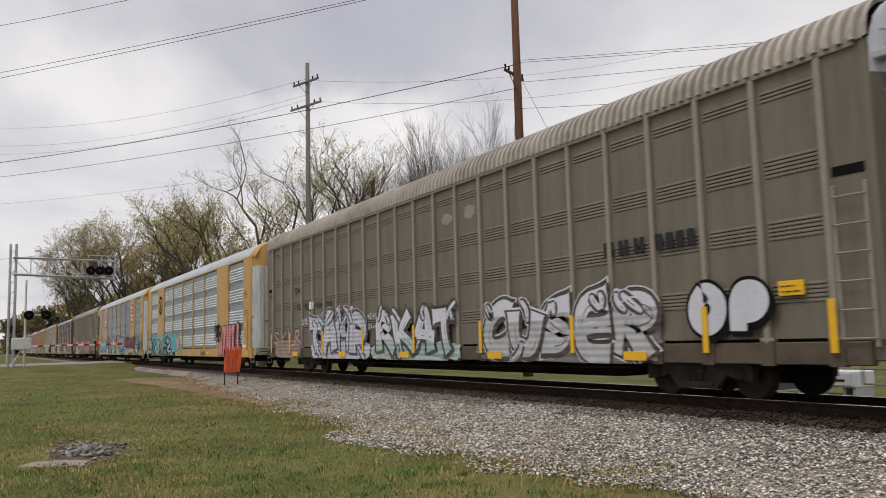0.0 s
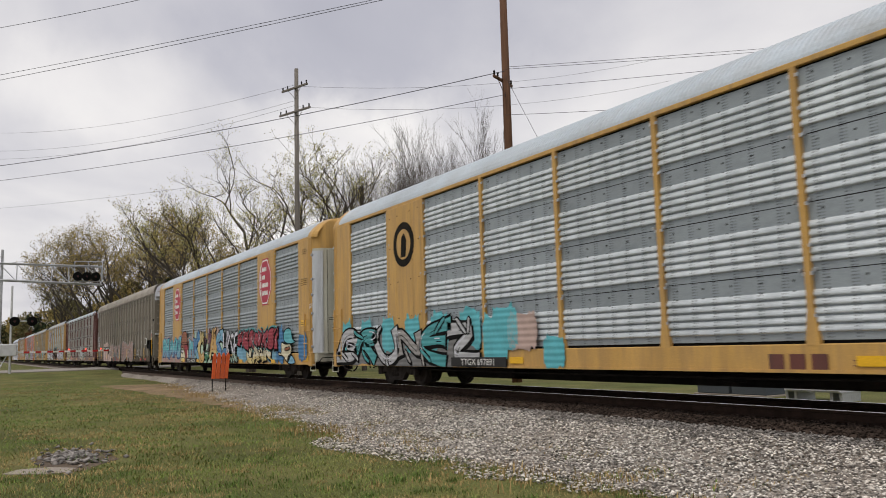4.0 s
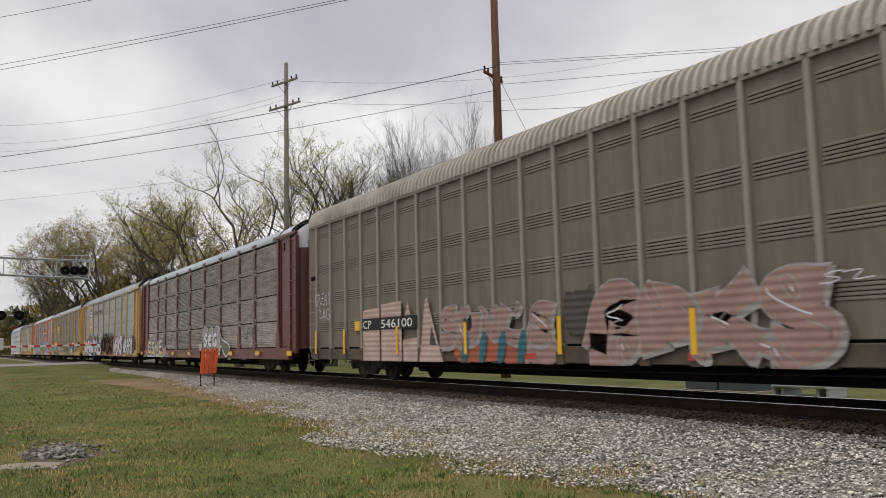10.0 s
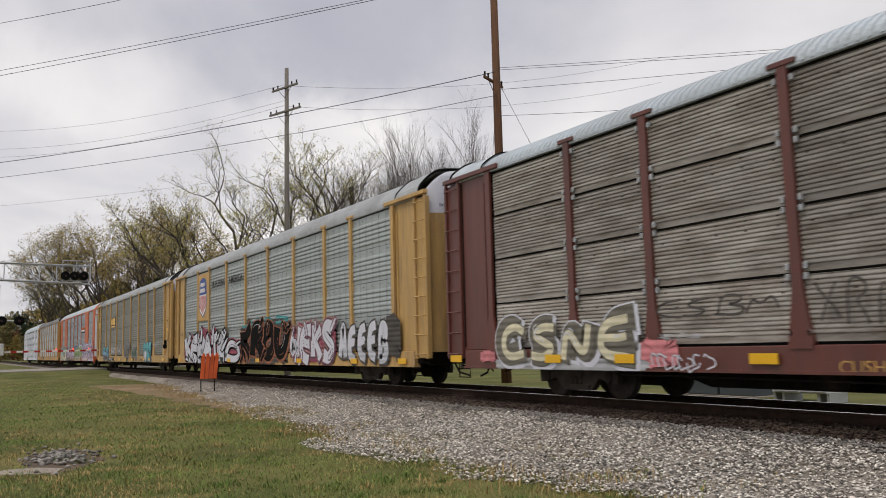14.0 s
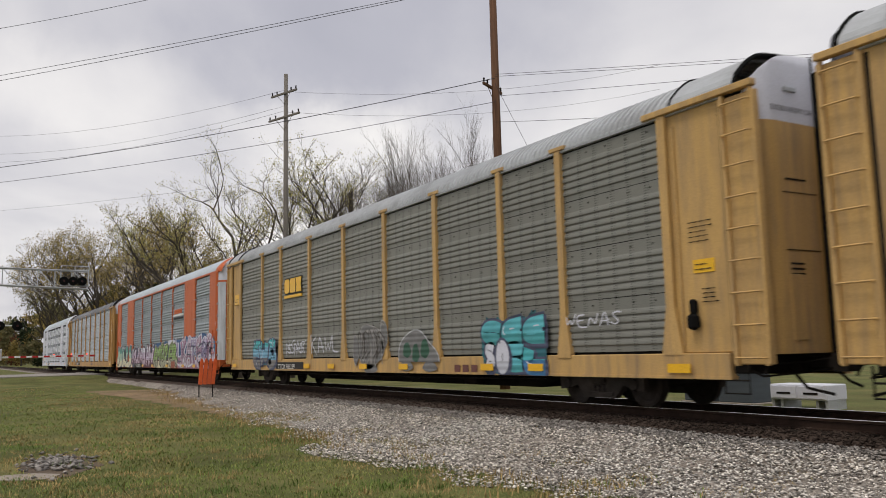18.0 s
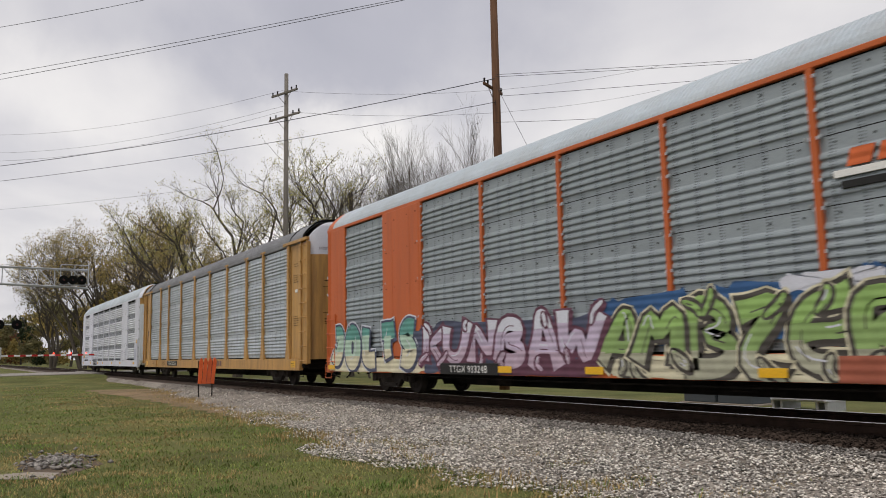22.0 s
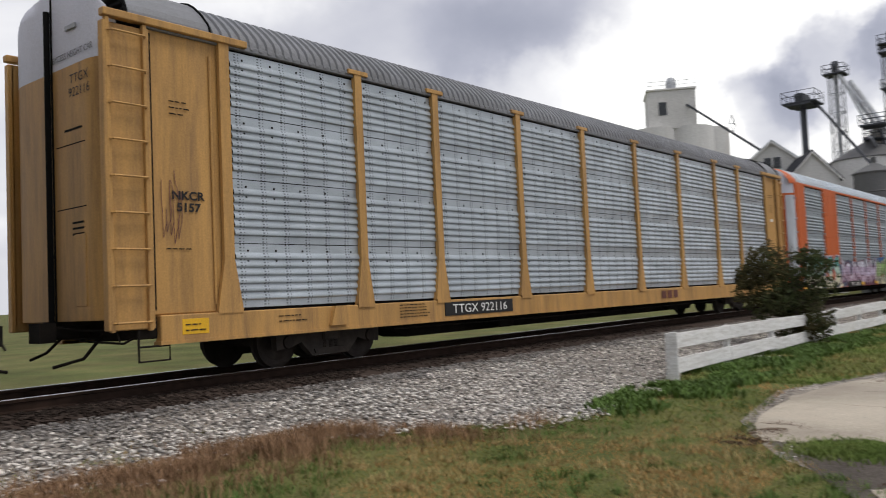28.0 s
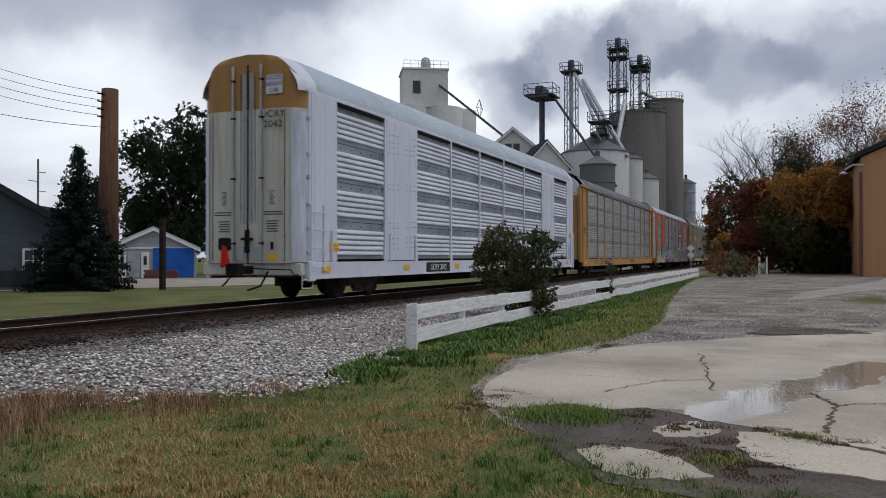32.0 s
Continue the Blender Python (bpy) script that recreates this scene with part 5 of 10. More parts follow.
def build_cars():
    """The eleven cars, first to last."""
    y0 = -1.512
    W, K = M["pea_white"], M["ink"]
    # leading taupe car, of which only the rear end passes
    c = ribbed_car(autorack("taupe ribbed autorack with pale posts, coupled ahead"), M["taupe"], M["taupe_post"], M["roof_taupe"], (M["taupe"], M["white"]))
    # A
    c = ribbed_car(autorack("weathered taupe autorack with close pale posts and silver bubble graffiti"), M["taupe"], M["taupe_post"], M["roof_taupe"], (M["taupe"], M["white"]))
    for k in range(3):
        word_bars(c, 8.0 + k * 0.42, 8.32 + k * 0.42, 2.57, 0.28, K, 2, -1.484)
    word_bars(c, 9.4, 10.4, 2.57, 0.28, K, 4, -1.484)
    piece(c, "OP", 10.1, 11.8, 1.0, 1.97, "white", "black", 0.13, 0.05, 1, plain=True)
    wash(c, 3.3, 9.4, 0.58, 1.3, "ash", 61, -1.527)
    piece(c, "CUSER", 3.7, 9.3, 0.60, 1.95, "silver", "umber", 0.085, 0.10, 2, halo="white", top="white", full=1.4)
    wash(c, -2.9, 2.5, 0.56, 1.05, "pale_teal", 62, -1.527)
    piece(c, "RKAT", -2.5, 2.3, 0.64, 2.0, "white", "umber", 0.05, 0.18, 3, shade="pale_teal", full=1.8)
    wash(c, -8.2, -3.0, 0.56, 1.15, "mist", 63, -1.527)
    piece(c, "TAMP", -8.3, -3.3, 0.66, 2.12, "mist", "dusk", 0.08, 0.16, 4, halo="white", full=1.6)
    for k, (qx, qz) in enumerate(((-6.3, 2.1), (-5.6, 2.2), (-5.4, 2.05), (-4.4, 2.2), (-7.9, 0.95), (-7.6, 0.8), (-8.0, 0.75))):
        blob(c, qx, qz, 0.11, 0.07, "white", -1.528, 70 + k)
    piece(c, "SYLR", -12.6, -9.2, 0.85, 1.85, "blush", "blush", 0.20, 0.12, 5, line=True)
    wash(c, -12.4, -9.4, 0.60, 1.25, "dusty_rose", 64, -1.5275)
    piece(c, "XE", -9.15, -8.5, 1.68, 2.1, "white", "white", 0.35, 0.2, 6, line=True)
    piece(c, "MOAS", -3.15, -2.4, 1.72, 2.02, "white", "white", 0.45, 0.1, 8, line=True)
    piece(c, "BSAW", -3.1, -2.4, 1.42, 1.70, "white", "white", 0.45, 0.1, 9, line=True)
    piece(c, "CX", -13.4, -12.95, 2.85, 3.2, "black", "black", 0.5, 0.2, 10, line=True, y=-1.47)
    yellow_warning(c, 12.15, 1.72)
    for k, (x, z, w, h) in enumerate(((1.83, 4.2, 0.62, 0.34), (2.96, 4.22, 0.62, 0.42))):
        r = random.Random(k)
        m = 18
        ring = []
        for i in range(m):
            a, q = 6.283 * i / m, 0.5 * r.uniform(0.72, 1.0)
            ring.append((x + w * q * math.cos(a), -1.44, z + h * q * math.sin(a)))
        me = bpy.data.meshes.new("faded_patch")
        me.from_pydata(ring, [], [tuple(range(m))])
        me.materials.append(M["taupe_post"])
        part("faded_patch", me, None, c, "pale scrubbed patch in the paint")
    plate(c, -8.28, 2.47, 0.40, 0.26, W, -1.49, "white_label")
    word_bars(c, -7.9, -7.3, 2.38, 0.16, M["ghost"], 4, -1.462)
    word_bars(c, -6.9, -6.3, 2.38, 0.16, M["ghost"], 4, -1.462)
    reflectors(c, (-12.83, -10.50, -7.0, -3.5, 0.0, 3.5, 7.0, 10.5, 12.83), -1.556, 1.15, M["reflector"], 0.12, 0.75)
    reflectors(c, (-9.9, -5.2, -0.6, 4.1, 8.8), -1.556, 0.72, M["reflector"], 0.6, 0.16)
    lettering(c, "CNA", -9.75, -1.47, 3.02, 0.30, K, fat=0.008, wide=1.2)
    lettering(c, "712", -9.65, -1.47, 2.36, 0.31, K, fat=0.008, wide=1.1)
    lettering(c, "924", -8.80, -1.47, 2.34, 0.31, K, fat=0.008, wide=1.1)
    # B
    # zinc crests over slate valleys: part of the relief's shading is coloured in
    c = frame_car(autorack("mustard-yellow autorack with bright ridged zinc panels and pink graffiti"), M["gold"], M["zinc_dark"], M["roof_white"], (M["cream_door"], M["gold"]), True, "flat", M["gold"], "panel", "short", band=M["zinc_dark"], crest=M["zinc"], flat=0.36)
    piece(c, "AZUTI", 7.55, 11.6, 0.56, 2.12, "pink", "plum", 0.17, 0.05, 7, plain=True)
    wash(c, 7.7, 11.4, 0.57, 1.0, "pink", 65, -1.5275)
    scribble(c, 6.85, 7.95, 1.25, 2.2, spray("black"), 7, 8, 0.028)
    wash(c, 6.95, 7.85, 1.5, 2.1, "umber", 66)
    wash(c, -12.9, -4.6, 0.58, 1.45, "ash", 67, -1.5262)
    word(c, "BRUNEZ", -12.8, -4.6, 0.64, 1.72, (("silver",), ("teal",), ("silver",), ("pewter",), ("teal",), ("silver",)), "black", 9, fat=0.03, wob=0.2, halo=None)
    for k in range(7):
        wash(c, -12.6 + k * 1.45, -11.9 + k * 1.5, 1.0, 1.9, "aqua", 80 + k, -1.529)
    wash(c, -4.3, -3.3, 0.7, 1.75, "aqua", 88, -1.529)
    wash(c, -3.3, -2.2, 1.0, 1.75, "blush", 89, -1.529)
    wash(c, -2.0, -1.3, 0.6, 1.2, "aqua", 90, -1.529)
    plate(c, -4.55, 0.70, 2.4, 0.22, K, -1.552, "number_field", "black field with white lettering")
    lettering(c, "TTGX 697891", -4.55, -1.564, 0.63, 0.21, W, wide=1.2)
    word_bars(c, 3.54, 4.62, 0.62, 0.22, M["maroon"], 3, -1.515)
    bars(c, 5.1, -1.515, 0.74, 0.4, 2, M["maroon"], 0.07, 0.03, seed=17)
    emblem_ring(c, -8.25, 3.9)
    yellow_warning(c, 12.48, 2.03)
    bars(c, 12.45, -1.50, 3.5, 0.6, 4, M["under"], 0.07, 0.02, seed=4)
    bars(c, 12.45, -1.50, 2.65, 0.9, 3, M["under"], 0.10, 0.03, seed=5)
    reflectors(c, (-7.5, -3.0, 5.2, 9.0), -1.52, 0.74, M["reflector"], 0.5, 0.14)
    plate(c, 12.68, 0.77, 0.45, 0.2, M["reflector"], name="corner_reflector")
    plate(c, 12.2, 1.06, 0.5, 0.14, W, name="white_tag")
    # C
    c = frame_car(autorack("mustard-yellow autorack with slate panels, red octagon signs and long graffiti"), M["gold"], M["zinc_dark"], M["roof_white"], (M["cream_door"], M["gold"]), True, "flat", M["gold"], "panel", "short")
    octagon_sign(c, 8.2, 3.86, (0.6, 0.4, 0.82, 0.75))
    octagon_sign(c, -8.1, 3.86, (0.6, 0.4, 0.82, 0.5))
    # red letters over cream ones on a blue haze
    wash(c, 4.2, 10.0, 0.7, 1.75, "sky", 91, -1.5262)
    wash(c, 9.6, 10.5, 0.6, 1.9, "blue", 92, -1.5285)
    piece(c, "EAWN", 5.7, 9.0, 0.60, 1.30, "cream", "black", 0.10, 0.14, 12, shade="pale_gold")
    piece(c, "MERNKS", 4.45, 9.4, 1.15, 1.98, "red", "black", 0.13, 0.12, 11, halo="teal", y=-1.545)
    piece(c, "I", 9.35, 10.0, 1.15, 1.95, "red", "black", 0.16, 0.05, 19, y=-1.545)
    # a turquoise hat over a cream shape
    patch(c, [(9.9, 1.05), (10.3, 0.95), (10.2, 1.45), (10.7, 1.3), (11.4, 1.35), (11.3, 0.85), (10.9, 0.6), (10.5, 0.9), (9.9, 0.9)], "cream", "black")
    patch(c, [(10.5, 1.40), (10.55, 1.85), (11.35, 1.95), (11.5, 1.45), (12.0, 1.42), (11.4, 1.30)], "aqua", "black", y=-1.546)
    patch(c, [(10.8, 0.58), (11.1, 0.95), (11.5, 0.9), (11.9, 0.58)], "sky", "black")
    patch(c, [(10.6, 1.18), (11.3, 1.24), (11.2, 1.10), (10.7, 1.06)], "rust", "black", y=-1.549, line=0.015)
    wash(c, 12.1, 12.95, 0.75, 1.65, "blue", 93)
    # letters in blue, yellow, brown and green, with drips of pale green behind
    for k in range(12):
        wash(c, -4.4 + k * 0.56, -4.0 + k * 0.56, 1.0, 2.0 + 0.22 * math.sin(k * 2.3), "mint" if k % 3 else "blush", 100 + k, -1.5262)
    wash(c, -4.3, 2.6, 0.57, 1.5, "mint", 94, -1.5268)
    word(c, "KOUAS", -4.0, 1.7, 0.57, 2.12, (("blue", "sky", "blue"), ("pale_gold", "gold"), ("umber", "green", "plum"), ("gold", "pale_gold"), ("blue", "sky", "sky")), "black", 13, lap=1.22, fat=0.06, wob=0.14, full=0.7)
    patch(c, [(1.6, 1.0), (2.0, 1.3), (2.5, 1.3), (2.6, 0.95), (2.1, 0.85)], "blue", "black")
    piece(c, "WKSE", 1.9, 4.3, 0.60, 1.95, "white", "black", 0.03, 0.25, 14, shade="mint")
    # turquoise letters on a dusty wash, and a brown hat shape
    wash(c, -12.3, -4.0, 0.57, 1.0, "pewter", 95, -1.5262)
    for k in range(4):
        wash(c, -12.0 + 1.7 * k, -10.6 + 1.7 * k, 0.57, 0.86, "rose", 96 + k, -1.5275)
    piece(c, "PEANS", -12.0, -7.0, 0.84, 1.95, "aqua", "navy", 0.11, 0.12, 15, shade="sky", halo="blush", full=0.8)
    piece(c, "UM", -5.6, -4.1, 0.80, 1.95, "aqua", "plum", 0.10, 0.12, 16, shade="sky", halo="blush", full=0.8)
    patch(c, [(-7.0, 0.75), (-7.1, 1.4), (-6.8, 1.62), (-5.3, 1.62), (-5.1, 1.2), (-5.3, 0.8), (-6.0, 0.6)], "redbrown", "black")
    patch(c, [(-6.85, 1.72), (-6.6, 2.25), (-5.6, 2.28), (-5.45, 1.75), (-4.95, 1.62), (-6.0, 1.55), (-7.2, 1.6)], "rust", "black", y=-1.546, times=1)
    patch(c, [(-7.0, 0.95), (-6.9, 1.45), (-6.2, 1.30), (-5.9, 0.95), (-6.1, 0.68), (-6.8, 0.66)], "cream", "black", y=-1.546)
    patch(c, [(-6.85, 1.34), (-6.3, 1.22), (-6.4, 1.08), (-6.8, 1.12)], "white", "black", y=-1.551, line=0.03)
    patch(c, [(-6.2, 1.55), (-5.35, 1.6), (-5.15, 1.1), (-5.5, 0.85), (-5.9, 1.15)], "red", "black", y=-1.5485, line=0.016)
    patch(c, [(-5.45, 1.25), (-5.2, 1.3), (-5.12, 0.85), (-5.3, 0.75)], "cream", "black", y=-1.5525, line=0.012)
    patch(c, [(-7.1, 0.72), (-6.6, 0.88), (-5.9, 0.8), (-6.2, 0.62), (-6.8, 0.60)], "pale_gold", "black", y=-1.5525, line=0.016)
    patch(c, [(-7.15, 1.60), (-6.1, 1.70), (-5.0, 1.63), (-6.0, 1.52)], "redbrown", "black", y=-1.5525, line=0.014)
    plate(c, -4.46, 0.68, 2.5, 0.25, K, -1.560, "number_field", "black field with white lettering")
    lettering(c, "TTGX 695276", -4.46, -1.572, 0.605, 0.23, W, wide=1.3)
    reflectors(c, (-6.2, -3.0, 1.3, 4.9, 9.3), -1.555, 0.68, M["reflector"], 0.45, 0.13)
    piece(c, "SA", -12.75, -12.1, 1.1, 1.7, "plum", "plum", 0.35, 0.1, 18, line=True)
    yellow_warning(c, 12.55, 2.04)
    lettering(c, "BI", 13.28, -1.505, 2.52, 0.27, W)
    plate(c, 12.8, 0.78, 0.45, 0.2, M["reflector"], name="corner_reflector")
    bars(c, 12.7, -1.50, 4.65, 0.5, 3, M["under"], 0.07, 0.02, seed=6)
    bars(c, 12.7, -1.50, 3.6, 0.7, 4, M["under"], 0.07, 0.03, seed=7)
    # D
    c = ribbed_car(autorack("grey-taupe ribbed autorack with pale rose graffiti and white-capped end door"), M["taupe"], M["taupe_post"], M["roof_taupe"], (M["taupe"], M["white"]))
    plate(c, -7.5, 1.62, 3.35, 0.34, K, -1.522, "number_field", "black field with white lettering")
    lettering(c, "CP", -8.83, -1.534, 1.50, 0.33, W, wide=1.4)
    lettering(c, "546100", -7.0, -1.534, 1.50, 0.33, W, wide=1.9)
    plate(c, -9.6, 1.6, 0.36, 0.28, M["reflector"], -1.50, "yellow_label", "yellow label with a dark rim")
    # blocks of faded pink with a taller spike beside them
    for xa, xb, za, zb in ((-9.15, -8.05, 0.58, 2.08), (-7.95, -6.72, 0.58, 2.2), (-6.65, -5.85, 0.58, 1.2)):
        patch(c, [(xa, za), (xb, za), (xb, zb), (xa, zb - 0.05)], "blush", None, y=-1.5185, times=0)
    patch(c, [(-6.5, 1.8), (-6.2, 1.8), (-6.35, 2.15)], "blush", None, y=-1.5185, times=0)
    patch(c, [(-5.75, 0.58), (-4.55, 0.58), (-4.75, 1.0), (-5.3, 2.2), (-5.4, 2.15)], "blush", None, y=-1.5185, times=0)
    patch(c, [(-5.2, 1.0), (-4.85, 1.0), (-5.1, 1.5)], "umber", None, y=-1.5225, times=0)
    piece(c, "SUNLS", -4.7, -0.2, 0.95, 1.85, "salmon", "pewter", 0.07, 0.16, 20, full=0.4)
    wash(c, -4.0, -1.2, 0.57, 1.3, "brick_paint", 110, -1.5275)
    for k in range(4):
        patch(c, [(-3.7 + 0.75 * k, 0.58), (-3.4 + 0.75 * k, 0.58), (-3.25 + 0.75 * k, 1.25), (-3.5 + 0.75 * k, 1.3)], "deep_teal", None, y=-1.548, times=1)
    wash(c, -1.2, -0.1, 0.57, 1.0, "salmon", 111, -1.5275)
    piece(c, "BPKS", 1.0, 6.1, 0.62, 2.05, "salmon", "pewter", 0.10, 0.10, 21, full=0.5)
    wash(c, 0.2, 1.2, 1.2, 2.0, "umber", 112, -1.5275)
    piece(c, "AJ", 7.3, 9.3, 0.72, 1.5, "silver", "silver", 0.10, 0.12, 22, line=True)
    piece(c, "MSZ", 5.4, 6.6, 1.72, 1.95, "white", "white", 0.20, 0.12, 24, line=True)
    piece(c, "GREAK", -12.85, -11.5, 2.25, 2.8, "white", "white", 0.20, 0.2, 23, line=True)
    piece(c, "ZAG", -12.6, -11.6, 1.8, 2.3, "white", "white", 0.20, 0.3, 26, line=True)
    plate(c, 10.9, 1.95, 0.55, 0.45, W, -1.52, "white_label")
    plate(c, 10.9, 1.95, 0.47, 0.37, M["taupe"], -1.528, "label_field")
    bars(c, 9.5, -1.52, 1.95, 0.3, 3, W, 0.06, 0.03, seed=9)
    reflectors(c, (-12.78, -10.48, -6.95, -3.46, 0.05, 3.5, 7.0, 10.5), -1.545, 1.15, M["reflector"], 0.12, 0.75)
    reflectors(c, (13.12,), -1.53, 1.6, M["reflector"], 0.14, 1.2)
    reflectors(c, (-1.0, 3.6, 9.2, 10.9), -1.53, 0.74, M["pink_stripe"], 0.5, 0.12)
    s = Shape()
    s.cbox(11.75, 12.08, -1.60, -1.48, 1.45, 2.0, 0.02)
    s.cbox(12.06, 12.78, -1.58, -1.48, 1.45, 1.72, 0.02)
    s.cbox(12.76, 13.06, -1.62, -1.48, 1.30, 2.0, 0.02)
    part("brake_box", s, M["black"], c, "black steel bracket with a cut-out")
    s = Shape()
    s.cbox(12.86, 13.0, -1.60, -1.50, 0.50, 1.31, 0.02)
    part("brake_arm", s, M["black"], c, "black arm hanging from the bracket")
    reflectors(c, (13.12,), -1.53, 2.52, W, 0.10, 0.22)
    reflectors(c, (13.12,), -1.53, 2.32, M["pink_stripe"], 0.10, 0.18)
    # E
    c = frame_car(autorack("brown-red autorack with rust-stained slatted panels and white outline graffiti"), M["maroon"], M["zinc_brown"], M["roof_white"], (M["maroon"], M["white"]), False, "flared", M["maroon"], "gate", "tall", groups=4, ridges=13, flat=0.09, depth=0.017, seam=0.04, rise=0.74)
    wash(c, 1.35, 4.3, 0.8, 1.9, "khaki", 113, -1.5265)
    piece(c, "SEG", 1.3, 4.35, 0.78, 1.95, "pewter", "white", 0.20, 0.06, 25, full=0.5, plain=True)
    piece(c, "SEG", 1.55, 4.0, 1.05, 1.7, "white", "khaki", 0.05, 0.06, 25, full=0.3, plain=True, y=-1.55)
    patch(c, [(4.0, 0.75), (4.05, 1.7), (4.35, 2.0), (4.75, 1.4), (5.6, 1.25), (6.05, 1.15), (5.95, 0.8), (5.4, 0.6), (4.9, 0.95), (4.6, 1.2), (4.5, 0.7)], "khaki", "white", y=-1.556, line=0.028)
    patch(c, [(4.05, 0.8), (4.1, 1.7), (4.4, 1.85), (4.5, 1.3), (4.45, 0.75)], "pewter", "white", y=-1.560, line=0.018)
    patch(c, [(0.85, 0.95), (0.9, 1.2), (1.15, 1.25), (1.3, 1.1), (1.15, 0.9)], "silver", "white", y=-1.55, line=0.024)
    piece(c, "XRATER", -4.0, -1.5, 1.15, 1.95, "umber", "umber", 0.22, 0.06, 26, line=True)
    piece(c, "ESBM", -7.1, -4.5, 1.35, 1.85, "umber", "umber", 0.22, 0.1, 72, line=True)
    piece(c, "ELLO", -1.2, 1.1, 1.3, 1.95, "umber", "umber", 0.22, 0.1, 71, line=True)
    piece(c, "LFE", 7.9, 9.6, 1.2, 2.0, "umber", "umber", 0.22, 0.1, 73, line=True)
    piece(c, "SAS", -7.0, -6.0, 1.05, 1.25, "silver", "silver", 0.35, 0.1, 74, line=True)
    piece(c, "REX", -1.7, -0.85, 0.58, 0.95, "white", "white", 0.45, 0.1, 75, line=True)
    piece(c, "CSNE", -12.0, -7.35, 0.60, 1.66, "khaki", "white", 0.20, 0.08, 27, full=0.45, plain=True)
    piece(c, "CSNE", -11.8, -7.6, 0.72, 1.5, "cream", "khaki", 0.0, 0.08, 27, full=0.2, plain=True, y=-1.553)
    wash(c, -12.0, -7.3, 0.56, 0.8, "silver", 114, -1.5285)
    wash(c, -7.5, -6.6, 0.66, 1.1, "pink", 115)
    wash(c, -12.6, -12.0, 0.72, 0.95, "pink", 116)
    scribble(c, -7.2, -5.9, 0.58, 0.88, spray("white"), 8, 28, 0.014)
    plate(c, 2.45, 0.66, 2.1, 0.28, K, -1.505, "number_field", "black field with white lettering")
    word_bars(c, 1.55, 1.95, 0.56, 0.18, W, 2, -1.516)
    lettering(c, "516287", 2.7, -1.516, 0.56, 0.25, W, wide=1.15)
    lettering(c, "CUSHION CAR", -2.85, -1.51, 0.60, 0.24, M["gold"], wide=1.1)
    plate(c, 5.75, 0.66, 0.4, 0.26, W, -1.50, "white_label")
    plate(c, 5.75, 0.66, 0.36, 0.22, M["maroon"], -1.506, "label_field")
    bars(c, 8.0, -1.51, 0.72, 0.8, 3, M["pewter_ink"], 0.09, 0.025, seed=19)
    reflectors(c, (-13.6, -9.9, -7.85, -4.9, -1.25, 3.55, 6.2, 9.9, 13.5), -1.565, 0.79, M["reflector"], 0.5, 0.16)
    for z, w in ((4.0, 0.3), (2.75, 0.2), (2.55, 0.35), (2.45, 0.3)):
        bars(c, 12.9, -1.446, z, w, 2, M["pewter_ink"], 0.07, 0.03, seed=23)
    s = Shape()
    s.box(12.62, 12.78, -1.436, -1.42, 4.55, 4.85)
    part("hole", s, M["black"], c)
    s = Shape()
    s.box(14.03, 14.05, -1.0, -0.25, 3.0, 3.22)
    part("door_slot", s, M["black"], c)
    # F
    c = frame_car(autorack("yellow-posted autorack with grey-green panels, shield emblem and white wildstyle graffiti"), M["yellow"], M["zinc_mid"], M["roof_grey"], (M["yellow"], M["white"]), False, "flared", M["yellow"], "gate", "tall", depth=0.024)
    shield_emblem(c, -8.25, 3.75)
    lettering(c, "BUILDING", -5.5, -1.49, 4.10, 0.40, K, fat=0.008, wide=1.2)
    lettering(c, "AMERICA", -2.85, -1.49, 4.10, 0.40, K, fat=0.008, wide=1.2)
    for k, (xa, xb, za, zb) in enumerate(((-11.8, -10.8, 0.7, 1.5), (-11.0, -9.2, 0.9, 2.0), (-8.8, -7.2, 0.9, 2.2), (-7.0, -5.4, 1.0, 2.1), (-5.6, -4.0, 0.7, 1.9), (-4.4, -2.2, 0.6, 1.5))):
        wash(c, xa, xb, za, zb, "crimson", 120 + k, -1.5265)
    wash(c, -11.4, -4.6, 0.56, 0.95, "white", 126, -1.5295)
    piece(c, "KEWATE", -11.6, -4.2, 0.62, 2.0, "white", "black", 0.08, 0.16, 30, full=1.6)
    for pts in ([(-8.6, 1.5), (-8.3, 2.3), (-8.05, 2.35), (-8.1, 1.6)], [(-6.4, 1.4), (-6.3, 2.3), (-5.95, 2.4), (-6.05, 1.4)], [(-10.0, 1.5), (-9.85, 2.15), (-9.65, 1.6)],
                [(-5.4, 1.35), (-4.85, 2.05), (-4.75, 1.5)], [(-4.9, 1.25), (-3.75, 1.8), (-3.7, 1.62), (-4.6, 1.0)], [(-11.7, 0.7), (-11.2, 0.95), (-10.6, 0.6)]):
        patch(c, pts, "white", "black", y=-1.552, line=0.04, times=1)
    piece(c, "D", -4.1, -1.9, 0.64, 1.6, "white", "black", 0.07, 0.3, 31, halo="crimson")
    wash(c, -1.9, 3.9, 0.57, 2.25, "umber", 127, -1.5265)
    piece(c, "KROU", -1.9, 3.8, 0.62, 2.25, "black", "rust", 0.11, 0.08, 32, full=0.8)
    scribble(c, -1.6, 3.4, 2.1, 2.35, spray("teal"), 6, 33, 0.05, y=-1.53)
    wash(c, 4.0, 8.2, 0.7, 1.9, "crimson", 128, -1.5265)
    piece(c, "WEKS", 4.1, 8.0, 0.62, 2.0, "white", "plum", 0.10, 0.18, 34, halo="rose")
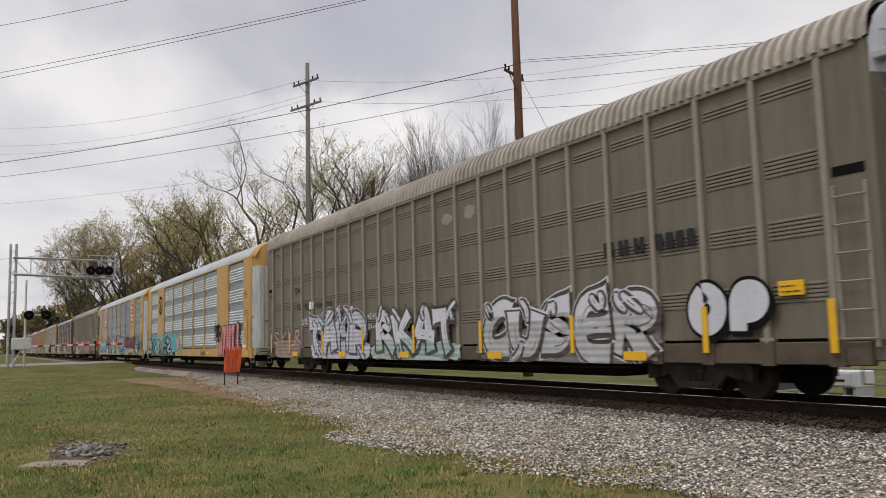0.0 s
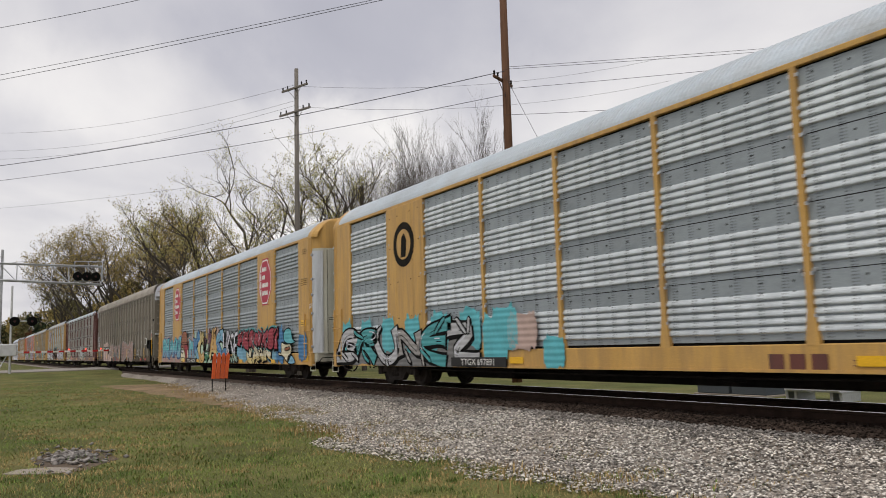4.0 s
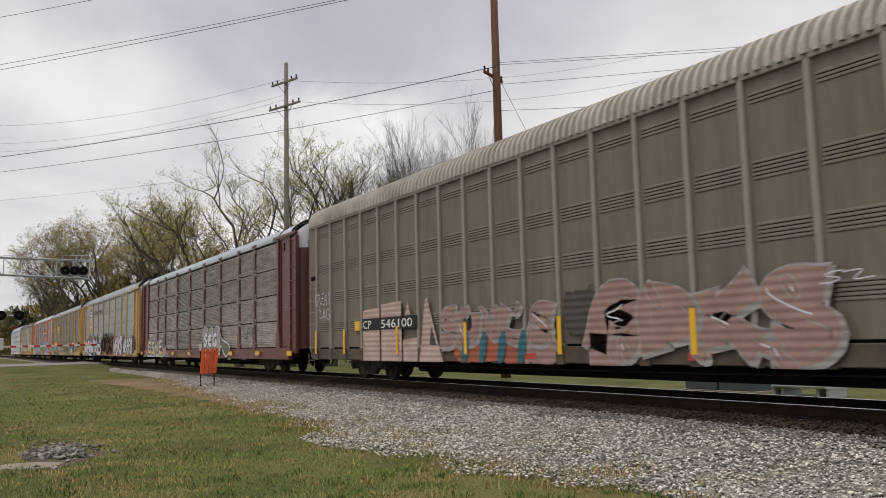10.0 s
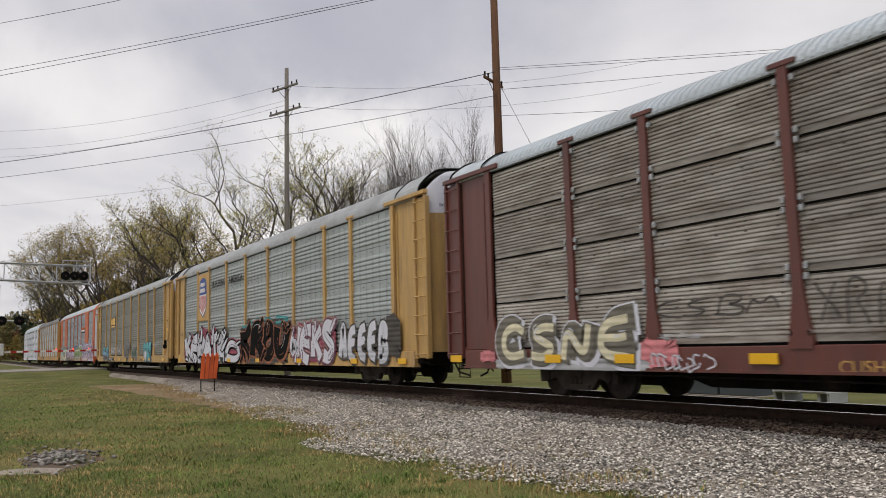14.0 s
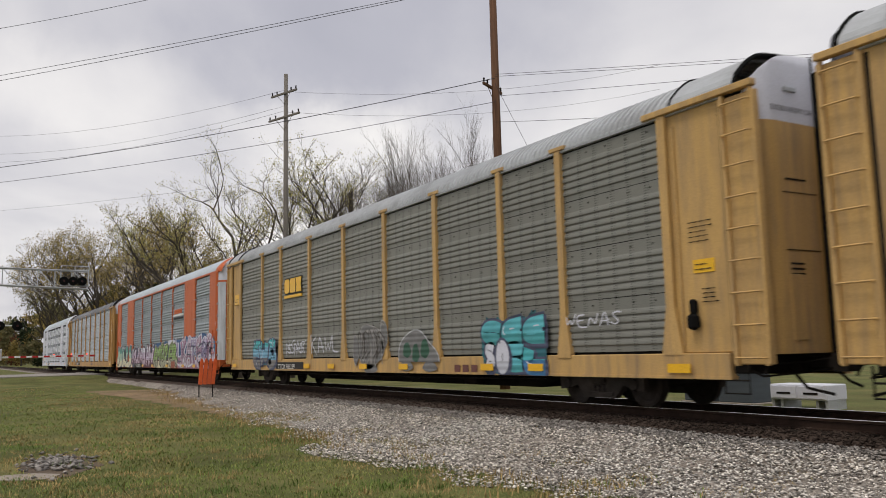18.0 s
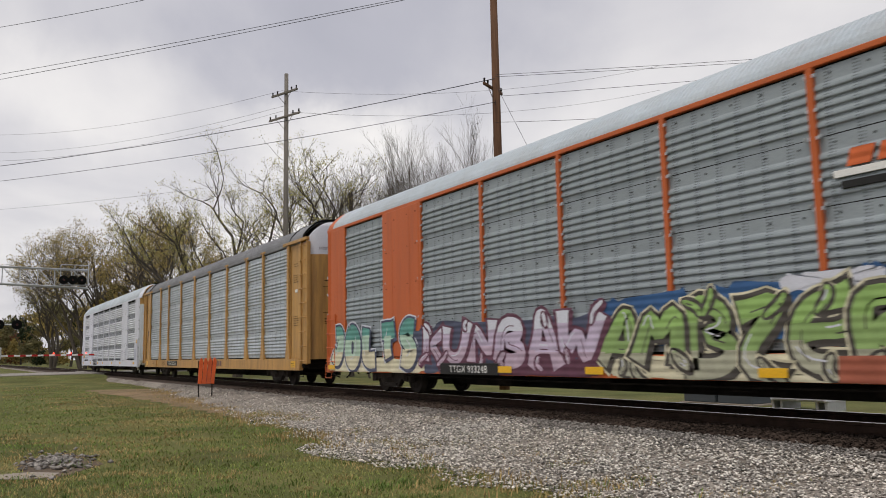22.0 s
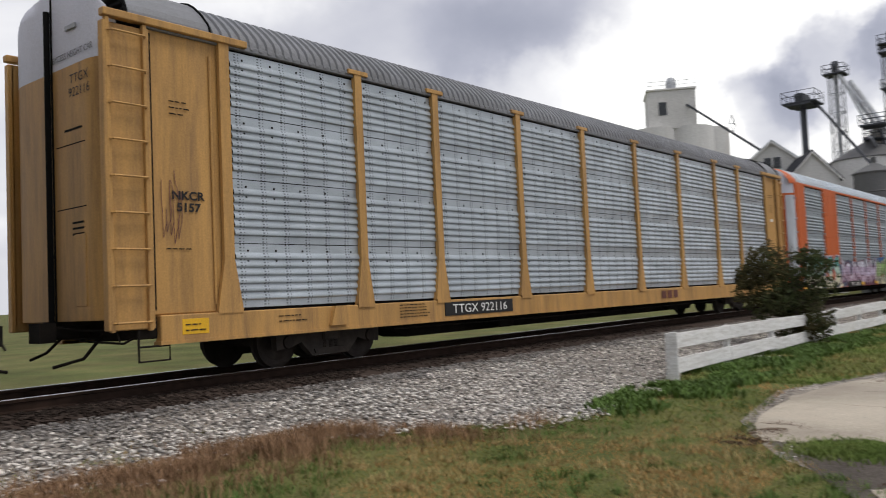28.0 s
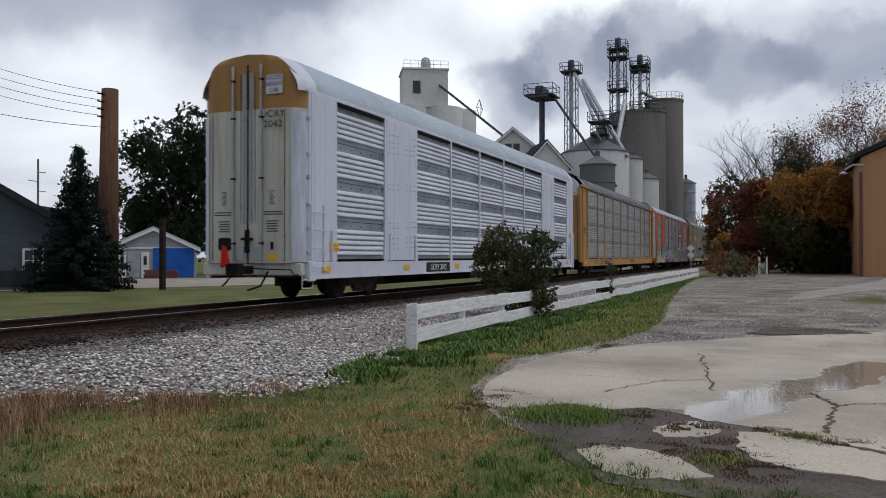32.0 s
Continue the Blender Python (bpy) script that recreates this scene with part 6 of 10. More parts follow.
    piece(c, "AEEEB", 8.4, 11.9, 0.66, 1.85, "white", "umber", 0.14, 0.08, 35, plain=True, shade="mist")
    wash(c, 11.5, 12.6, 0.8, 1.9, "umber", 129)
    piece(c, "SAKS", -12.8, -12.1, 1.9, 2.2, "umber", "umber", 0.5, 0.1, 36, line=True)
    plate(c, -5.7, 0.73, 2.35, 0.25, K, -1.560, "number_field", "black field with white lettering")
    lettering(c, "TTGX 158549", -5.7, -1.572, 0.645, 0.24, W, wide=1.15)
    reflectors(c, (-12.8, -3.6, 0.4, 5.0, 9.6, 12.7), -1.556, 0.72, M["reflector"], 0.45, 0.15)
    # G
    c = frame_car(autorack("yellow-posted autorack with dingy grey-green panels and turquoise graffiti"), M["yellow"], M["zinc_dull"], M["roof_grey"], (M["yellow"], M["white"]), False, "flared", M["yellow"], "gate", "tall", depth=0.024, rise=0.93)
    for k, poly in enumerate((((-.26, .12), (-.14, 0), (.16, 0), (.24, .1), (.26, .5), (.16, .6), (-.16, .6), (-.26, .48)),
                              ((-.27, 0), (.22, 0), (.27, .1), (.27, .6), (-.22, .6), (-.27, .5)),
                              ((-.26, 0), (.28, 0), (.22, .3), (.28, .6), (-.26, .6), (-.20, .3)))):
        cx = -6.45 + 0.58 * k
        for grow, mat, yy in ((1.16, K, -1.496), (1.0, M["reflector"], -1.500)):
            s = Shape()
            s.prism([(cx + a * grow, 3.58 + (b - 0.3) * grow * 0.85) for a, b in poly], yy, yy + 0.02)
            part("emblem_shape", s, mat, c)
    plate(c, -5.88, 3.20, 1.75, 0.10, M["reflector"], -1.49, "underline")
    wash(c, -10.3, -7.6, 0.75, 1.6, "deep_teal", 130, -1.5265)
    piece(c, "EWB", -10.2, -7.6, 0.60, 1.72, "sky", "dusk", 0.10, 0.14, 36, top="cyan", shade="ash")
    piece(c, "NSAK", -6.5, -4.45, 1.0, 1.75, "mist", "white", 0.22, 0.2, 37, line=True)
    piece(c, "SAS", -6.3, -4.6, 1.05, 1.65, "white", "white", 0.14, 0.25, 61, line=True, y=-1.542)
    piece(c, "KAWL", -4.1, -1.65, 1.02, 1.85, "white", "white", 0.16, 0.3, 62, line=True, y=-1.542)
    # a grey lobed shape and a domed green-and-grey one
    for cx, cz, rx, rz in ((0.55, 1.30, 0.82, 0.62), (-0.42, 1.22, 0.20, 0.42), (1.42, 1.60, 0.22, 0.40), (0.55, 0.68, 0.40, 0.14)):
        blob(c, cx, cz, rx + 0.03, rz + 0.03, "pewter", -1.536, 3)
        blob(c, cx, cz, rx, rz, "ash", -1.5385, 3)
    for cx, cz, rx, rz, col in ((0.12, 1.40, 0.12, 0.30, "umber"), (0.6, 1.1, 0.10, 0.32, "pewter"), (1.0, 1.25, 0.07, 0.34, "umber"), (0.55, 1.74, 0.34, 0.05, "pewter")):
        blob(c, cx, cz, rx, rz, col, -1.541, 5)
    scribble(c, -0.5, 1.6, 0.8, 1.85, spray("pewter"), 8, 38, 0.018, y=-1.545)
    scribble(c, -0.2, 1.4, 0.9, 1.8, spray("umber"), 7, 39, 0.018, y=-1.548)
    blob(c, 3.3, 0.86, 1.09, 0.80, "silver", -1.536, 7, True)
    blob(c, 3.3, 0.86, 1.05, 0.76, "ash", -1.5385, 7, True)
    for cx, cz, rx, rz in ((2.80, 1.16, 0.22, 0.20), (3.28, 1.08, 0.19, 0.24), (3.76, 1.18, 0.22, 0.24)):
        blob(c, cx, cz, rx, rz, "bottle", -1.541, 9)
    for cx, cz, rx, rz in ((2.75, 0.76, 0.36, 0.14), (4.0, 0.74, 0.36, 0.13)):
        blob(c, cx, cz, rx, rz, "ash", -1.5435, 11)
    wash(c, 6.4, 8.75, 0.58, 1.78, "deep_teal", 131, -1.5265)
    word(c, "CEE", 6.4, 8.75, 1.22, 1.8, (("aqua", "teal"),), "dusk", 40, fat=0.22, wob=0.08, plain=True, lap=1.25)
    piece(c, "SO", 6.45, 7.45, 0.58, 1.3, "white", "dusk", 0.2, 0.1, 42, plain=True, shade="mist")
    word(c, "CL", 7.2, 8.75, 0.58, 1.3, (("aqua", "teal"), ("cyan", "blue")), "dusk", 48, fat=0.25, wob=0.1, plain=True, lap=1.3)
    piece(c, "WENAS", 9.4, 11.0, 1.42, 1.82, "white", "white", 0.20, 0.15, 41, line=True)
    plate(c, -6.2, 0.72, 2.8, 0.30, K, -1.51, "number_field", "black field with white lettering")
    lettering(c, "TTGX 986239", -6.4, -1.548, 0.63, 0.25, W, wide=1.15)
    word_bars(c, 5.15, 6.25, 0.59, 0.2, M["maroon"], 3, -1.515)
    plate(c, -12.6, 3.5, 0.55, 0.45, M["reflector"], -1.50, "yellow_label", "yellow label with small print")
    bars(c, -12.6, -1.512, 3.5, 0.4, 3, M["ink"], 0.11, 0.04, "small_print", 21)
    reflectors(c, (-12.7, -4.4, -2.3, 0.1, 2.6, 6.6, 8.4, 12.3), -1.556, 0.74, M["reflector"], 0.5, 0.15)
    p = plate(c, 12.85, 2.38, 0.44, 0.22, M["reflector"], -1.44, "warning_plate", "yellow plate with black border and small print")
    bars(p, 12.85, -1.452, 2.4, 0.34, 2, M["ink"], 0.08, 0.035, "small_print", 3)
    bars(c, 12.95, -1.446, 2.0, 0.3, 4, M["under"], 0.07, 0.03, seed=22)
    s = Shape()
    s.cbox(12.55, 12.75, -1.62, -1.44, 1.35, 1.62, 0.05)
    s.cbox(12.60, 12.70, -1.58, -1.44, 1.60, 1.85, 0.03)
    part("hand_brake_box", s, M["black"], c, "dark greasy brake gear box")
    bars(c, 12.8, -1.446, 3.1, 0.45, 5, M["under"], 0.08, 0.03, seed=9)
    # H
    c = frame_car(autorack("orange autorack with grey ridged panels and a full-length band of graffiti"), M["orange"], M["zinc_dark"], M["roof_white"], (M["orange"], M["white"]), True, "flat", M["orange"], "panel", "short")
    wash(c, -7.6, -0.2, 0.58, 1.75, "dusk", 140, -1.5262)
    wash(c, -13.2, -7.0, 0.56, 0.95, "cream", 141, -1.5275)
    piece(c, "JOLTS", -13.1, -7.3, 0.64, 2.0, "mint", "dusk", 0.14, 0.08, 43, plain=True, shade="cream", top="sea", halo="white")
    wash(c, -3.6, -0.4, 0.56, 0.92, "plum", 142, -1.5275)
    piece(c, "KUNBAW", -7.1, -0.4, 0.70, 1.92, "lilac", "plum", 0.03, 0.24, 44, top="white", shade="mauve", full=1.3)
    for k in range(5):
        wash(c, -0.6 + 2.6 * k, 2.2 + 2.6 * k, 1.2, 1.98 + 0.05 * k, "haze_blue", 143 + k, -1.5262)
    wash(c, -0.2, 5.5, 0.56, 0.95, "cream", 149, -1.5285)
    piece(c, "AMBZER", -0.3, 5.7, 0.64, 1.88, "grass_paint", "umber", 0.045, 0.18, 45, shade="stone_paint", top="lime", halo="cream", full=1.2)
    wash(c, 3.6, 5.2, 1.85, 2.1, "white", 150, -1.5285)
    patch(c, [(4.43, 0.58), (5.35, 0.58), (5.33, 0.94), (4.45, 0.94)], "brick_paint", None, y=-1.550, times=0)
    wash(c, 5.8, 12.9, 0.56, 1.0, "orchid", 151, -1.5275)
    word(c, "LKATERB", 5.75, 12.9, 0.60, 2.12, (("violet_paint", "orchid"), ("orchid", "mauve"), ("mauve", "orchid"), ("violet_paint", "orchid"), ("orchid", "mauve")), "white", 46, lap=1.15, fat=0.06, wob=0.14, full=1.1)
    piece(c, "LKATERB", 5.9, 12.9, 0.66, 2.0, "dusk", "dusk", 0.10, 0.1, 46, line=True, y=-1.556)
    wash(c, 12.85, 13.35, 0.6, 1.9, "blue", 152, -1.515)
    plate(c, 5.7, 3.40, 2.3, 0.10, W, -1.49, "stripe")
    for k in range(4):
        s = Shape()
        s.prism([(4.75 + k * 0.44, 3.48), (5.09 + k * 0.44, 3.48), (5.17 + k * 0.44, 3.72), (4.83 + k * 0.44, 3.72)], -1.496, -1.47)
        part("emblem_shape", s, spray("red_orange"), c)
    plate(c, 5.7, 3.24, 2.1, 0.10, K, -1.49, "stripe")
    plate(c, -4.9, 0.70, 2.5, 0.26, K, -1.556, "number_field", "black field with white lettering")
    lettering(c, "TTGX 933248", -4.9, -1.568, 0.62, 0.23, W, wide=1.2)
    reflectors(c, (-12.9, -3.4, -0.5, 3.4, 7.2, 9.5), -1.56, 0.70, M["reflector"], 0.5, 0.14)
    yellow_warning(c, 12.48, 2.02)
    lettering(c, "BI", 13.2, -1.505, 2.55, 0.27, W)
    plate(c, 13.0, 0.82, 0.55, 0.26, M["reflector"], name="corner_reflector")
    # I
    c = frame_car(autorack("mustard-yellow autorack with galvanised panels, flared posts and tall ladders"), M["ochre"], M["zinc_blue"], M["roof_slate"], (M["ochre"], M["white"]), False, "flared", M["ochre"], "gate", "tall", ridges=6, depth=0.032, flat=0.24)
    lettering(c, "NKCR\n5157", -12.77, -1.446, 2.62, 0.17, K, fat=0.006, wide=1.15)
    bars(c, -12.9, -1.446, 4.02, 0.32, 3, M["under"], 0.09, 0.02, seed=11)
    scribble(c, -13.2, -12.9, 2.05, 2.95, M["maroon"], 5, 47, 0.005, y=-1.446)
    bars(c, -12.9, -1.446, 1.9, 0.5, 1, M["under"], 0.07, 0.025, seed=16)
    plate(c, -6.0, 0.80, 2.3, 0.27, K, -1.51, "number_field", "black field with white lettering")
    lettering(c, "TTGX 922116", -6.0, -1.522, 0.715, 0.25, W, wide=1.25)
    lettering(c, "EXCESS HEIGHT CAR", -14.042, -0.62, 4.66, 0.13, K, facing="-x", wide=0.95)
    lettering(c, "TTGX\n922116", -14.042, -0.80, 4.28, 0.19, K, facing="-x", wide=1.05)
    yellow_warning(c, -12.75, 0.80)
    yellow_warning(c, 12.7, 0.78)
    bars(c, -8.0, -1.512, 0.92, 0.9, 5, M["under"], 0.055, 0.025, seed=12)
    bars(c, -11.0, -1.512, 0.86, 0.5, 2, M["under"], 0.08, 0.03, seed=13)
    bars(c, 12.85, -1.446, 4.3, 0.5, 2, M["under"], 0.08, 0.03, seed=14)
    bars(c, 12.85, -1.446, 3.9, 0.45, 4, M["under"], 0.08, 0.03, seed=18)
    plate(c, 12.85, 3.35, 0.22, 0.11, W, -1.44, "white_label")
    bars(c, 12.85, -1.446, 2.45, 0.45, 5, M["under"], 0.08, 0.03, seed=15)
    word_bars(c, 2.6, 3.8, 0.69, 0.22, M["maroon"], 3, -1.515)
    s = Shape()
    s.prism([(-10.2, 0.66), (-9.8, 0.66), (-9.86, 0.98), (-10.1, 0.98)], -1.58, -1.48)
    part("jacking_pad", s, M["ochre"], c)
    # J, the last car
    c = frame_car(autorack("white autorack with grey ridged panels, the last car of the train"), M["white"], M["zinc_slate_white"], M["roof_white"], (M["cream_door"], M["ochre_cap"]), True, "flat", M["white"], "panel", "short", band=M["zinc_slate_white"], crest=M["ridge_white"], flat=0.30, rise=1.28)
    plate(c, -5.45, 0.78, 1.95, 0.30, K, -1.51, "number_field", "black field with white lettering")
    lettering(c, "UCRY 2042", -5.45, -1.522, 0.69, 0.26, W, wide=1.05)
    xs = (-EDGE,) + POSTS + (EDGE,)
    for xa, xb in zip(xs, xs[1:]):
        if round(abs(xa + xb) / 2, 1) != 8.2:
            s = Shape()
            s.box(xa + 0.10, xb - 0.10, -1.50, -1.46, 4.90, 4.97)
            part("vent_slot", s, M["black"], c)
            s = Shape()
            s.box(xa + 0.10, xb - 0.10, -1.505, -1.46, 1.0, 1.05)
            part("sill_gap", s, M["black"], c)
    for x in (-12.35, -9.1, -7.35, 7.35, 9.1, 12.35):
        s = Shape()
        s.prism([(x - 0.03, 0.98), (x + 0.03, 0.98), (x + 0.015, 1.75), (x - 0.015, 1.75)], -1.56, -1.50)
        part("gusset", s, M["white"], c)
    lettering(c, "UCRY\n2042", -13.772, -0.75, 4.4, 0.24, K, wide=1.1, facing="-x")
    plate_end = Shape()
    plate_end.box(-13.765, -13.75, -1.0, -0.55, 4.95, 5.4)
    part("white_field", plate_end, M["white"], c)
    lettering(c, "EXCESS\nHEIGHT\nCAR", -13.772, -0.78, 5.28, 0.15, K, facing="-x", wide=0.9)
    yellow_warning(c, -12.2, 1.35)
    yellow_warning(c, 12.7, 2.2)
    reflectors(c, (-12.6, -7.9, -3.8, -1.2, 3.2, 6.8, 11.9), -1.512, 0.80, M["reflector"], 0.4, 0.16)
    flag = Shape()
    flag.prism([(0.02, 0.95), (0.10, 1.35), (0.22, 1.38), (0.25, 0.85)], -14.42, -14.36, "x")
    part("end_flag", flag, M["flag_red"], c, "red rear-end flag")
    box_s = Shape()
    box_s.cbox(-14.40, -14.25, 0.05, 0.35, 1.25, 1.55, 0.03)
    part("rear_device", box_s, M["under"], c)
    return CARS


M["pewter_ink"] = material("grey_lettering", (0.30, 0.27, 0.25), 0.6, vary=0.15)
M["pink_stripe"] = material("faded_red_stripe", (0.45, 0.08, 0.06), 0.6)
SPRAY.update(orchid=(0.33, 0.19, 0.28), haze_blue=(0.035, 0.10, 0.24), blush=(0.46, 0.34, 0.30), salmon=(0.31, 0.20, 0.175), teal=(0.06, 0.30, 0.32), deep_teal=(0.03, 0.13, 0.16), aqua=(0.10, 0.42, 0.48), pale_gold=(0.58, 0.47, 0.20), redbrown=(0.24, 0.07, 0.04), brick_paint=(0.34, 0.10, 0.06), crimson=(0.30, 0.06, 0.10), sea=(0.10, 0.30, 0.26), grass_paint=(0.24, 0.36, 0.13), stone_paint=(0.40, 0.40, 0.30), violet_paint=(0.30, 0.25, 0.42),
             bottle=(0.03, 0.095, 0.06), dusty_rose=(0.27, 0.19, 0.17), pewter=(0.30, 0.29, 0.28), dusk=(0.07, 0.08, 0.13), pale_teal=(0.36, 0.46, 0.46), ash=(0.17, 0.17, 0.17), khaki=(0.155, 0.145, 0.12), red_orange=(0.6, 0.13, 0.04), umber=(0.07, 0.062, 0.055), mist=(0.50, 0.52, 0.58))
# dark bands and valleys, pale crests: depth contrast of the white car's ridges, as colour
M["zinc_slate_white"] = material("grey_band_and_valley", (0.25, 0.27, 0.305), 0.55, 0.1, vary=0.22, scale=0.7, stretch=(0.8, 1, 4.0), fine=60, dirt=(0.15, 0.17, 0.19), dirt_amount=0.5, dirt_scale=0.9, per_piece=0.06)
M["ridge_white"] = material("white_ridge_crest", (0.60, 0.62, 0.67), 0.5, 0.05, vary=0.12, scale=0.8, stretch=(0.7, 1, 3.0), fine=60, dirt=(0.36, 0.38, 0.42), dirt_amount=0.3, dirt_scale=1.2)
M["ochre_cap"] = material("ochre_door_cap", (0.34, 0.19, 0.06), 0.55, vary=0.12, scale=0.8, stretch=STREAK)
M["flag_red"] = material("red_cloth", (0.45, 0.02, 0.015), 0.8, vary=0.15)


def octagon_sign(car, x, z, lines):
    """A red octagon with a white rim, with white bars of lettering."""
    def octa(r, y0, y1):
        s = Shape()
        s.prism([(x + 0.82 * r * math.copysign(abs(math.cos(a)), math.cos(a)), z + r * math.sin(a)) for a in [math.radians(22.5 + 45 * k) for k in range(8)]], y0, y1)
        return s
    o = part("octagon_sign", octa(1.02, -1.524, -1.51), M["sign_red"], car, "red octagon emblem with white rim and white lettering")
    part("white_rim", octa(0.96, -1.528, -1.52), M["pea_white"], o)
    part("red_field", octa(0.90, -1.532, -1.52), M["sign_red"], o)
    for k, wide in enumerate(lines):
        word_bars(o, x - 0.56, x - 0.40, z + 0.40 - k * 0.32, 0.27, M["pea_white"], 1, -1.536)
        word_bars(o, x - 0.34, x - 0.34 + wide, z + 0.42 - k * 0.32, 0.17, M["pea_white"], max(3, int(wide * 8)), -1.536)


def emblem_ring(car, x, z):
    s = Shape()
    s.lathe([(0.62, -1.524), (0.62, -1.505)], 28, (x, 0, z), "y")
    o = part("round_emblem", s, M["under"], car, "brown ring emblem with a figure in it")
    s = Shape()
    s.lathe([(0.42, -1.528), (0.42, -1.51)], 28, (x, 0, z), "y")
    part("emblem_field", s, M["gold"], o)
    s = Shape()
    s.prism([(x - 0.16, z - 0.35), (x + 0.14, z - 0.35), (x + 0.2, z + 0.1), (x + 0.05, z + 0.32), (x - 0.1, z + 0.2)], -1.532, -1.52)
    part("emblem_figure", s, M["under"], o)


def shield_emblem(car, x, z):
    """A shield: blue chief with two white bars, red and white stripes below."""
    s = Shape()
    s.cbox(x - 0.95, x + 0.95, -1.50, -1.46, z - 1.15, z + 1.15, 0.01)
    o = part("emblem_plate", s, M["gold"], car, "yellow plate with a red, white and blue shield")

    def shield(k, y, z_hi=1.0, z_lo=-1.0):
        pts = [(-0.62, 0.78), (-0.42, 0.86), (0, 0.98), (0.42, 0.86), (0.62, 0.78), (0.66, 0.3), (0.70, -0.35), (0.5, -0.72), (0, -0.98), (-0.5, -0.72), (-0.70, -0.35), (-0.66, 0.3)]
        q = Shape()
        q.prism([(x + a * k, z + min(max(b * k, z_lo), z_hi)) for a, b in pts], y, y + 0.004)
        return q
    part("shield_rim", shield(1.0, -1.508), M["sign_blue"], o)
    part("shield_field", shield(0.93, -1.513), M["pea_white"], o)
    part("shield_chief", shield(0.93, -1.518, 1, 0.12), M["sign_blue"], o)
    s = Shape()
    for k in range(-3, 4):
        s.box(x + k * 0.18 - 0.04, x + k * 0.18 + 0.04, -1.519, -1.514, z - (0.80 - abs(k) * 0.10), z + 0.06)
    part("shield_stripes", s, M["sign_red"], o)
    word_bars(o, x - 0.4, x + 0.4, z + 0.52, 0.18, M["pea_white"], 5, -1.523)
    word_bars(o, x - 0.48, x + 0.48, z + 0.24, 0.18, M["pea_white"], 7, -1.523)


M["sign_red"] = material("sign_red", (0.42, 0.03, 0.06), 0.5, vary=0.08)
M["sign_blue"] = material("sign_blue", (0.03, 0.07, 0.28), 0.5, vary=0.08)
M["hi_vis"] = material("faded_orange_plastic", (0.72, 0.13, 0.04), 0.6, vary=0.12, scale=3, dirt=(0.4, 0.1, 0.05))

TRAIN = ((0, -281.75), (3, -253.48), (6, -225.29), (9, -197.07), (12, -168.5), (18, -109.62), (21, -79.8), (24, -49.7), (26.5, -24.56), (28, -9.59), (30, 10.26), (32, 30.21))


def train_at(t):
    """About how far the last car's centre has come along the track at t seconds, for the wheels."""
    return -281.70 + 9.4136 * t + -0.014443 * t ** 2 + 0.00183418 * t ** 3 + -3.312963e-05 * t ** 4


def motions():
    """The train rolls by; the wheels turn with it."""
    for i, car in enumerate(CARS):
        ahead = sum(GAPS[i + 1:])
        walk(car, [(t, pose(x + ahead, TRACK_Y, 0)) for t, x in TRAIN])
    shared = {}
    for ob in [o for o in scene.objects if o.name.split(".")[0] == "wheelset"]:
        wx = round(ob.location.x, 2)
        if wx not in shared:
            walk(ob, [(k / FPS, pose(wx, 0, 0.42, 0, math.degrees(train_at(k / FPS) / 0.42) % 360, 0)) for k in range(0, 32 * FPS + 1)])
            shared[wx] = ob.animation_data
        else:
            ob.rotation_mode = "QUATERNION"
            ob.animation_data_create()
            ob.animation_data.action = shared[wx].action
            ob.animation_data.action_slot = shared[wx].action_slot


# ---------------- ground ----------------
M["lawn"] = material("short_grass_turf", (0.095, 0.108, 0.036), 0.95, vary=0.32, scale=0.5, fine=30, grain=0.45, bump=0.8, dirt=(0.155, 0.13, 0.055), dirt_amount=0.5, dirt_scale=0.45)
M["blade"] = material("grass_blade", (0.145, 0.208, 0.052), 0.9, vary=0.28, scale=0.5, island=0.35, dirt=(0.30, 0.26, 0.11), dirt_amount=0.45, dirt_scale=0.45)
M["straw"] = material("dry_grass_blade", (0.40, 0.30, 0.135), 0.9, vary=0.2, scale=0.6, island=0.3, dirt=(0.16, 0.09, 0.045), dirt_amount=0.4, dirt_scale=0.6)
M["blade_deep"] = material("deep_green_grass_blade", (0.112, 0.165, 0.038), 0.9, vary=0.30, scale=0.5, island=0.4, dirt=(0.27, 0.20, 0.08), dirt_amount=0.45, dirt_scale=0.5)
M["straw_tan"] = material("tan_dry_grass_blade", (0.42, 0.235, 0.088), 0.9, vary=0.22, scale=0.6, island=0.35, dirt=(0.20, 0.115, 0.05), dirt_amount=0.4, dirt_scale=0.6)
M["weed"] = material("broad_green_leaf", (0.09, 0.15, 0.032), 0.7, vary=0.25, scale=0.8, island=0.4)
M["dirt"] = material("bare_soil", (0.13, 0.10, 0.075), 0.95, vary=0.25, scale=0.8, fine=20, grain=0.4, bump=0.8, dirt=(0.07, 0.055, 0.045))
M["soil_tan"] = material("dry_tan_soil", (0.235, 0.165, 0.105), 0.95, vary=0.28, scale=0.7, fine=20, grain=0.4, bump=0.8, dirt=(0.12, 0.105, 0.055), dirt_amount=0.55, dirt_scale=0.6)
M["gravel_road"] = material("gravel_track", (0.25, 0.225, 0.195), 0.9, vary=0.38, scale=0.8, fine=14, grain=0.55, bump=1.0, dirt=(0.105, 0.088, 0.072), dirt_amount=0.6, dirt_scale=0.7)


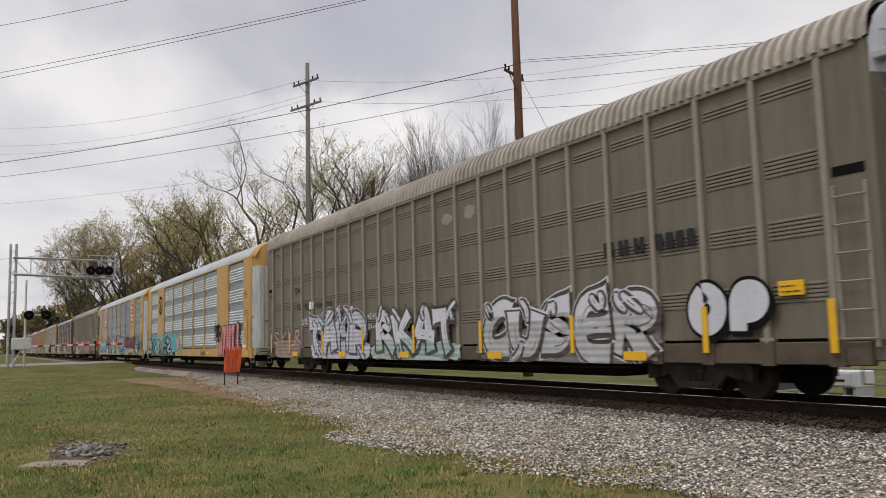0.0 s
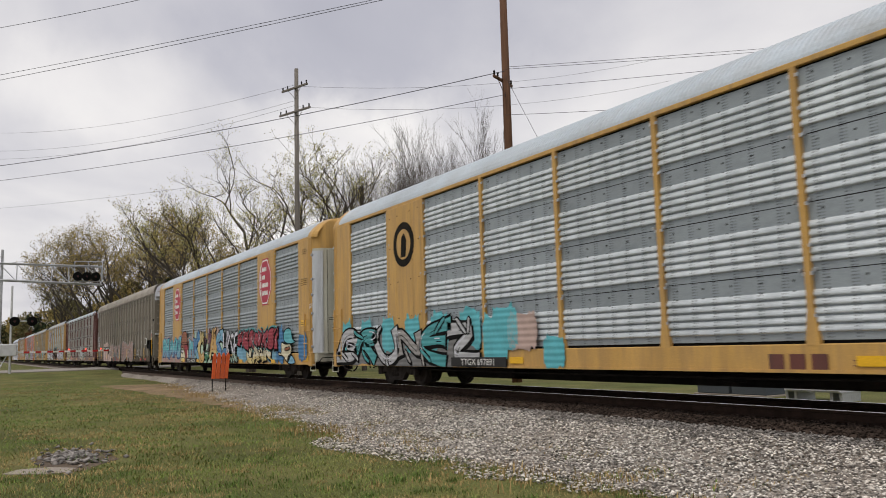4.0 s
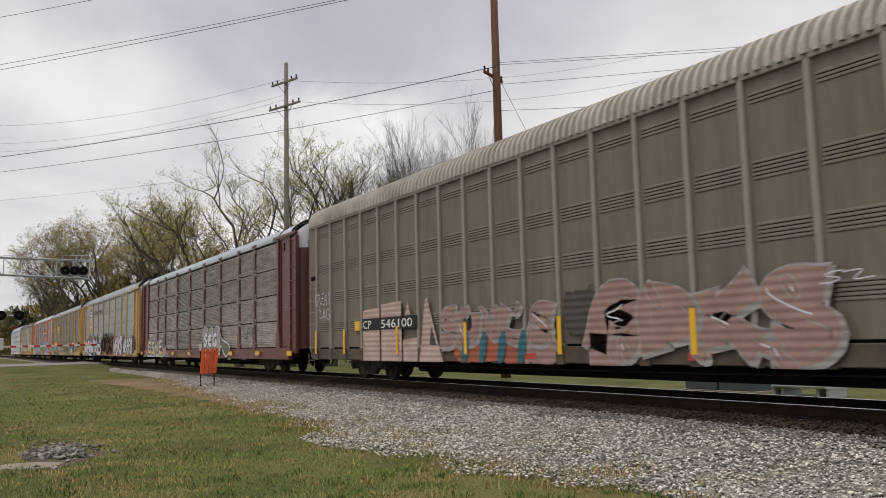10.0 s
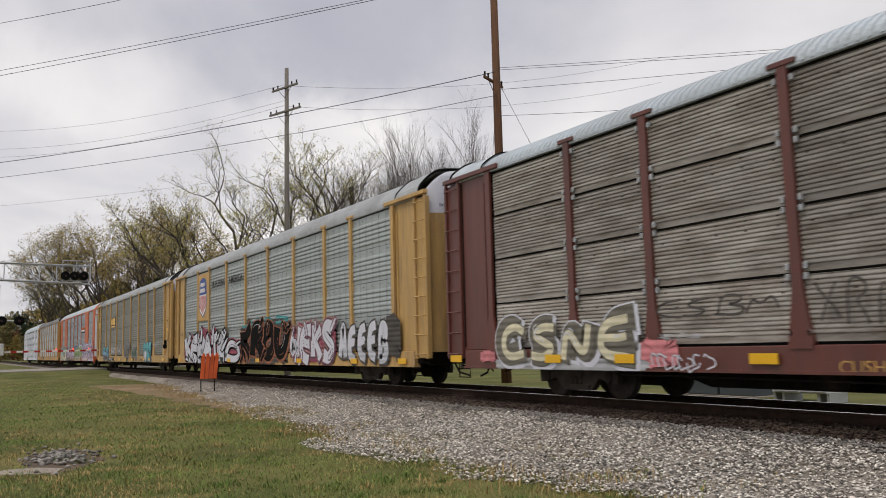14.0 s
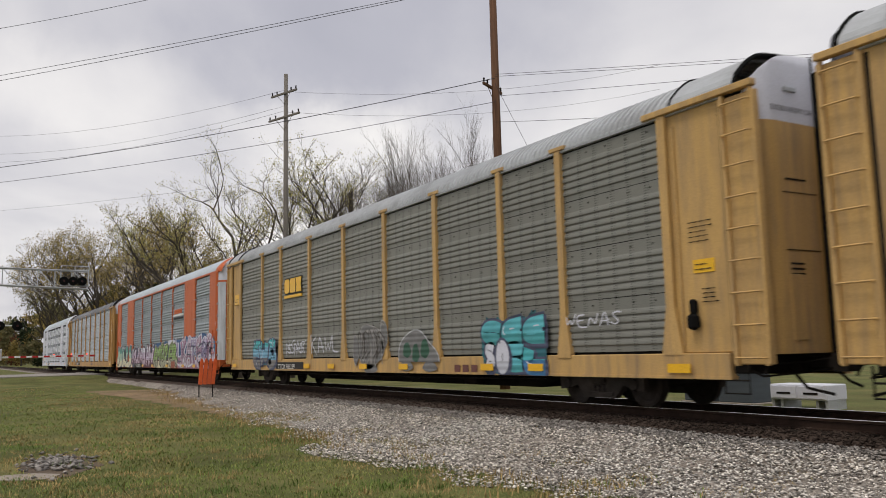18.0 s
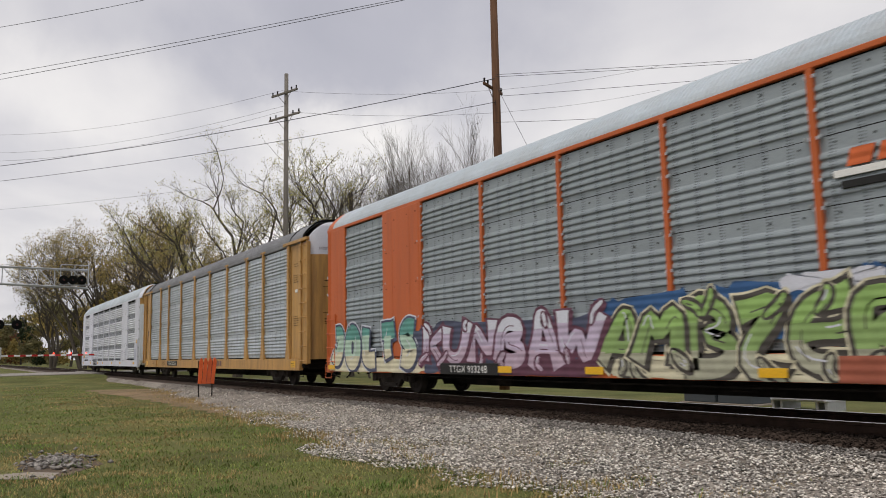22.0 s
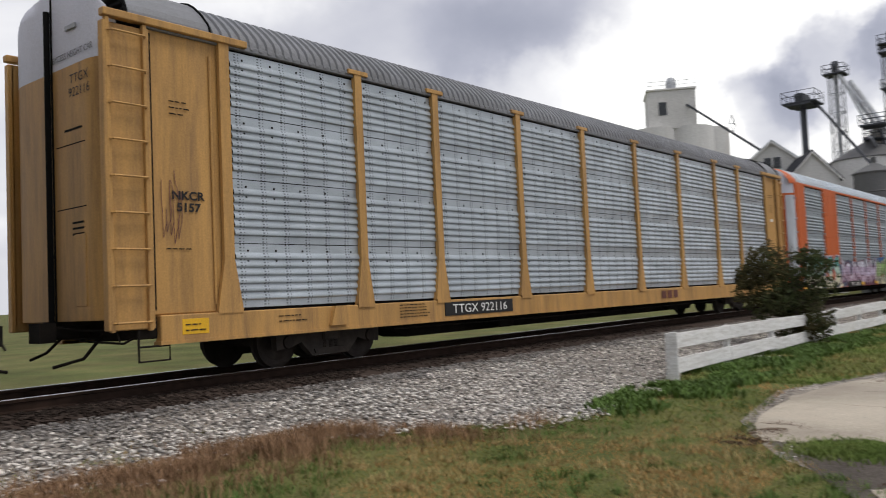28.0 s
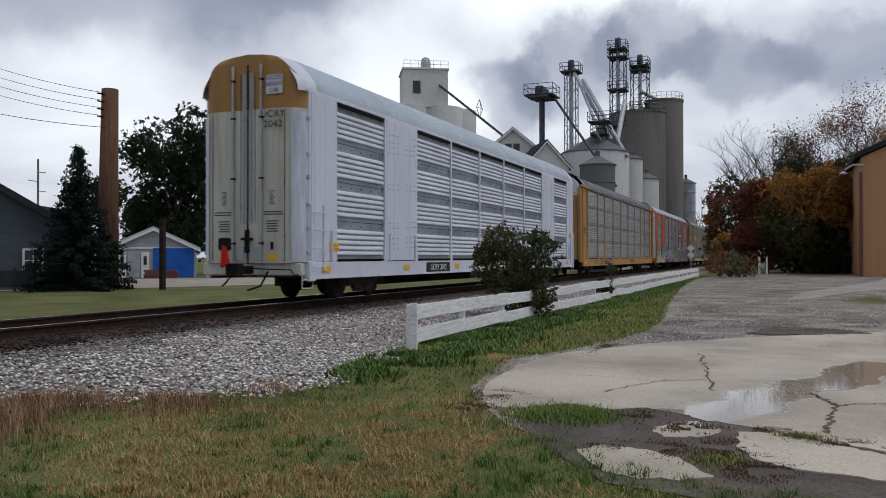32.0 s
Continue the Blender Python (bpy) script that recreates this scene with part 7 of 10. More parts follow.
def ballast_edge(x):
    """y of the near edge of the stone bed along x."""
    pts = [(-400, 9.6), (-56, 9.6), (-45, 9.3), (-36, 8.2), (-28, 7.2), (-23, 6.75), (-19.5, 6.45), (-16.5, 6.2), (-15, 5.95), (-13.6, 5.5), (-11.4, 5.4), (-10.2, 5.8), (-8.4, 5.9), (-6.9, 5.95),
           (-3, 6.3), (0, 6.6), (4, 7.5), (6.4, 7.6), (8, 5.65), (9, 5.2), (10.4, 5.4), (13, 5.95), (70, 6.6), (400, 7)]
    for (a, ya), (b, yb) in zip(pts, pts[1:]):
        if a <= x <= b:
            return ya + (yb - ya) * (x - a) / (b - a)
    return 8.0


def bed_height(y, edge):
    """Stone bed: level with the lawn at its edge, rising to the sleepers' tops beside the track."""
    k = (y - edge) / max(0.5, 9.8 - edge)
    k = min(max(k, 0), 1)
    return GROUND + 0.012 + 0.22 * k * k * (3 - 2 * k)


def flat_mesh(name, pts, z, mat, kind="structure", label="", category="", thick=0.0):
    s = Shape()
    if thick:
        s.prism(pts, z - thick, z, "z")
    else:
        s.add([(x, y, z) for x, y in pts], [tuple(range(len(pts)))])
    ob = part(name, s, mat)
    return tagged(ob, label, category, kind=kind)


def build_ground():
    s = Shape()
    s.add([(-4000, -4000, GROUND), (4000, -4000, GROUND), (4000, 4000, GROUND), (-4000, 4000, GROUND)], [(0, 1, 2, 3)])
    tagged(part("ground", s, M["lawn"]), "short green and straw-coloured grass", "ground", kind="structure")
    # stone bed of the track
    s = Shape()
    xs = [-400, -250, -150, -100, -80] + [-70 + 0.8 * i for i in range(int(150 / 0.8))] + [82, 100, 150, 250, 400]
    r = random.Random(5)
    n = 13
    pts = []
    for x in xs:
        e = ballast_edge(x) + r.uniform(-0.12, 0.12)
        for j in range(9):
            y = e + (10.2 - e) * j / 8
            pts.append((x, y, bed_height(y, e) + (r.uniform(-0.015, 0.015) if j else -0.03)))
        pts.append((x, 10.45, -0.19))
        pts.append((x, 13.2, -0.19))
        pts.append((x, 14.6, -0.36))
        pts.append((x, 17.6 + r.uniform(-0.3, 0.3), GROUND - 0.02))
    s.add(pts, [(i * n + j, (i + 1) * n + j, (i + 1) * n + j + 1, i * n + j + 1) for i in range(len(xs) - 1) for j in range(n - 1)])
    # much darker and browner than the rest of the bed
    shoulder = Shape()
    shoulder.prism([(9.98, -0.30), (10.16, -0.215), (10.42, -0.183), (13.2, -0.183), (13.45, -0.30)], -400, 400, "x")
    tagged(part("track_shoulder", shoulder, M["stone_brown"]), "oily brown stone and dirt between and beside the rails", "stone bed", kind="structure")
    strip_s = Shape()
    r2 = random.Random(8)
    near_side = [(-47, 5.9), (-42, 6.0), (-37, 6.3), (-32, 6.4), (-28, 6.35), (-24.5, 6.5), (-21.5, 6.45)]
    far_side = [(-20.5, 6.9), (-24, 7.2), (-28, 7.9), (-33, 8.6), (-38, 9.2), (-45, 9.6)]
    ring = near_side + far_side
    out = []
    for k in range(len(ring)):
        (xa, ya), (xb, yb) = ring[k], ring[(k + 1) % len(ring)]
        for q in range(7):
            out.append((xa + (xb - xa) * q / 7 + r2.uniform(-0.2, 0.2), ya + (yb - ya) * q / 7 + r2.uniform(-0.22, 0.22)))
    flat_mesh("bare_ground", out, GROUND + 0.010, M["soil_tan"], label="bare tan-brown soil with dead grass beside the stones", category="soil")
    tagged(part("ballast_bed", s, M["ballast"], smooth=True), "grey crushed-stone bed under the track", "stone bed", kind="structure")


def scatter_mesh(name, verts, faces, mat, label, category):
    """One stuff object from numpy arrays of triangles."""
    me = bpy.data.meshes.new(name)
    me.vertices.add(len(verts))
    me.vertices.foreach_set("co", np.asarray(verts, dtype=np.float32).ravel())
    me.loops.add(faces.size)
    me.loops.foreach_set("vertex_index", faces.astype(np.int32).ravel())
    me.polygons.add(len(faces))
    me.polygons.foreach_set("loop_start", np.arange(0, faces.size, faces.shape[1], dtype=np.int32))
    me.materials.append(mat)
    me.update(calc_edges=True)
    me.validate()
    return tagged(new(name, me), label, category, kind="stuff")


def stones(name, xy, z, size, mat, label, seed=1):
    """Broken stones, each a squashed and jittered octahedron with cut corners."""
    g = np.random.default_rng(seed)
    n = len(xy)
    base = np.array([(1, 0, 0), (0.5, 0.8, 0.1), (-0.5, 0.85, -0.1), (-1, 0, 0), (-0.5, -0.85, 0.1), (0.5, -0.8, -0.1), (0.25, 0.1, 0.75), (-0.3, -0.1, 0.7), (0, 0, -0.7)], dtype=float)
    faces = np.array([(0, 1, 6), (1, 2, 6), (2, 7, 6), (2, 3, 7), (3, 4, 7), (4, 5, 6), (4, 6, 7), (5, 0, 6), (2, 0, 8), (2, 1, 0), (4, 2, 8), (4, 3, 2), (0, 4, 8), (5, 4, 0)])
    v = base[None] * (1 + g.uniform(-0.28, 0.28, (n, 9, 3)))
    v *= (size * g.uniform(0.55, 1.25, n))[:, None, None] * np.stack([g.uniform(0.8, 1.5, n), g.uniform(0.6, 1.1, n), g.uniform(0.4, 0.8, n)], 1)[:, None, :]
    a, b = g.uniform(0, 6.28, n), g.uniform(-0.5, 0.5, n)
    ca, sa, cb, sb = np.cos(a), np.sin(a), np.cos(b), np.sin(b)
    x, y, zz = v[..., 0], v[..., 1], v[..., 2]
    x, zz = x * cb[:, None] + zz * sb[:, None], -x * sb[:, None] + zz * cb[:, None]
    x, y = x * ca[:, None] - y * sa[:, None], x * sa[:, None] + y * ca[:, None]
    v = np.stack([x + xy[:, 0:1], y + xy[:, 1:2], zz + z[:, None]], 2)
    f = (faces[None] + (np.arange(n) * 9)[:, None, None]).reshape(-1, 3)
    return scatter_mesh(name, v.reshape(-1, 3), f, mat, label, "stones")


def blades(name, xy, z, height, mat, label, seed=1, width=0.006, lean=0.5, category="grass"):
    """Grass: narrow bent blades, two triangles and a tip each."""
    g = np.random.default_rng(seed)
    n = len(xy)
    a = g.uniform(0, 6.28, n)
    h = height * g.uniform(0.5, 1.3, n)
    w = width * g.uniform(0.7, 1.5, n)
    d = np.stack([np.cos(a), np.sin(a)], 1)
    side = np.stack([-d[:, 1], d[:, 0]], 1) * w[:, None]
    k = lean * g.uniform(0.2, 1.2, n) * h
    p = np.zeros((n, 5, 3))
    p[:, 0, :2], p[:, 1, :2] = xy - side, xy + side
    p[:, 2, :2], p[:, 3, :2] = xy - side * 0.7 + d * (k * 0.35)[:, None], xy + side * 0.7 + d * (k * 0.35)[:, None]
    p[:, 4, :2] = xy + d * k[:, None]
    p[:, 0, 2] = p[:, 1, 2] = z - 0.01
    p[:, 2, 2] = p[:, 3, 2] = z + h * 0.6
    p[:, 4, 2] = z + h
    f = np.array([(0, 1, 3), (0, 3, 2), (2, 3, 4)])
    f = (f[None] + (np.arange(n) * 5)[:, None, None]).reshape(-1, 3)
    return scatter_mesh(name, p.reshape(-1, 3), f, mat, label, category)


EDGE_X = np.arange(-400, 400, 0.5)
EDGE_Y = np.array([ballast_edge(x) for x in EDGE_X])


def edge_np(x):
    return np.interp(x, EDGE_X, EDGE_Y)


def value_noise(x, y, scale, seed):
    g = np.random.default_rng(seed)
    t = g.random((64, 64))
    u, v = x / scale % 64, y / scale % 64
    i, j = u.astype(int), v.astype(int)
    a, b = u - i, v - j
    a, b = a * a * (3 - 2 * a), b * b * (3 - 2 * b)
    i1, j1 = (i + 1) % 64, (j + 1) % 64
    return t[i, j] * (1 - a) * (1 - b) + t[i1, j] * a * (1 - b) + t[i, j1] * (1 - a) * b + t[i1, j1] * a * b


def in_yard(x, y):
    """True on the paved and gravelled yard beyond the lawn."""
    return (x > 6.0) & (y < yard_edge_np(x))


YARD_EDGE = ((5.9, 0.2), (6.4, 1.3), (7.6, 2.5), (8.6, 3.1), (9.4, 3.5), (12.1, 3.95), (14.0, 3.4), (16.2, 2.9), (18, 2.7), (22, 2.9), (30, 3.7), (45, 4.9), (62, 5.7), (80, 4.6))


def yard_edge_np(x):
    return np.interp(x, [p[0] for p in YARD_EDGE], [p[1] for p in YARD_EDGE])


def ragged(x, y):
    """How far a point lies inside the stone bed's uneven edge."""
    return y - edge_np(x) - 0.9 * (value_noise(x, y, 1.4, 5) - 0.5) - 0.7 * (value_noise(x, y, 0.45, 6) - 0.5)


def build_stones():
    g = np.random.default_rng(3)
    sets = []
    for x0, x1, dens in ((-46, -24, 60), (-24, -14, 220), (-14, -3, 520), (-3, 12, 350), (12, 24, 165), (24, 45, 40)):
        n = int((x1 - x0) * 5.2 * dens)
        x = g.uniform(x0, x1, n)
        y = g.uniform(5.0, 10.35, n)
        e = edge_np(x)
        keep = ragged(x, y) > 0.5 * (g.random(n) ** 2 - 0.5)
        sets.append(np.stack([x[keep], y[keep]], 1))
    xy = np.concatenate(sets)
    e = edge_np(xy[:, 0])
    k = np.clip((xy[:, 1] - e) / np.maximum(0.5, 9.8 - e), 0, 1)
    z = GROUND + 0.012 + 0.22 * k * k * (3 - 2 * k) + g.uniform(-0.005, 0.03, len(xy))
    near = xy[:, 1] > 9.25 + 0.8 * (value_noise(xy[:, 0], xy[:, 1], 0.8, 6) - 0.5) + 0.5 * (g.random(len(xy)) - 0.5)
    fine = np.interp(xy[:, 0], [-5, 2], [0.024, 0.0295])
    stones("ballast_stones", xy[~near], z[~near], fine[~near], M["stone"], "loose grey and white crushed stones", 8)
    g2 = np.random.default_rng(17)
    n = 42000
    x = np.concatenate([g2.uniform(-34, 24, n // 2), g2.uniform(-14, 10, n // 2)])
    y = g2.uniform(9.95, 13.3, n)
    h = np.interp(y, [9.95, 10.16, 10.42], [-0.285, -0.205, -0.172]) + g2.uniform(-0.012, 0.012, n)
    stones("oily_stones", np.stack([x, y], 1), h, 0.030, M["stone_brown"], "oily dark brown stones around the rails", 19)
    stones("trackside_stones", xy[near], z[near], 0.030, M["stone_dark"], "dusty dark crushed stones beside the track", 9)


def build_grass():
    """Lawn blades, as thick far off as near by to the eye, coarser with distance."""
    g = np.random.default_rng(11)
    for name, lo, hi, near, far, n, seed in (("up the line", -97, -20, 7.0, 62, 240000, 12), ("by the yard", 18, 100, 4.4, 30, 210000, 14)):
        bearing = np.radians(g.uniform(lo, hi, n))
        dist = near * (far / near) ** g.random(n)
        x, y = dist * np.sin(bearing), dist * np.cos(bearing)
        keep = (ragged(x, y) < 0.45 * g.random(n) - 0.1) & ~in_yard(x, y + 0.12) & ((x > -57) | (y < -9))
        keep &= g.random(n) < np.clip((value_noise(x, y, 0.9, 7) * 0.6 + value_noise(x, y, 0.3, 8) * 0.4 - 0.16) * 4, 0.15, 1)
        keep &= ~((x < -20.5) & (y > 6.2 + 0.5 * (value_noise(x, y, 1.1, 33) - 0.5)) & (g.random(n) < 0.82))
        keep &= np.hypot((x + 14.0) * 0.55, (y - 1.4) * 1.3) > 0.62
        x, y, dist = x[keep], y[keep], dist[keep]
        dry = (value_noise(x, y, 1.9, 9) * 0.55 + value_noise(x, y, 0.5, 10) * 0.45 if hi < 0 else value_noise(x, y, 0.95, 9) * 0.65 + value_noise(x, y, 0.4, 10) * 0.35) + np.clip(1 + ragged(x, y) / np.where(x < -12, 1.8, 0.9), 0, 1) * 0.30
        for px, py, rad in ((5.1, 3.6, 0.5), (5.2, 2.5, 0.5), (6.27, 2.6, 0.38), (4.6, 4.3, 0.45), (5.8, 3.9, 0.4), (4.4, 2.9, 0.4), (6.9, 3.9, 0.3)):
            dry = dry + 0.55 * np.exp(-((x - px) ** 2 + (y - py) ** 2) / rad ** 2)
        isdry = (g.random(len(x)) < np.clip((dry - 0.53) * 6.0, 0.05, 0.9)) if hi < 0 else g.random(len(x)) < np.clip((dry - 0.57) * 8.0, 0.04, 0.9)
        xy = np.stack([x, y], 1)
        k = np.clip(dist / 9, 0.8, 4.0)
        lush = 0.7 + 0.7 * value_noise(x, y, 0.6, 15)
        for mask, nm, mat, label, h, lean in ((~isdry, "grass_blades", M["blade"] if hi < 0 else M["blade_deep"], "short green lawn grass " + name, 0.028, 1.9), (isdry, "dry_grass_blades", M["straw"] if hi < 0 else M["straw_tan"], "dry straw-coloured grass " + name, 0.028, 2.2)):
            blades(nm, xy[mask], np.full(mask.sum(), GROUND), h * lush[mask] * np.clip(k[mask], 1, 1.25), mat, label, seed, 0.0030 * k[mask], lean)


# ---------------- things beside the track ----------------
def build_fence():
    """A low white two-board fence along the yard."""
    f = thing("board_fence", "low white two-board fence with peeling paint along the grass", "fence", (0, 0, GROUND))
    x0, x1, y = 12.95, 66.0, 5.85
    r = random.Random(2)
    n = 22
    step = (x1 - x0) / (n - 1)
    for i in range(n):
        s = Shape()
        x = x0 + i * step
        s.cbox(-0.055, 0.055, -0.05, 0.05, -0.05, 0.76 + r.uniform(-0.03, 0.02), 0.01)
        part("post", s, M["fence"], f, at=pose(x, y + 0.075, 0, r.uniform(-1.5, 1.5), r.uniform(-1.5, 1.5), r.uniform(-4, 4)))
    for i in range(n - 1):
        for z in (0.23, 0.63):
            s = Shape()
            s.cbox(-0.02, step + 0.02, -0.015, 0.015, -0.125, 0.125, 0.006)
            part("board", s, M["fence"], f, at=pose(x0 + i * step, y - 0.01 - (i % 2) * 0.006, z + r.uniform(-0.02, 0.02), r.uniform(-3, 3), r.uniform(-0.7, 0.7), 0))
    s = Shape()
    s.cbox(-0.07, 0.07, -0.02, 0.02, -0.02, 0.80, 0.008)
    part("end_board", s, M["fence"], f, at=pose(x0 - 0.06, y - 0.03, 0, 0, 0, 90))


def build_orange_marker():
    m = thing("orange_marker", "faded orange four-slat plastic marker on thin steel legs", "marker", (-31.95, 8.32, GROUND + 0.16))
    for x in (-0.27, 0.24):
        s = Shape()
        s.tube([(0, x, -0.05), (0, x, 1.30)], 0.022, sides=6)
        part("leg", s, M["under"], m)
    for k in range(4):
        s = Shape()
        a, b = -0.31 + k * 0.155, -0.31 + k * 0.155 + 0.135
        tilt = 0.05 + 0.012 * k
        s.prism([(a, 0.44), (b, 0.42), (b + tilt, 1.26), (b - 0.03 + tilt, 1.36), ((a + b) / 2 + tilt, 1.41), (a + 0.03 + tilt, 1.36), (a + tilt, 1.26)], 0.03, 0.08 + 0.01 * k, "x")
        part("slat", s, M["hi_vis"], m)
    s = Shape()
    s.cbox(-0.01, 0.028, -0.30, 0.32, 1.16, 1.24, 0.006)
    part("cross_bar", s, M["under"], m)


def utility_pole(at, height, r0, r1, mat, arms, label, turn=0.0, tilt=0.0):
    p = thing("utility_pole", label, "utility pole", at)
    p.rotation_euler = (0, radians(tilt), radians(turn))
    s = Shape()
    s.tube([(0, 0, 0), (0, 0, height * 0.5), (0, 0, height)], r0, r1, 10)
    part("pole", s, mat, p, smooth=True)
    for z, half in arms:
        s = Shape()
        s.cbox(-half, half, -0.20, -0.10, z - 0.06, z + 0.06, 0.012)
        for x in (-half * 0.55, half * 0.55):
            s.tube([(x, -0.16, z), (0, -0.14, z - half * 0.55)], 0.018, sides=4)
        arm = part("crossarm", s, mat, p)
        for x in (-half * 0.92, -half * 0.55, half * 0.55, half * 0.92):
            q = Shape()
            q.lathe([(0.02, 0.0), (0.05, 0.06), (0.035, 0.11), (0.055, 0.16), (0.02, 0.2)], 8, (x, -0.15, z + 0.06))
            part("insulator", q, M["under"], arm)
    return p


def wire(a, b, sag, r=0.012, name="power_line", label="thin dark overhead wire"):
    a, b = Vector(a), Vector(b)
    s = Shape()
    pts = [a.lerp(b, i / 16) - Vector((0, 0, sag * 4 * (i / 16) * (1 - i / 16))) for i in range(17)]
    s.tube(pts, r, sides=4, caps=False)
    return tagged(part(name, s, M["wire"]), label, "wire", "overhead wires")


def build_poles():
    utility_pole((-47.06, 16.9, GROUND), 18.8, 0.19, 0.12, M["pole_grey"], ((17.55, 1.2), (16.05, 1.45)), "tall grey timber utility pole with two crossarms", 20)
    utility_pole((-28.8, 19.9, GROUND), 19.5, 0.22, 0.15, M["pole_wood"], ((13.0, 0.9),), "reddish-brown timber utility pole with one crossarm", -60)
    s = Shape()
    s.tube([(0, 0, 0), (0, 0, 13.4)], 0.2, 0.16, 8)
    p = part("pole_stub", s, M["bark"])
    p.location = (-54.7, 24.6, GROUND)
    tagged(p, "dark bare timber pole without arms", "pole")


# ---------------- trees ----------------
def leaf_material(name, a, b, rough=0.75):
    """A leaf that lets part of the light through."""
    m = material(name, a, rough, vary=0.25, scale=0.35, island=0.45, dirt=b, dirt_amount=0.55, dirt_scale=0.5, bump=0)
    n, l = m.node_tree.nodes, m.node_tree.links
    thin, both = n.new("ShaderNodeBsdfTranslucent"), n.new("ShaderNodeMixShader")
    both.inputs[0].default_value = 0.42
    l.new(n["Principled BSDF"].inputs["Base Color"].links[0].from_socket, thin.inputs["Color"])
    l.new(n["Principled BSDF"].outputs[0], both.inputs[1])
    l.new(thin.outputs[0], both.inputs[2])
    l.new(both.outputs[0], n["Material Output"].inputs["Surface"])
    return m


M["leaf_pale"] = leaf_material("pale_yellow_green_leaf", (0.34, 0.33, 0.10), (0.42, 0.34, 0.12))
M["leaf_gold"] = leaf_material("golden_leaf", (0.33, 0.25, 0.085), (0.22, 0.18, 0.075))
M["leaf_olive"] = leaf_material("olive_leaf", (0.15, 0.142, 0.068), (0.20, 0.165, 0.08))
M["leaf_dark"] = leaf_material("dark_green_leaf", (0.035, 0.05, 0.022), (0.02, 0.03, 0.016))
M["leaf_rust"] = leaf_material("rusty_autumn_leaf", (0.19, 0.075, 0.042), (0.10, 0.065, 0.034))
M["leaf_orange"] = leaf_material("orange_autumn_leaf", (0.36, 0.16, 0.04), (0.16, 0.14, 0.045))
M["leaf_red"] = leaf_material("red_autumn_leaf", (0.20, 0.055, 0.04), (0.12, 0.07, 0.045))
M["leaf_deep"] = leaf_material("deep_olive_leaf", (0.065, 0.078, 0.032), (0.10, 0.07, 0.03))
M["leaf_bush"] = leaf_material("bush_leaf", (0.06, 0.085, 0.034), (0.11, 0.07, 0.04))
M["needle"] = leaf_material("blue_green_needle", (0.018, 0.030, 0.026), (0.009, 0.016, 0.014))


def polar(bearing, dist, z=GROUND):
    """A place by its bearing from the camera (degrees from +y towards +x) and distance."""
    return (dist * math.sin(radians(bearing)), dist * math.cos(radians(bearing)), z)


def grow(r, p, d, length, radius, depth, s, tips, spread, lift, kids):
    """One limb and its offshoots."""
    n = 4 if depth > 1 else 3
    pts = [p]
    cur, step = p.copy(), length / (n - 1)
    dirn = d.copy()
    for i in range(n - 1):
        dirn = (dirn + Vector((r.uniform(-1, 1), r.uniform(-1, 1), r.uniform(-0.6, 1) + lift)) * 0.16).normalized()
        cur = cur + dirn * step
        pts.append(cur.copy())
    s.tube(pts, radius, radius * 0.55, 6 if depth > 2 else (4 if depth > 1 else 3), caps=False)
    if depth == 0:
        tips.append(pts[-1])
        tips.append(pts[1])
        return
    m = kids + (r.random() < 0.5)
    for k in range(m):
        i = r.randint(1, n - 1) if k else n - 1
        base = pts[i]
        a, tilt = r.uniform(0, 6.28), r.uniform(0.35, 1.0) * spread
        side = Vector((math.cos(a), math.sin(a), 0))
        nd = (dirn * math.cos(tilt) + side * math.sin(tilt) + Vector((0, 0, lift * 0.4))).normalized()
        grow(r, base, nd, length * r.uniform(0.58, 0.80), radius * (0.55 if k else 0.62), depth - 1, s, tips, spread, lift, kids)


def leaf_cloud(points, per, jitter, size, seed):
    """Small leaf cards round a set of points: arrays of vertices and quads."""
    g = np.random.default_rng(seed)
    c = np.repeat(np.asarray(points, dtype=float), per, axis=0)
    c = c + g.normal(0, jitter, c.shape)
    n = len(c)
    a = g.normal(0, 1, (n, 3))
    a /= np.linalg.norm(a, axis=1)[:, None]
    b = np.cross(a, g.normal(0, 1, (n, 3)))
    b /= np.linalg.norm(b, axis=1)[:, None] + 1e-9
    w = size * g.uniform(0.6, 1.4, n)[:, None]
    v = np.stack([c - a * w, c + b * w * 0.55, c + a * w, c - b * w * 0.55], 1).reshape(-1, 3)
    return v, np.arange(n * 4).reshape(-1, 4)


def array_mesh(name, v, f, mat):
    me = bpy.data.meshes.new(name)
    me.from_pydata([tuple(p) for p in v], [], [tuple(q) for q in f])
    me.materials.append(mat)
    return me


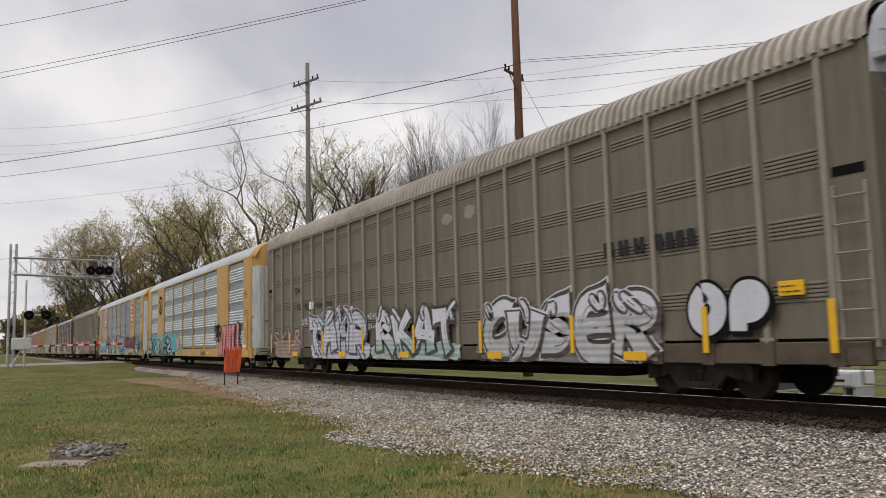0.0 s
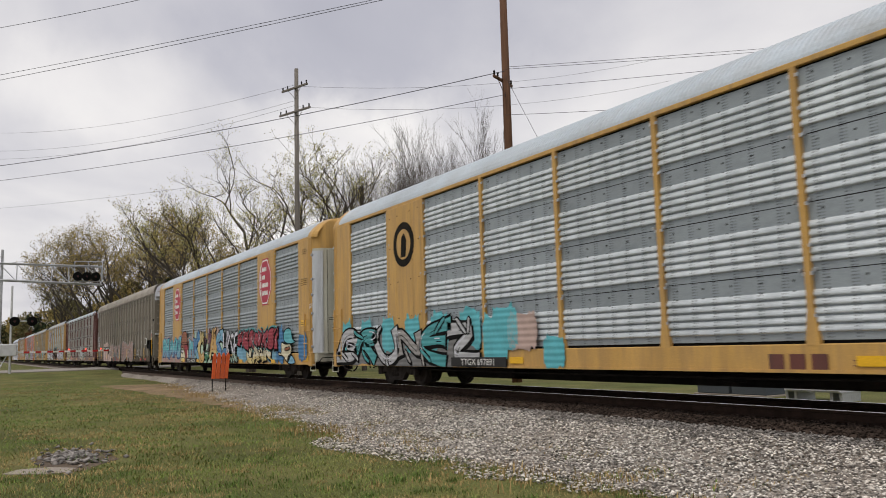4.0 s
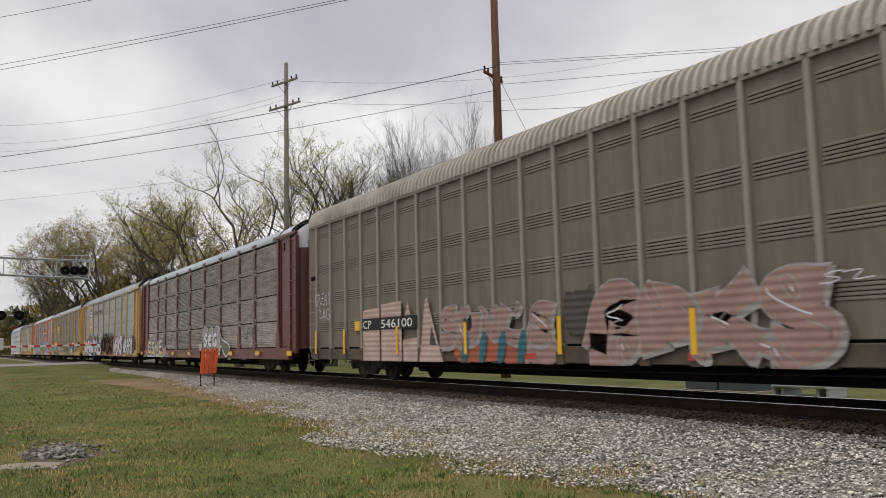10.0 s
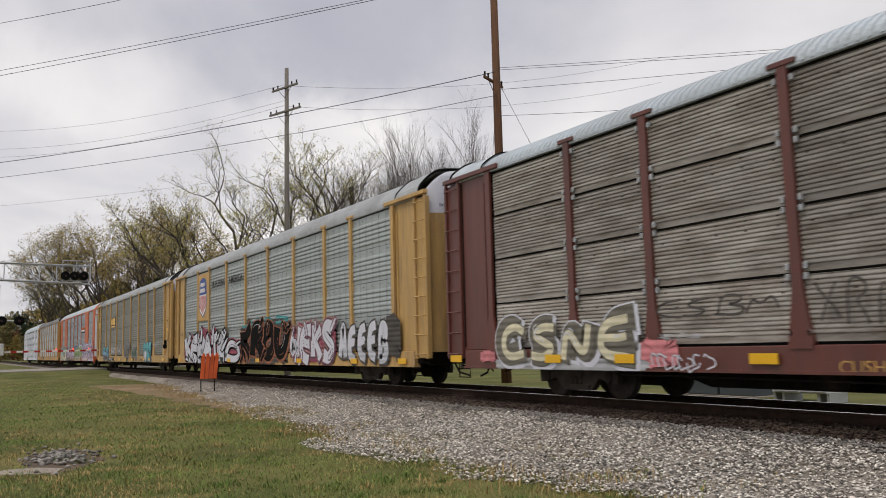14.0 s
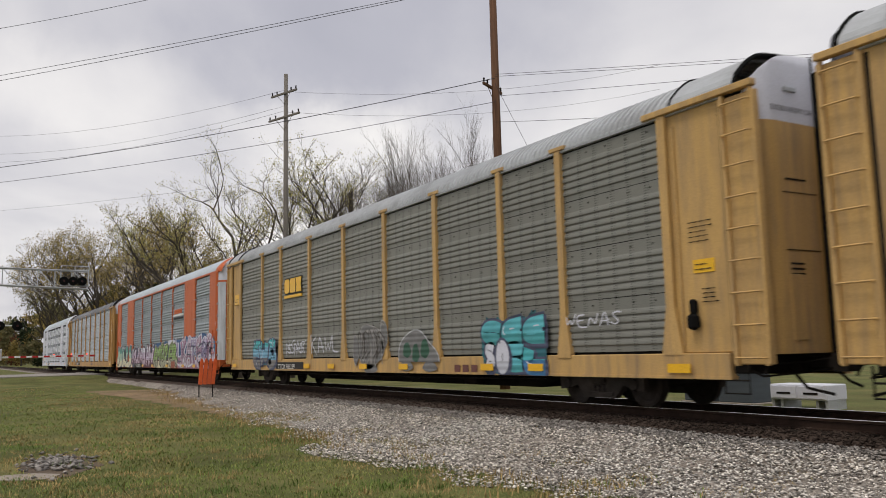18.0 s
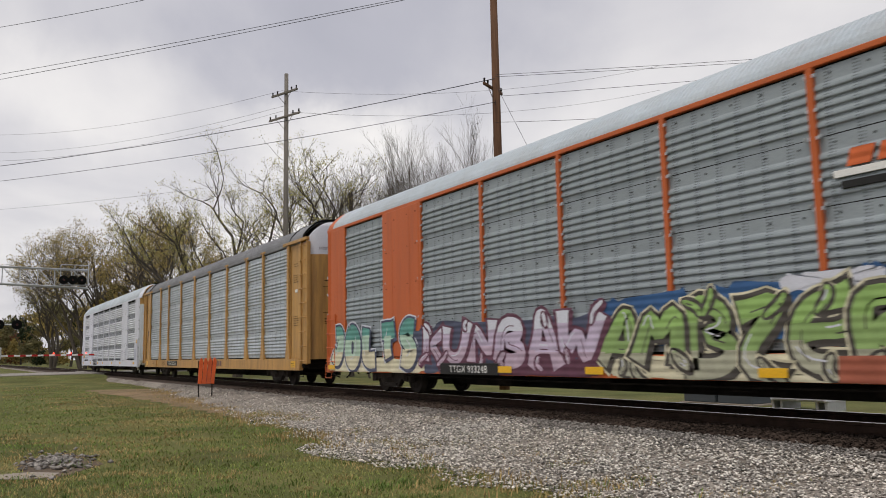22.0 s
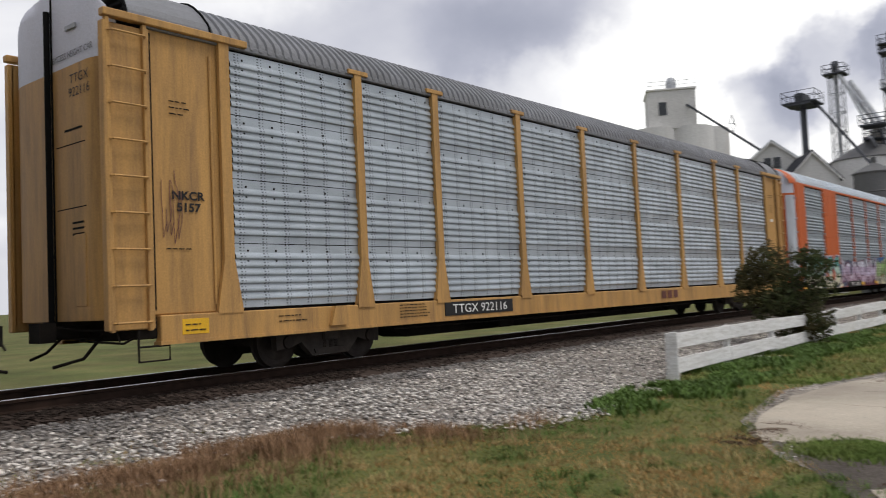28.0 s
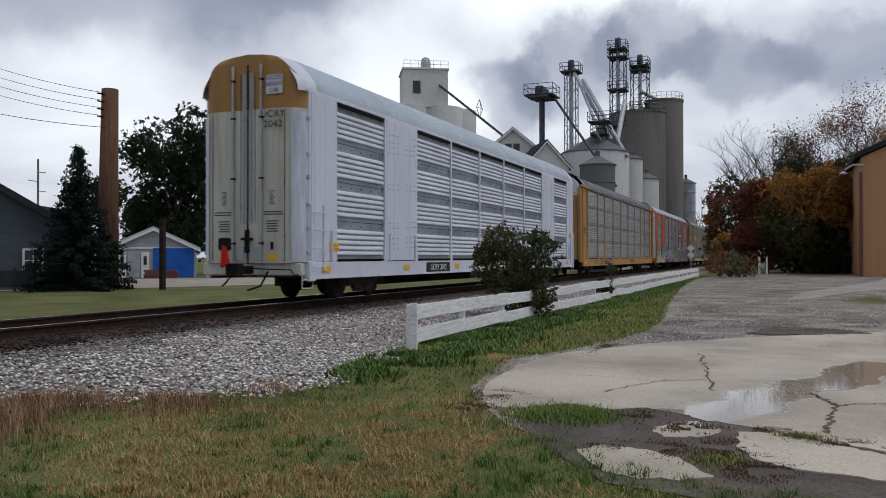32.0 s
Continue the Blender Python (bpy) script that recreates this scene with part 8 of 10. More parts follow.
def tree(at, height, seed, label, leaf=None, per=3, size=0.14, jitter=0.35, depth=5, kids=3, spread=0.75, lift=0.25, trunk=0.22, stems=1, bare=0.30, keep=1.0, name="tree"):
    """A tapered trunk with limbs and a loose crown of single leaves."""
    r = random.Random(seed)
    t = thing(name, label, "tree", at)
    s = Shape()
    tips = []
    for k in range(stems):
        a = 6.28 * k / max(stems, 1) + r.random()
        d = Vector((0.22 * math.cos(a), 0.22 * math.sin(a), 1)).normalized() if stems > 1 else Vector((0, 0, 1))
        base = Vector((0.25 * math.cos(a), 0.25 * math.sin(a), -0.1)) if stems > 1 else Vector((0, 0, -0.1))
        grow(r, base, d, height * bare, trunk * (0.7 if stems > 1 else 1), depth, s, tips, spread, lift, kids)
    heights = sorted(p.z for p in tips)
    k = height / heights[int(len(heights) * 0.975)]
    s.v = [(x * (0.5 + 0.5 * k), y * (0.5 + 0.5 * k), z * k) for x, y, z in s.v]
    part("trunk", s, M["bark"], t)
    if leaf:
        pts = [(p.x * (0.5 + 0.5 * k), p.y * (0.5 + 0.5 * k), p.z * k) for p in tips if r.random() < keep]
        v, f = leaf_cloud(pts, per, jitter, size, seed)
        part("crown", array_mesh("crown", v, f, leaf), None, t)
    return t


def clump_points(r, blobs, n):
    """Points through the outer parts of several overlapping rounded masses."""
    pts = []
    for cx, cy, cz, rx, ry, rz in blobs:
        for i in range(n):
            u = Vector((r.gauss(0, 1), r.gauss(0, 1), r.gauss(0, 1))).normalized()
            k = r.uniform(0.62, 1.0) * (1 + 0.16 * math.sin(5 * u.x + cx) + 0.14 * math.sin(6 * u.y + cz))
            p = (cx + u.x * rx * k, cy + u.y * ry * k, cz + u.z * rz * k)
            if p[2] > 0.05:
                pts.append(p)
    return pts


def full_tree(at, height, width, seed, label, leaves, n=90, size=0.2, per=5, low=0.12, name="tree", masses=16, category="tree", tiers=False):
    """A leafy tree or bush: trunk and limbs under a crown of leaf clumps in one or two tones."""
    r = random.Random(seed)
    t = thing(name, label, category, at)
    s = Shape()
    tips = []
    grow(r, Vector((0, 0, -0.1)), Vector((0, 0, 1)), height * 0.4, max(0.05, height * 0.018), 3, s, tips, 0.8, 0.2, 3)
    part("trunk", s, M["bark"], t)
    blobs = []
    for k in range(masses):
        a, q = r.uniform(0, 6.28), math.sqrt(r.random())
        z = height * (low + (0.92 - low) * r.random())
        prof = math.sin(math.pi * min(1, max(0.08, (z / height - low * 0.5) / (1.08 - low * 0.5)))) ** 0.6
        rad = width * 0.5 * prof
        b = width * r.uniform(0.13, 0.24)
        blobs.append((q * rad * math.cos(a), q * rad * math.sin(a), min(z, height - b * 0.8), b, b, b * 0.85))
    if tiers:
        blobs.sort(key=lambda q: q[2] + 0.3 * height * r.random())
    for i, leaf in enumerate(leaves):
        share = math.ceil(len(blobs) / len(leaves))
        part_blobs = blobs[i * share:(i + 1) * share] if tiers else blobs[i::len(leaves)]
        v, f = leaf_cloud(clump_points(r, part_blobs, n), per, size * 0.7, size, seed + i)
        part("crown", array_mesh("crown", v, f, leaf), None, t)
    return t


def spruce(at, height, width, seed, label):
    r = random.Random(seed)
    t = thing("spruce", label, "tree", at)
    s = Shape()
    s.tube([(0, 0, -0.1), (0, 0, height * 0.98)], 0.14, 0.02, 7)
    pts = []
    z = 0.25
    while z < height * 0.985:
        k = 1 - z / height
        rad = width * 0.5 * (k ** 1.05) * r.uniform(0.8, 1.12)
        m = 9 if k > 0.3 else 6
        for i in range(m):
            a = 6.28 * i / m + r.random()
            tip = Vector((rad * math.cos(a), rad * math.sin(a), z - 0.10 * rad + 0.05))
            s.tube([(0, 0, z), (tip.x * 0.6, tip.y * 0.6, z + 0.02), tuple(tip)], 0.025, 0.006, 3, caps=False)
            q = max(3, int(rad * 9))
            for j in range(q):
                f = (j + 1) / q
                pts.append((tip.x * f + r.uniform(-0.08, 0.08), tip.y * f + r.uniform(-0.08, 0.08), z + (tip.z - z) * f + r.uniform(-0.06, 0.06)))
        z += 0.26 + 0.1 * k
    part("trunk", s, M["bark"], t)
    v, f = leaf_cloud(pts, 15, 0.08, 0.072, seed)
    part("crown", array_mesh("crown", v, f, M["needle"]), None, t)


def build_trees():
    # beyond the track, up the line
    tree(polar(-73.4, 66), 17.8, 4, "sparse autumn tree with pale yellow-green leaves", M["leaf_pale"], 5, 0.05, 0.17, 7, 2, 1.0, 0.12, 0.34, 2, 0.27, 0.6)
    tree(polar(-67.3, 60), 14.6, 9, "sparse autumn tree with pale yellow-green leaves", M["leaf_pale"], 5, 0.05, 0.17, 7, 2, 1.0, 0.12, 0.30, 2, 0.27, 0.6)
    tree(polar(-70.0, 62), 16.6, 21, "thin autumn tree with sparse pale leaves", M["leaf_pale"], 5, 0.05, 0.17, 7, 2, 1.0, 0.12, 0.30, 2, 0.27, 0.6)
    tree(polar(-76.2, 74), 14.6, 24, "half-bare autumn tree with pale leaves", M["leaf_pale"], 5, 0.055, 0.2, 7, 2, 0.95, 0.14, 0.30, 2, 0.27, 0.6)
    for b, d, h, sd in ((-64.3, 55, 13.4, 31), (-62.8, 57, 15.6, 32), (-61.2, 56, 16.2, 33), (-59.6, 57, 15.4, 34), (-58.2, 57, 13.6, 35)):
        tree(polar(b, d), h, sd, "bare tree with many fine upright twigs", None, depth=6, kids=3, spread=0.62, lift=0.30, trunk=0.105, stems=3, bare=0.29)
    tree(polar(-81.0, 134), 22.6, 41, "autumn tree with thinning golden leaves", M["leaf_gold"], 5, 0.11, 0.4, 7, 2, 0.95, 0.16, 0.5, 3, 0.28, 0.6)
    tree(polar(-82.9, 150), 22.5, 46, "dense-twigged autumn tree with olive leaves", M["leaf_gold"], 5, 0.12, 0.4, 7, 2, 0.95, 0.16, 0.45, 3, 0.26, 0.6)
    tree(polar(-79.2, 128), 22.5, 47, "dense-twigged autumn tree with golden leaves", M["leaf_gold"], 5, 0.11, 0.4, 7, 2, 0.95, 0.16, 0.42, 3, 0.26, 0.6)
    tree(polar(-77.6, 108), 18.6, 42, "autumn tree with thinning olive leaves", M["leaf_gold"], 5, 0.10, 0.4, 7, 2, 0.95, 0.16, 0.4, 3, 0.28, 0.6)
    tree(polar(-84.6, 190), 19.5, 44, "half-bare tree at the wood's edge", M["leaf_olive"], 4, 0.18, 0.9, 6, 2, 0.9, 0.2, 0.5, 3, 0.30, 0.8)
    r = random.Random(77)
    for k, (b, up) in enumerate(((-88.7, 0.034), (-88.0, 0.04), (-87.2, 0.042), (-86.4, 0.05), (-85.5, 0.058), (-84.6, 0.066), (-83.6, 0.076), (-82.5, 0.082), (-81.2, 0.085), (-79.8, 0.088), (-78.2, 0.088), (-76.4, 0.09), (-74.5, 0.09))):
        d = min(620.0, 23.0 / math.cos(radians(b)))
        leaf = ([M["leaf_olive"], M["leaf_gold"]], [M["leaf_olive"], M["leaf_dark"], M["leaf_gold"]], [M["leaf_gold"], M["leaf_olive"]])[k % 3]
        w = max(8.0, d * 0.045)
        full_tree(polar(b, d + w * 0.3), up * d + 1.6, w, 100 + k, "dense olive and gold growth at the wood's edge", leaf, 70, 0.034 * w, 4, 0.02, masses=16)
    full_tree(polar(-86.6, 395), 13.0, 13.0, 131, "red-leaved autumn tree at the wood's edge", [M["leaf_rust"]], 60, 0.6, 4, 0.05, "tree", 8, "tree")
    # beyond the track, to the other side
    spruce(polar(43.9, 43.6), 7.1, 5.4, 5, "dark blue-green spruce on the lawn")
    full_tree(polar(49.9, 80), 15.0, 12.5, 61, "dark leafy tree with gaps in its crown", [M["leaf_dark"]], 230, 0.13, 9, 0.22, masses=38)
    tree(polar(46.2, 150), 14, 62, "distant dark-leaved tree by the drive", M["leaf_dark"], 5, 0.3, 0.6, 5, 3, 0.8, 0.2, 0.3)
    # by the yard
    full_tree(polar(91.9, 86), 9.9, 10.6, 71, "broad autumn maple in orange and green", [M["leaf_dark"], M["leaf_deep"], M["leaf_deep"], M["leaf_orange"], M["leaf_orange"]], 190, 0.13, 6, 0.06, masses=45, tiers=True)
    full_tree(polar(89.2, 90), 9.4, 7.0, 72, "rusty-red autumn tree beside the maple", [M["leaf_rust"], M["leaf_red"], M["leaf_rust"]], 150, 0.13, 6, 0.04, masses=26)
    full_tree(polar(87.6, 98), 11.0, 7.5, 73, "dark leafless thicket behind the lane", [M["leaf_rust"], M["leaf_deep"]], 110, 0.16, 5, 0.04, masses=22)
    full_tree(polar(95.5, 108), 14.5, 13, 74, "dark wood behind the building", [M["leaf_deep"], M["leaf_dark"], M["leaf_deep"]], 90, 0.24, 5, 0.02, masses=26)
    full_tree(polar(91.8, 122), 14.5, 15, 75, "dark wood behind the maple", [M["leaf_deep"], M["leaf_rust"], M["leaf_dark"]], 90, 0.26, 5, 0.02, masses=26)
    full_tree(polar(85.5, 135), 9.6, 6, 76, "golden tree beside the track", [M["leaf_gold"], M["leaf_orange"]], 80, 0.22, 5, 0.04, masses=14)
    tree(polar(89.3, 108), 16.8, 81, "tall bare tree standing by the lane", None, depth=7, kids=2, spread=0.85, lift=0.16, trunk=0.34, stems=4, bare=0.30)
    tree(polar(91.6, 110), 16.4, 82, "tall tree with few dark leaves on its twigs", M["leaf_deep"], 4, 0.12, 0.5, 7, 2, 0.8, 0.18, 0.33, 3, 0.30, 0.6)
    tree(polar(87.6, 104), 11.5, 85, "bare twiggy tree at the thicket's edge", None, depth=7, kids=2, spread=0.9, lift=0.12, trunk=0.26, stems=4, bare=0.28)
    tree(polar(95.3, 104), 18.4, 83, "tall autumn tree with reddish leaves", M["leaf_red"], 5, 0.10, 0.6, 7, 2, 0.85, 0.18, 0.35, 3, 0.30, 0.7)
    tree(polar(97.0, 104), 19.4, 84, "tall autumn tree with golden leaves", M["leaf_gold"], 4, 0.11, 0.6, 7, 2, 0.85, 0.18, 0.35, 3, 0.30, 0.7)
    full_tree(polar(86.3, 72), 3.6, 2.4, 91, "small yellow-leaved shrub by the lane", [M["leaf_gold"], M["leaf_orange"]], 60, 0.09, 4, 0.05, "shrub", 11, "shrub")
    full_tree(polar(87.0, 68), 2.0, 4.6, 92, "brown tangled shrub at the fence's end", [M["bark"], M["leaf_rust"], M["leaf_olive"]], 80, 0.07, 4, 0.02, "shrub", 14, "shrub")
    full_tree((20.6, 6.25, GROUND), 2.45, 2.1, 93, "bush growing over the white fence", [M["leaf_bush"], M["leaf_bush"], M["leaf_deep"]], 85, 0.042, 5, 0.10, "bush", 32, "bush")
    full_tree((30.5, 6.05, GROUND), 1.35, 0.8, 94, "small shrub growing through the fence", [M["leaf_bush"]], 50, 0.045, 4, 0.25, "bush", 7, "bush")


# ---------------- level crossing ----------------
M["aluminium"] = material("brushed_aluminium", (0.55, 0.56, 0.57), 0.4, 0.5, vary=0.12, scale=2)
M["lamp_red"] = material("dark_red_lens", (0.10, 0.012, 0.012), 0.3, vary=0.1)
M["glow_red"] = material("lit_red_lens", (0.8, 0.03, 0.02), 0.3, vary=0.05)
M["glow_red"].node_tree.nodes["Principled BSDF"].inputs["Emission Color"].default_value = (1, 0.06, 0.03, 1)
M["glow_red"].node_tree.nodes["Principled BSDF"].inputs["Emission Strength"].default_value = 3.0
M["stripe_red"] = material("red_stripe", (0.45, 0.03, 0.03), 0.5, vary=0.1)


def flasher(parent, p, name="flasher", d=(1, 0)):
    """A round signal with a black target and hood, facing the road user."""
    s = Shape()
    s.lathe([(0.02, 0.0), (0.36, 0.0), (0.36, 0.03), (0.02, 0.03)], 20, (0, 0, 0), "x")
    s.lathe([(0.11, 0.03), (0.11, 0.30), (0.10, 0.30), (0.10, 0.03)], 14, (0, 0, 0), "x")
    ob = part(name, s, M["black"], parent, at=pose(*p))
    q = Shape()
    q.lathe([(0.01, 0.035), (0.10, 0.04)], 14, (0, 0, 0), "x")
    part("lens", q, M["lamp_red"], ob)


def build_crossing():
    """Road across the track, with a cantilever signal and a lowered gate."""
    s = Shape()
    s.prism([(-92, GROUND - 0.05), (-89, -0.10), (-69.0, -0.10), (-63, GROUND - 0.05)], -40, 10.2, "y")
    s.prism([(-92, GROUND - 0.05), (-89, -0.10), (-69.0, -0.10), (-63, GROUND - 0.05)], 13.6, 60, "y")
    tagged(part("road_bank", s, M["lawn"]), "grass bank carrying the road to the crossing", "bank", kind="structure")
    s = Shape()
    s.box(-87.5, -74, -40, 10.25, -0.12, -0.06)
    s.box(-87.5, -74, 13.4, 60, -0.12, -0.06)
    s.box(-87.5, -74, 10.25, 10.9, -0.2, -0.02)
    tagged(part("road", s, M["asphalt_pale"]), "pale worn road over the level crossing", "road", kind="structure")
    m = thing("crossing_cantilever", "galvanised cantilever signal mast with lattice arm over the road", "signal", (-72.0, 1.75, -0.10))
    s = Shape()
    for dx, dy in ((-0.2, -0.2), (0.2, -0.2), (-0.2, 0.2), (0.2, 0.2)):
        s.tube([(dx, dy, 0), (dx, dy, 9.5)], 0.10, 0.09, 8)
    part("mast", s, M["galv"], m)
    for k in range(11):
        q = Shape()
        z = 0.7 + k * 0.8
        q.tube([(-0.2, -0.2, z), (0.2, -0.2, z + 0.4)], 0.025, sides=4)
        q.tube([(-0.2, 0.2, z), (0.2, 0.2, z + 0.4)], 0.025, sides=4)
        q.tube([(0.2, -0.2, z), (0.2, 0.2, z + 0.4)], 0.025, sides=4)
        part("lacing", q, M["galv"], m)
    ex, ey = 0.0, 7.35
    arm = Shape()
    lo, hi = 7.05, 8.45

    def along(k):
        return ex * k, ey * k
    for off in (-0.3, 0.3):
        arm.tube([(off, 0, lo + 0.1), (ex + off, ey, lo - 0.15)], 0.075, sides=6)
        arm.tube([(off, 0, hi), (ex + off, ey, hi - 0.1)], 0.06, sides=6)
    part("arm_chord", arm, M["galv"], m)
    for k in range(1, 7):
        q = Shape()
        x, y = along(k / 6)
        x0, y0 = along((k - 1) / 6)
        q.tube([(x + 0.3, y, lo), (x + 0.3, y, hi - 0.08)], 0.035, sides=4)
        q.tube([(x0 + 0.3, y0, hi - 0.05), (x + 0.3, y, lo)], 0.03, sides=4)
        q.tube([(x + 0.3, y, hi - 0.08), (x - 0.3, y, hi - 0.08)], 0.03, sides=4)
        part("arm_brace", q, M["galv"], m)
    deck = Shape()
    deck.box(ex * 0.72 - 0.3, ex + 0.35, ey * 0.72, ey, lo + 0.08, lo + 0.12)
    for k in (0.72, 0.86, 1.0):
        x, y = along(k)
        deck.tube([(x + 0.6, y, lo), (x + 0.6, y, hi + 0.25)], 0.03, sides=4)
    x, y = along(0.72)
    deck.tube([(x + 0.6, y, hi + 0.25), (ex + 0.6, ey, hi + 0.25)], 0.025, sides=4)
    part("walkway", deck, M["galv"], m)
    for k in (0.75, 0.84, 0.93):
        x, y = along(k)
        flasher(m, (x + 0.8, y, lo + 0.42))
    g = thing("crossing_gate", "lowered red and white striped crossing gate with signal mast", "barrier", (-70.0, 2.63, -0.10))
    s = Shape()
    s.tube([(0, 0, 0), (0, 0, 6.55)], 0.085, 0.075, 8)
    part("mast", s, M["aluminium"], g)
    s = Shape()
    s.cbox(-0.3, 0.3, -0.9, 0.45, 1.3, 2.2, 0.05)
    part("gate_machine", s, M["aluminium"], g)
    s = Shape()
    s.tube([(0.1, -0.2, 3.9), (0.1, 1.5, 3.9)], 0.05, sides=6)
    part("signal_bar", s, M["aluminium"], g)
    flasher(g, (0.2, 0.22, 3.89))
    flasher(g, (0.2, 1.40, 3.89))
    arm = Shape()
    arm.cbox(-0.03, 0.03, 0.3, 7.0, 1.50, 1.63, 0.01)
    a = part("gate_arm", arm, M["fence"], g)
    for k in range(8):
        q = Shape()
        q.box(-0.033, 0.034, 0.9 + k * 0.80, 1.30 + k * 0.80, 1.497, 1.633)
        part("stripe", q, M["stripe_red"], a)
    for y in (4.0, 5.2, 6.3):
        q = Shape()
        q.lathe([(0.01, 0.0), (0.05, 0.01), (0.05, 0.06), (0.01, 0.07)], 10, (0.04, y, 1.71), "x")
        part("arm_lamp", q, M["glow_red"], a)
    s = Shape()
    s.tube([(0.1, -0.9, 0.0), (0.1, -0.2, 1.4)], 0.05, sides=6)
    part("counterweight", s, M["aluminium"], g)


M["asphalt_pale"] = material("pale_worn_asphalt", (0.27, 0.25, 0.235), 0.9, vary=0.15, scale=0.4, fine=25, grain=0.2, bump=0.4)


def view_wire(a, b, height, before=0.4, after=0.4, sag=0.25, r=0.014):
    """A level wire through two sight lines (bearing, slope), at a height, run on past both."""
    pa = Vector(polar(a[0], (height - EYE_Z) / a[1], height))
    pb = Vector(polar(b[0], (height - EYE_Z) / b[1], height))
    d = pb - pa
    return wire(pa - d * before, pb + d * after, sag, r)


def far_wire(a, b, sag, r):
    """A wire from a pole through a point and on beyond it."""
    a, b = Vector(a), Vector(b)
    return wire(a, a + (b - a) * 1.35, sag * 1.5, r)


def build_wires():
    view_wire((-88.17, 0.3718), (-82.6, 0.4113), 14.0, 0.8, 2.0, 0.2, 0.010)
    view_wire((-88.06, 0.3184), (-66.31, 0.4350), 13.0, 0.6, 0.6, 0.2, 0.010)
    view_wire((-88.04, 0.3126), (-64.89, 0.4379), 13.0, 0.6, 0.6, 0.2, 0.011)
    p2 = polar(-55.4, 34.7, 0)
    far_wire((p2[0], p2[1], 12.83), polar(-87.85, 52, 1.09 + 0.2185 * 52), 0.34, 0.017)
    far_wire((p2[0], p2[1], 11.78), polar(-87.81, 52, 1.09 + 0.2010 * 52), 0.30, 0.012)
    p1 = polar(-70.26, 50, 0)
    for z, e in ((17.3, 0.257), (16.3, 0.237), (16.0, 0.228)):
        far_wire((p1[0], p1[1], z), polar(-87.93, 78, 1.09 + e * 78), 0.8, 0.008)
    wire(polar(-95, 120, 1.09 + 0.145 * 120), polar(-70, 75, 1.09 + 0.215 * 75), 0.6, 0.010)
    wire(polar(-96, 90, 1.09 + 0.085 * 90), polar(-60, 62, 1.09 + 0.165 * 62), 0.5, 0.013)
    for z, zz in ((17.2, 17.4), (15.9, 15.6)):
        wire((p1[0], p1[1], z), polar(-44, 60, zz + 4.0), 0.9, 0.008)
    for a, b, h in (((-54.03, 0.3438), (-37.79, 0.3351), 12.9), ((-54.09, 0.3410), (-37.79, 0.3315), 12.8), ((-54.09, 0.3162), (-41.47, 0.3180), 12.0), ((-54.95, 0.2823), (-47.64, 0.2821), 10.8)):
        view_wire(a, b, h, 0.08, 1.5, 0.1, 0.009)
    wire((p2[0], p2[1], 11.9), (p2[0] - 6, p2[1] + 3, 3.5), 0.05, 0.009)
    wire((p2[0], p2[1], 12.6), (p2[0] + 4.2, p2[1] + 1.5, 4.0), 0.05, 0.009)
    for k in range(4):
        wire(polar(45.5, 46.6, 9.7 - k * 0.4), polar(36.5, 60, 1.09 + (0.2175 - 0.010 * k) * 60), 0.3, 0.014)
    wire(polar(45.5, 46.6, 7.9), polar(36.5, 55, 1.09 + 0.162 * 55), 0.2, 0.016)


# ---------------- across the track: houses ----------------
M["siding_blue"] = material("slate_blue_siding", (0.075, 0.088, 0.102), 0.8, vary=0.15, scale=0.8, stretch=(1, 1, 6))
M["siding_pale"] = material("pale_grey_siding", (0.34, 0.35, 0.36), 0.8, vary=0.1, scale=0.8, stretch=(1, 1, 6))
M["roof_dark"] = material("dark_shingle", (0.035, 0.036, 0.042), 0.9, vary=0.2, scale=3, fine=30, bump=0.5)
M["roof_light"] = material("pale_metal_roof", (0.42, 0.45, 0.47), 0.6, vary=0.1, scale=1)
M["tarp"] = material("blue_tarpaulin", (0.02, 0.10, 0.42), 0.5, vary=0.2, scale=2, fine=12, bump=0.6)
M["glass_dark"] = material("dark_window_glass", (0.02, 0.025, 0.03), 0.08, vary=0.05, bump=0)
M["tan"] = material("tan_metal_wall", (0.42, 0.23, 0.115), 0.75, vary=0.08, scale=0.5, stretch=(6, 6, 0.3), fine=20)


def house(at, turn, w, l, eave, ridge, wall, roof, label, name="house", over=0.4, thick=0.18):
    """A gabled house, its gable end facing local -y."""
    h = thing(name, label, "house", at)
    h.rotation_euler = (0, 0, radians(turn))
    s = Shape()
    s.prism([(-w / 2, 0), (w / 2, 0), (w / 2, eave), (0, ridge), (-w / 2, eave)], 0, l, "y")
    part("wall", s, wall, h)
    k = (ridge - eave) / (w / 2)
    for side in (-1, 1):
        s = Shape()
        s.prism([(0, ridge + thick), (side * (w / 2 + over), eave - over * k + thick), (side * (w / 2 + over), eave - over * k), (0, ridge)], -over, l + over, "y")
        part("roof", s, roof, h)
        s = Shape()
        s.prism([(0, ridge + 0.02), (side * (w / 2 + over), eave - over * k + 0.02), (side * (w / 2 + over), eave - over * k - 0.18), (0, ridge - 0.18)], -over - 0.03, -over + 0.02, "y")
        part("barge_board", s, M["fence"] if wall != M["siding_blue"] else M["roof_dark"], h)
    return h


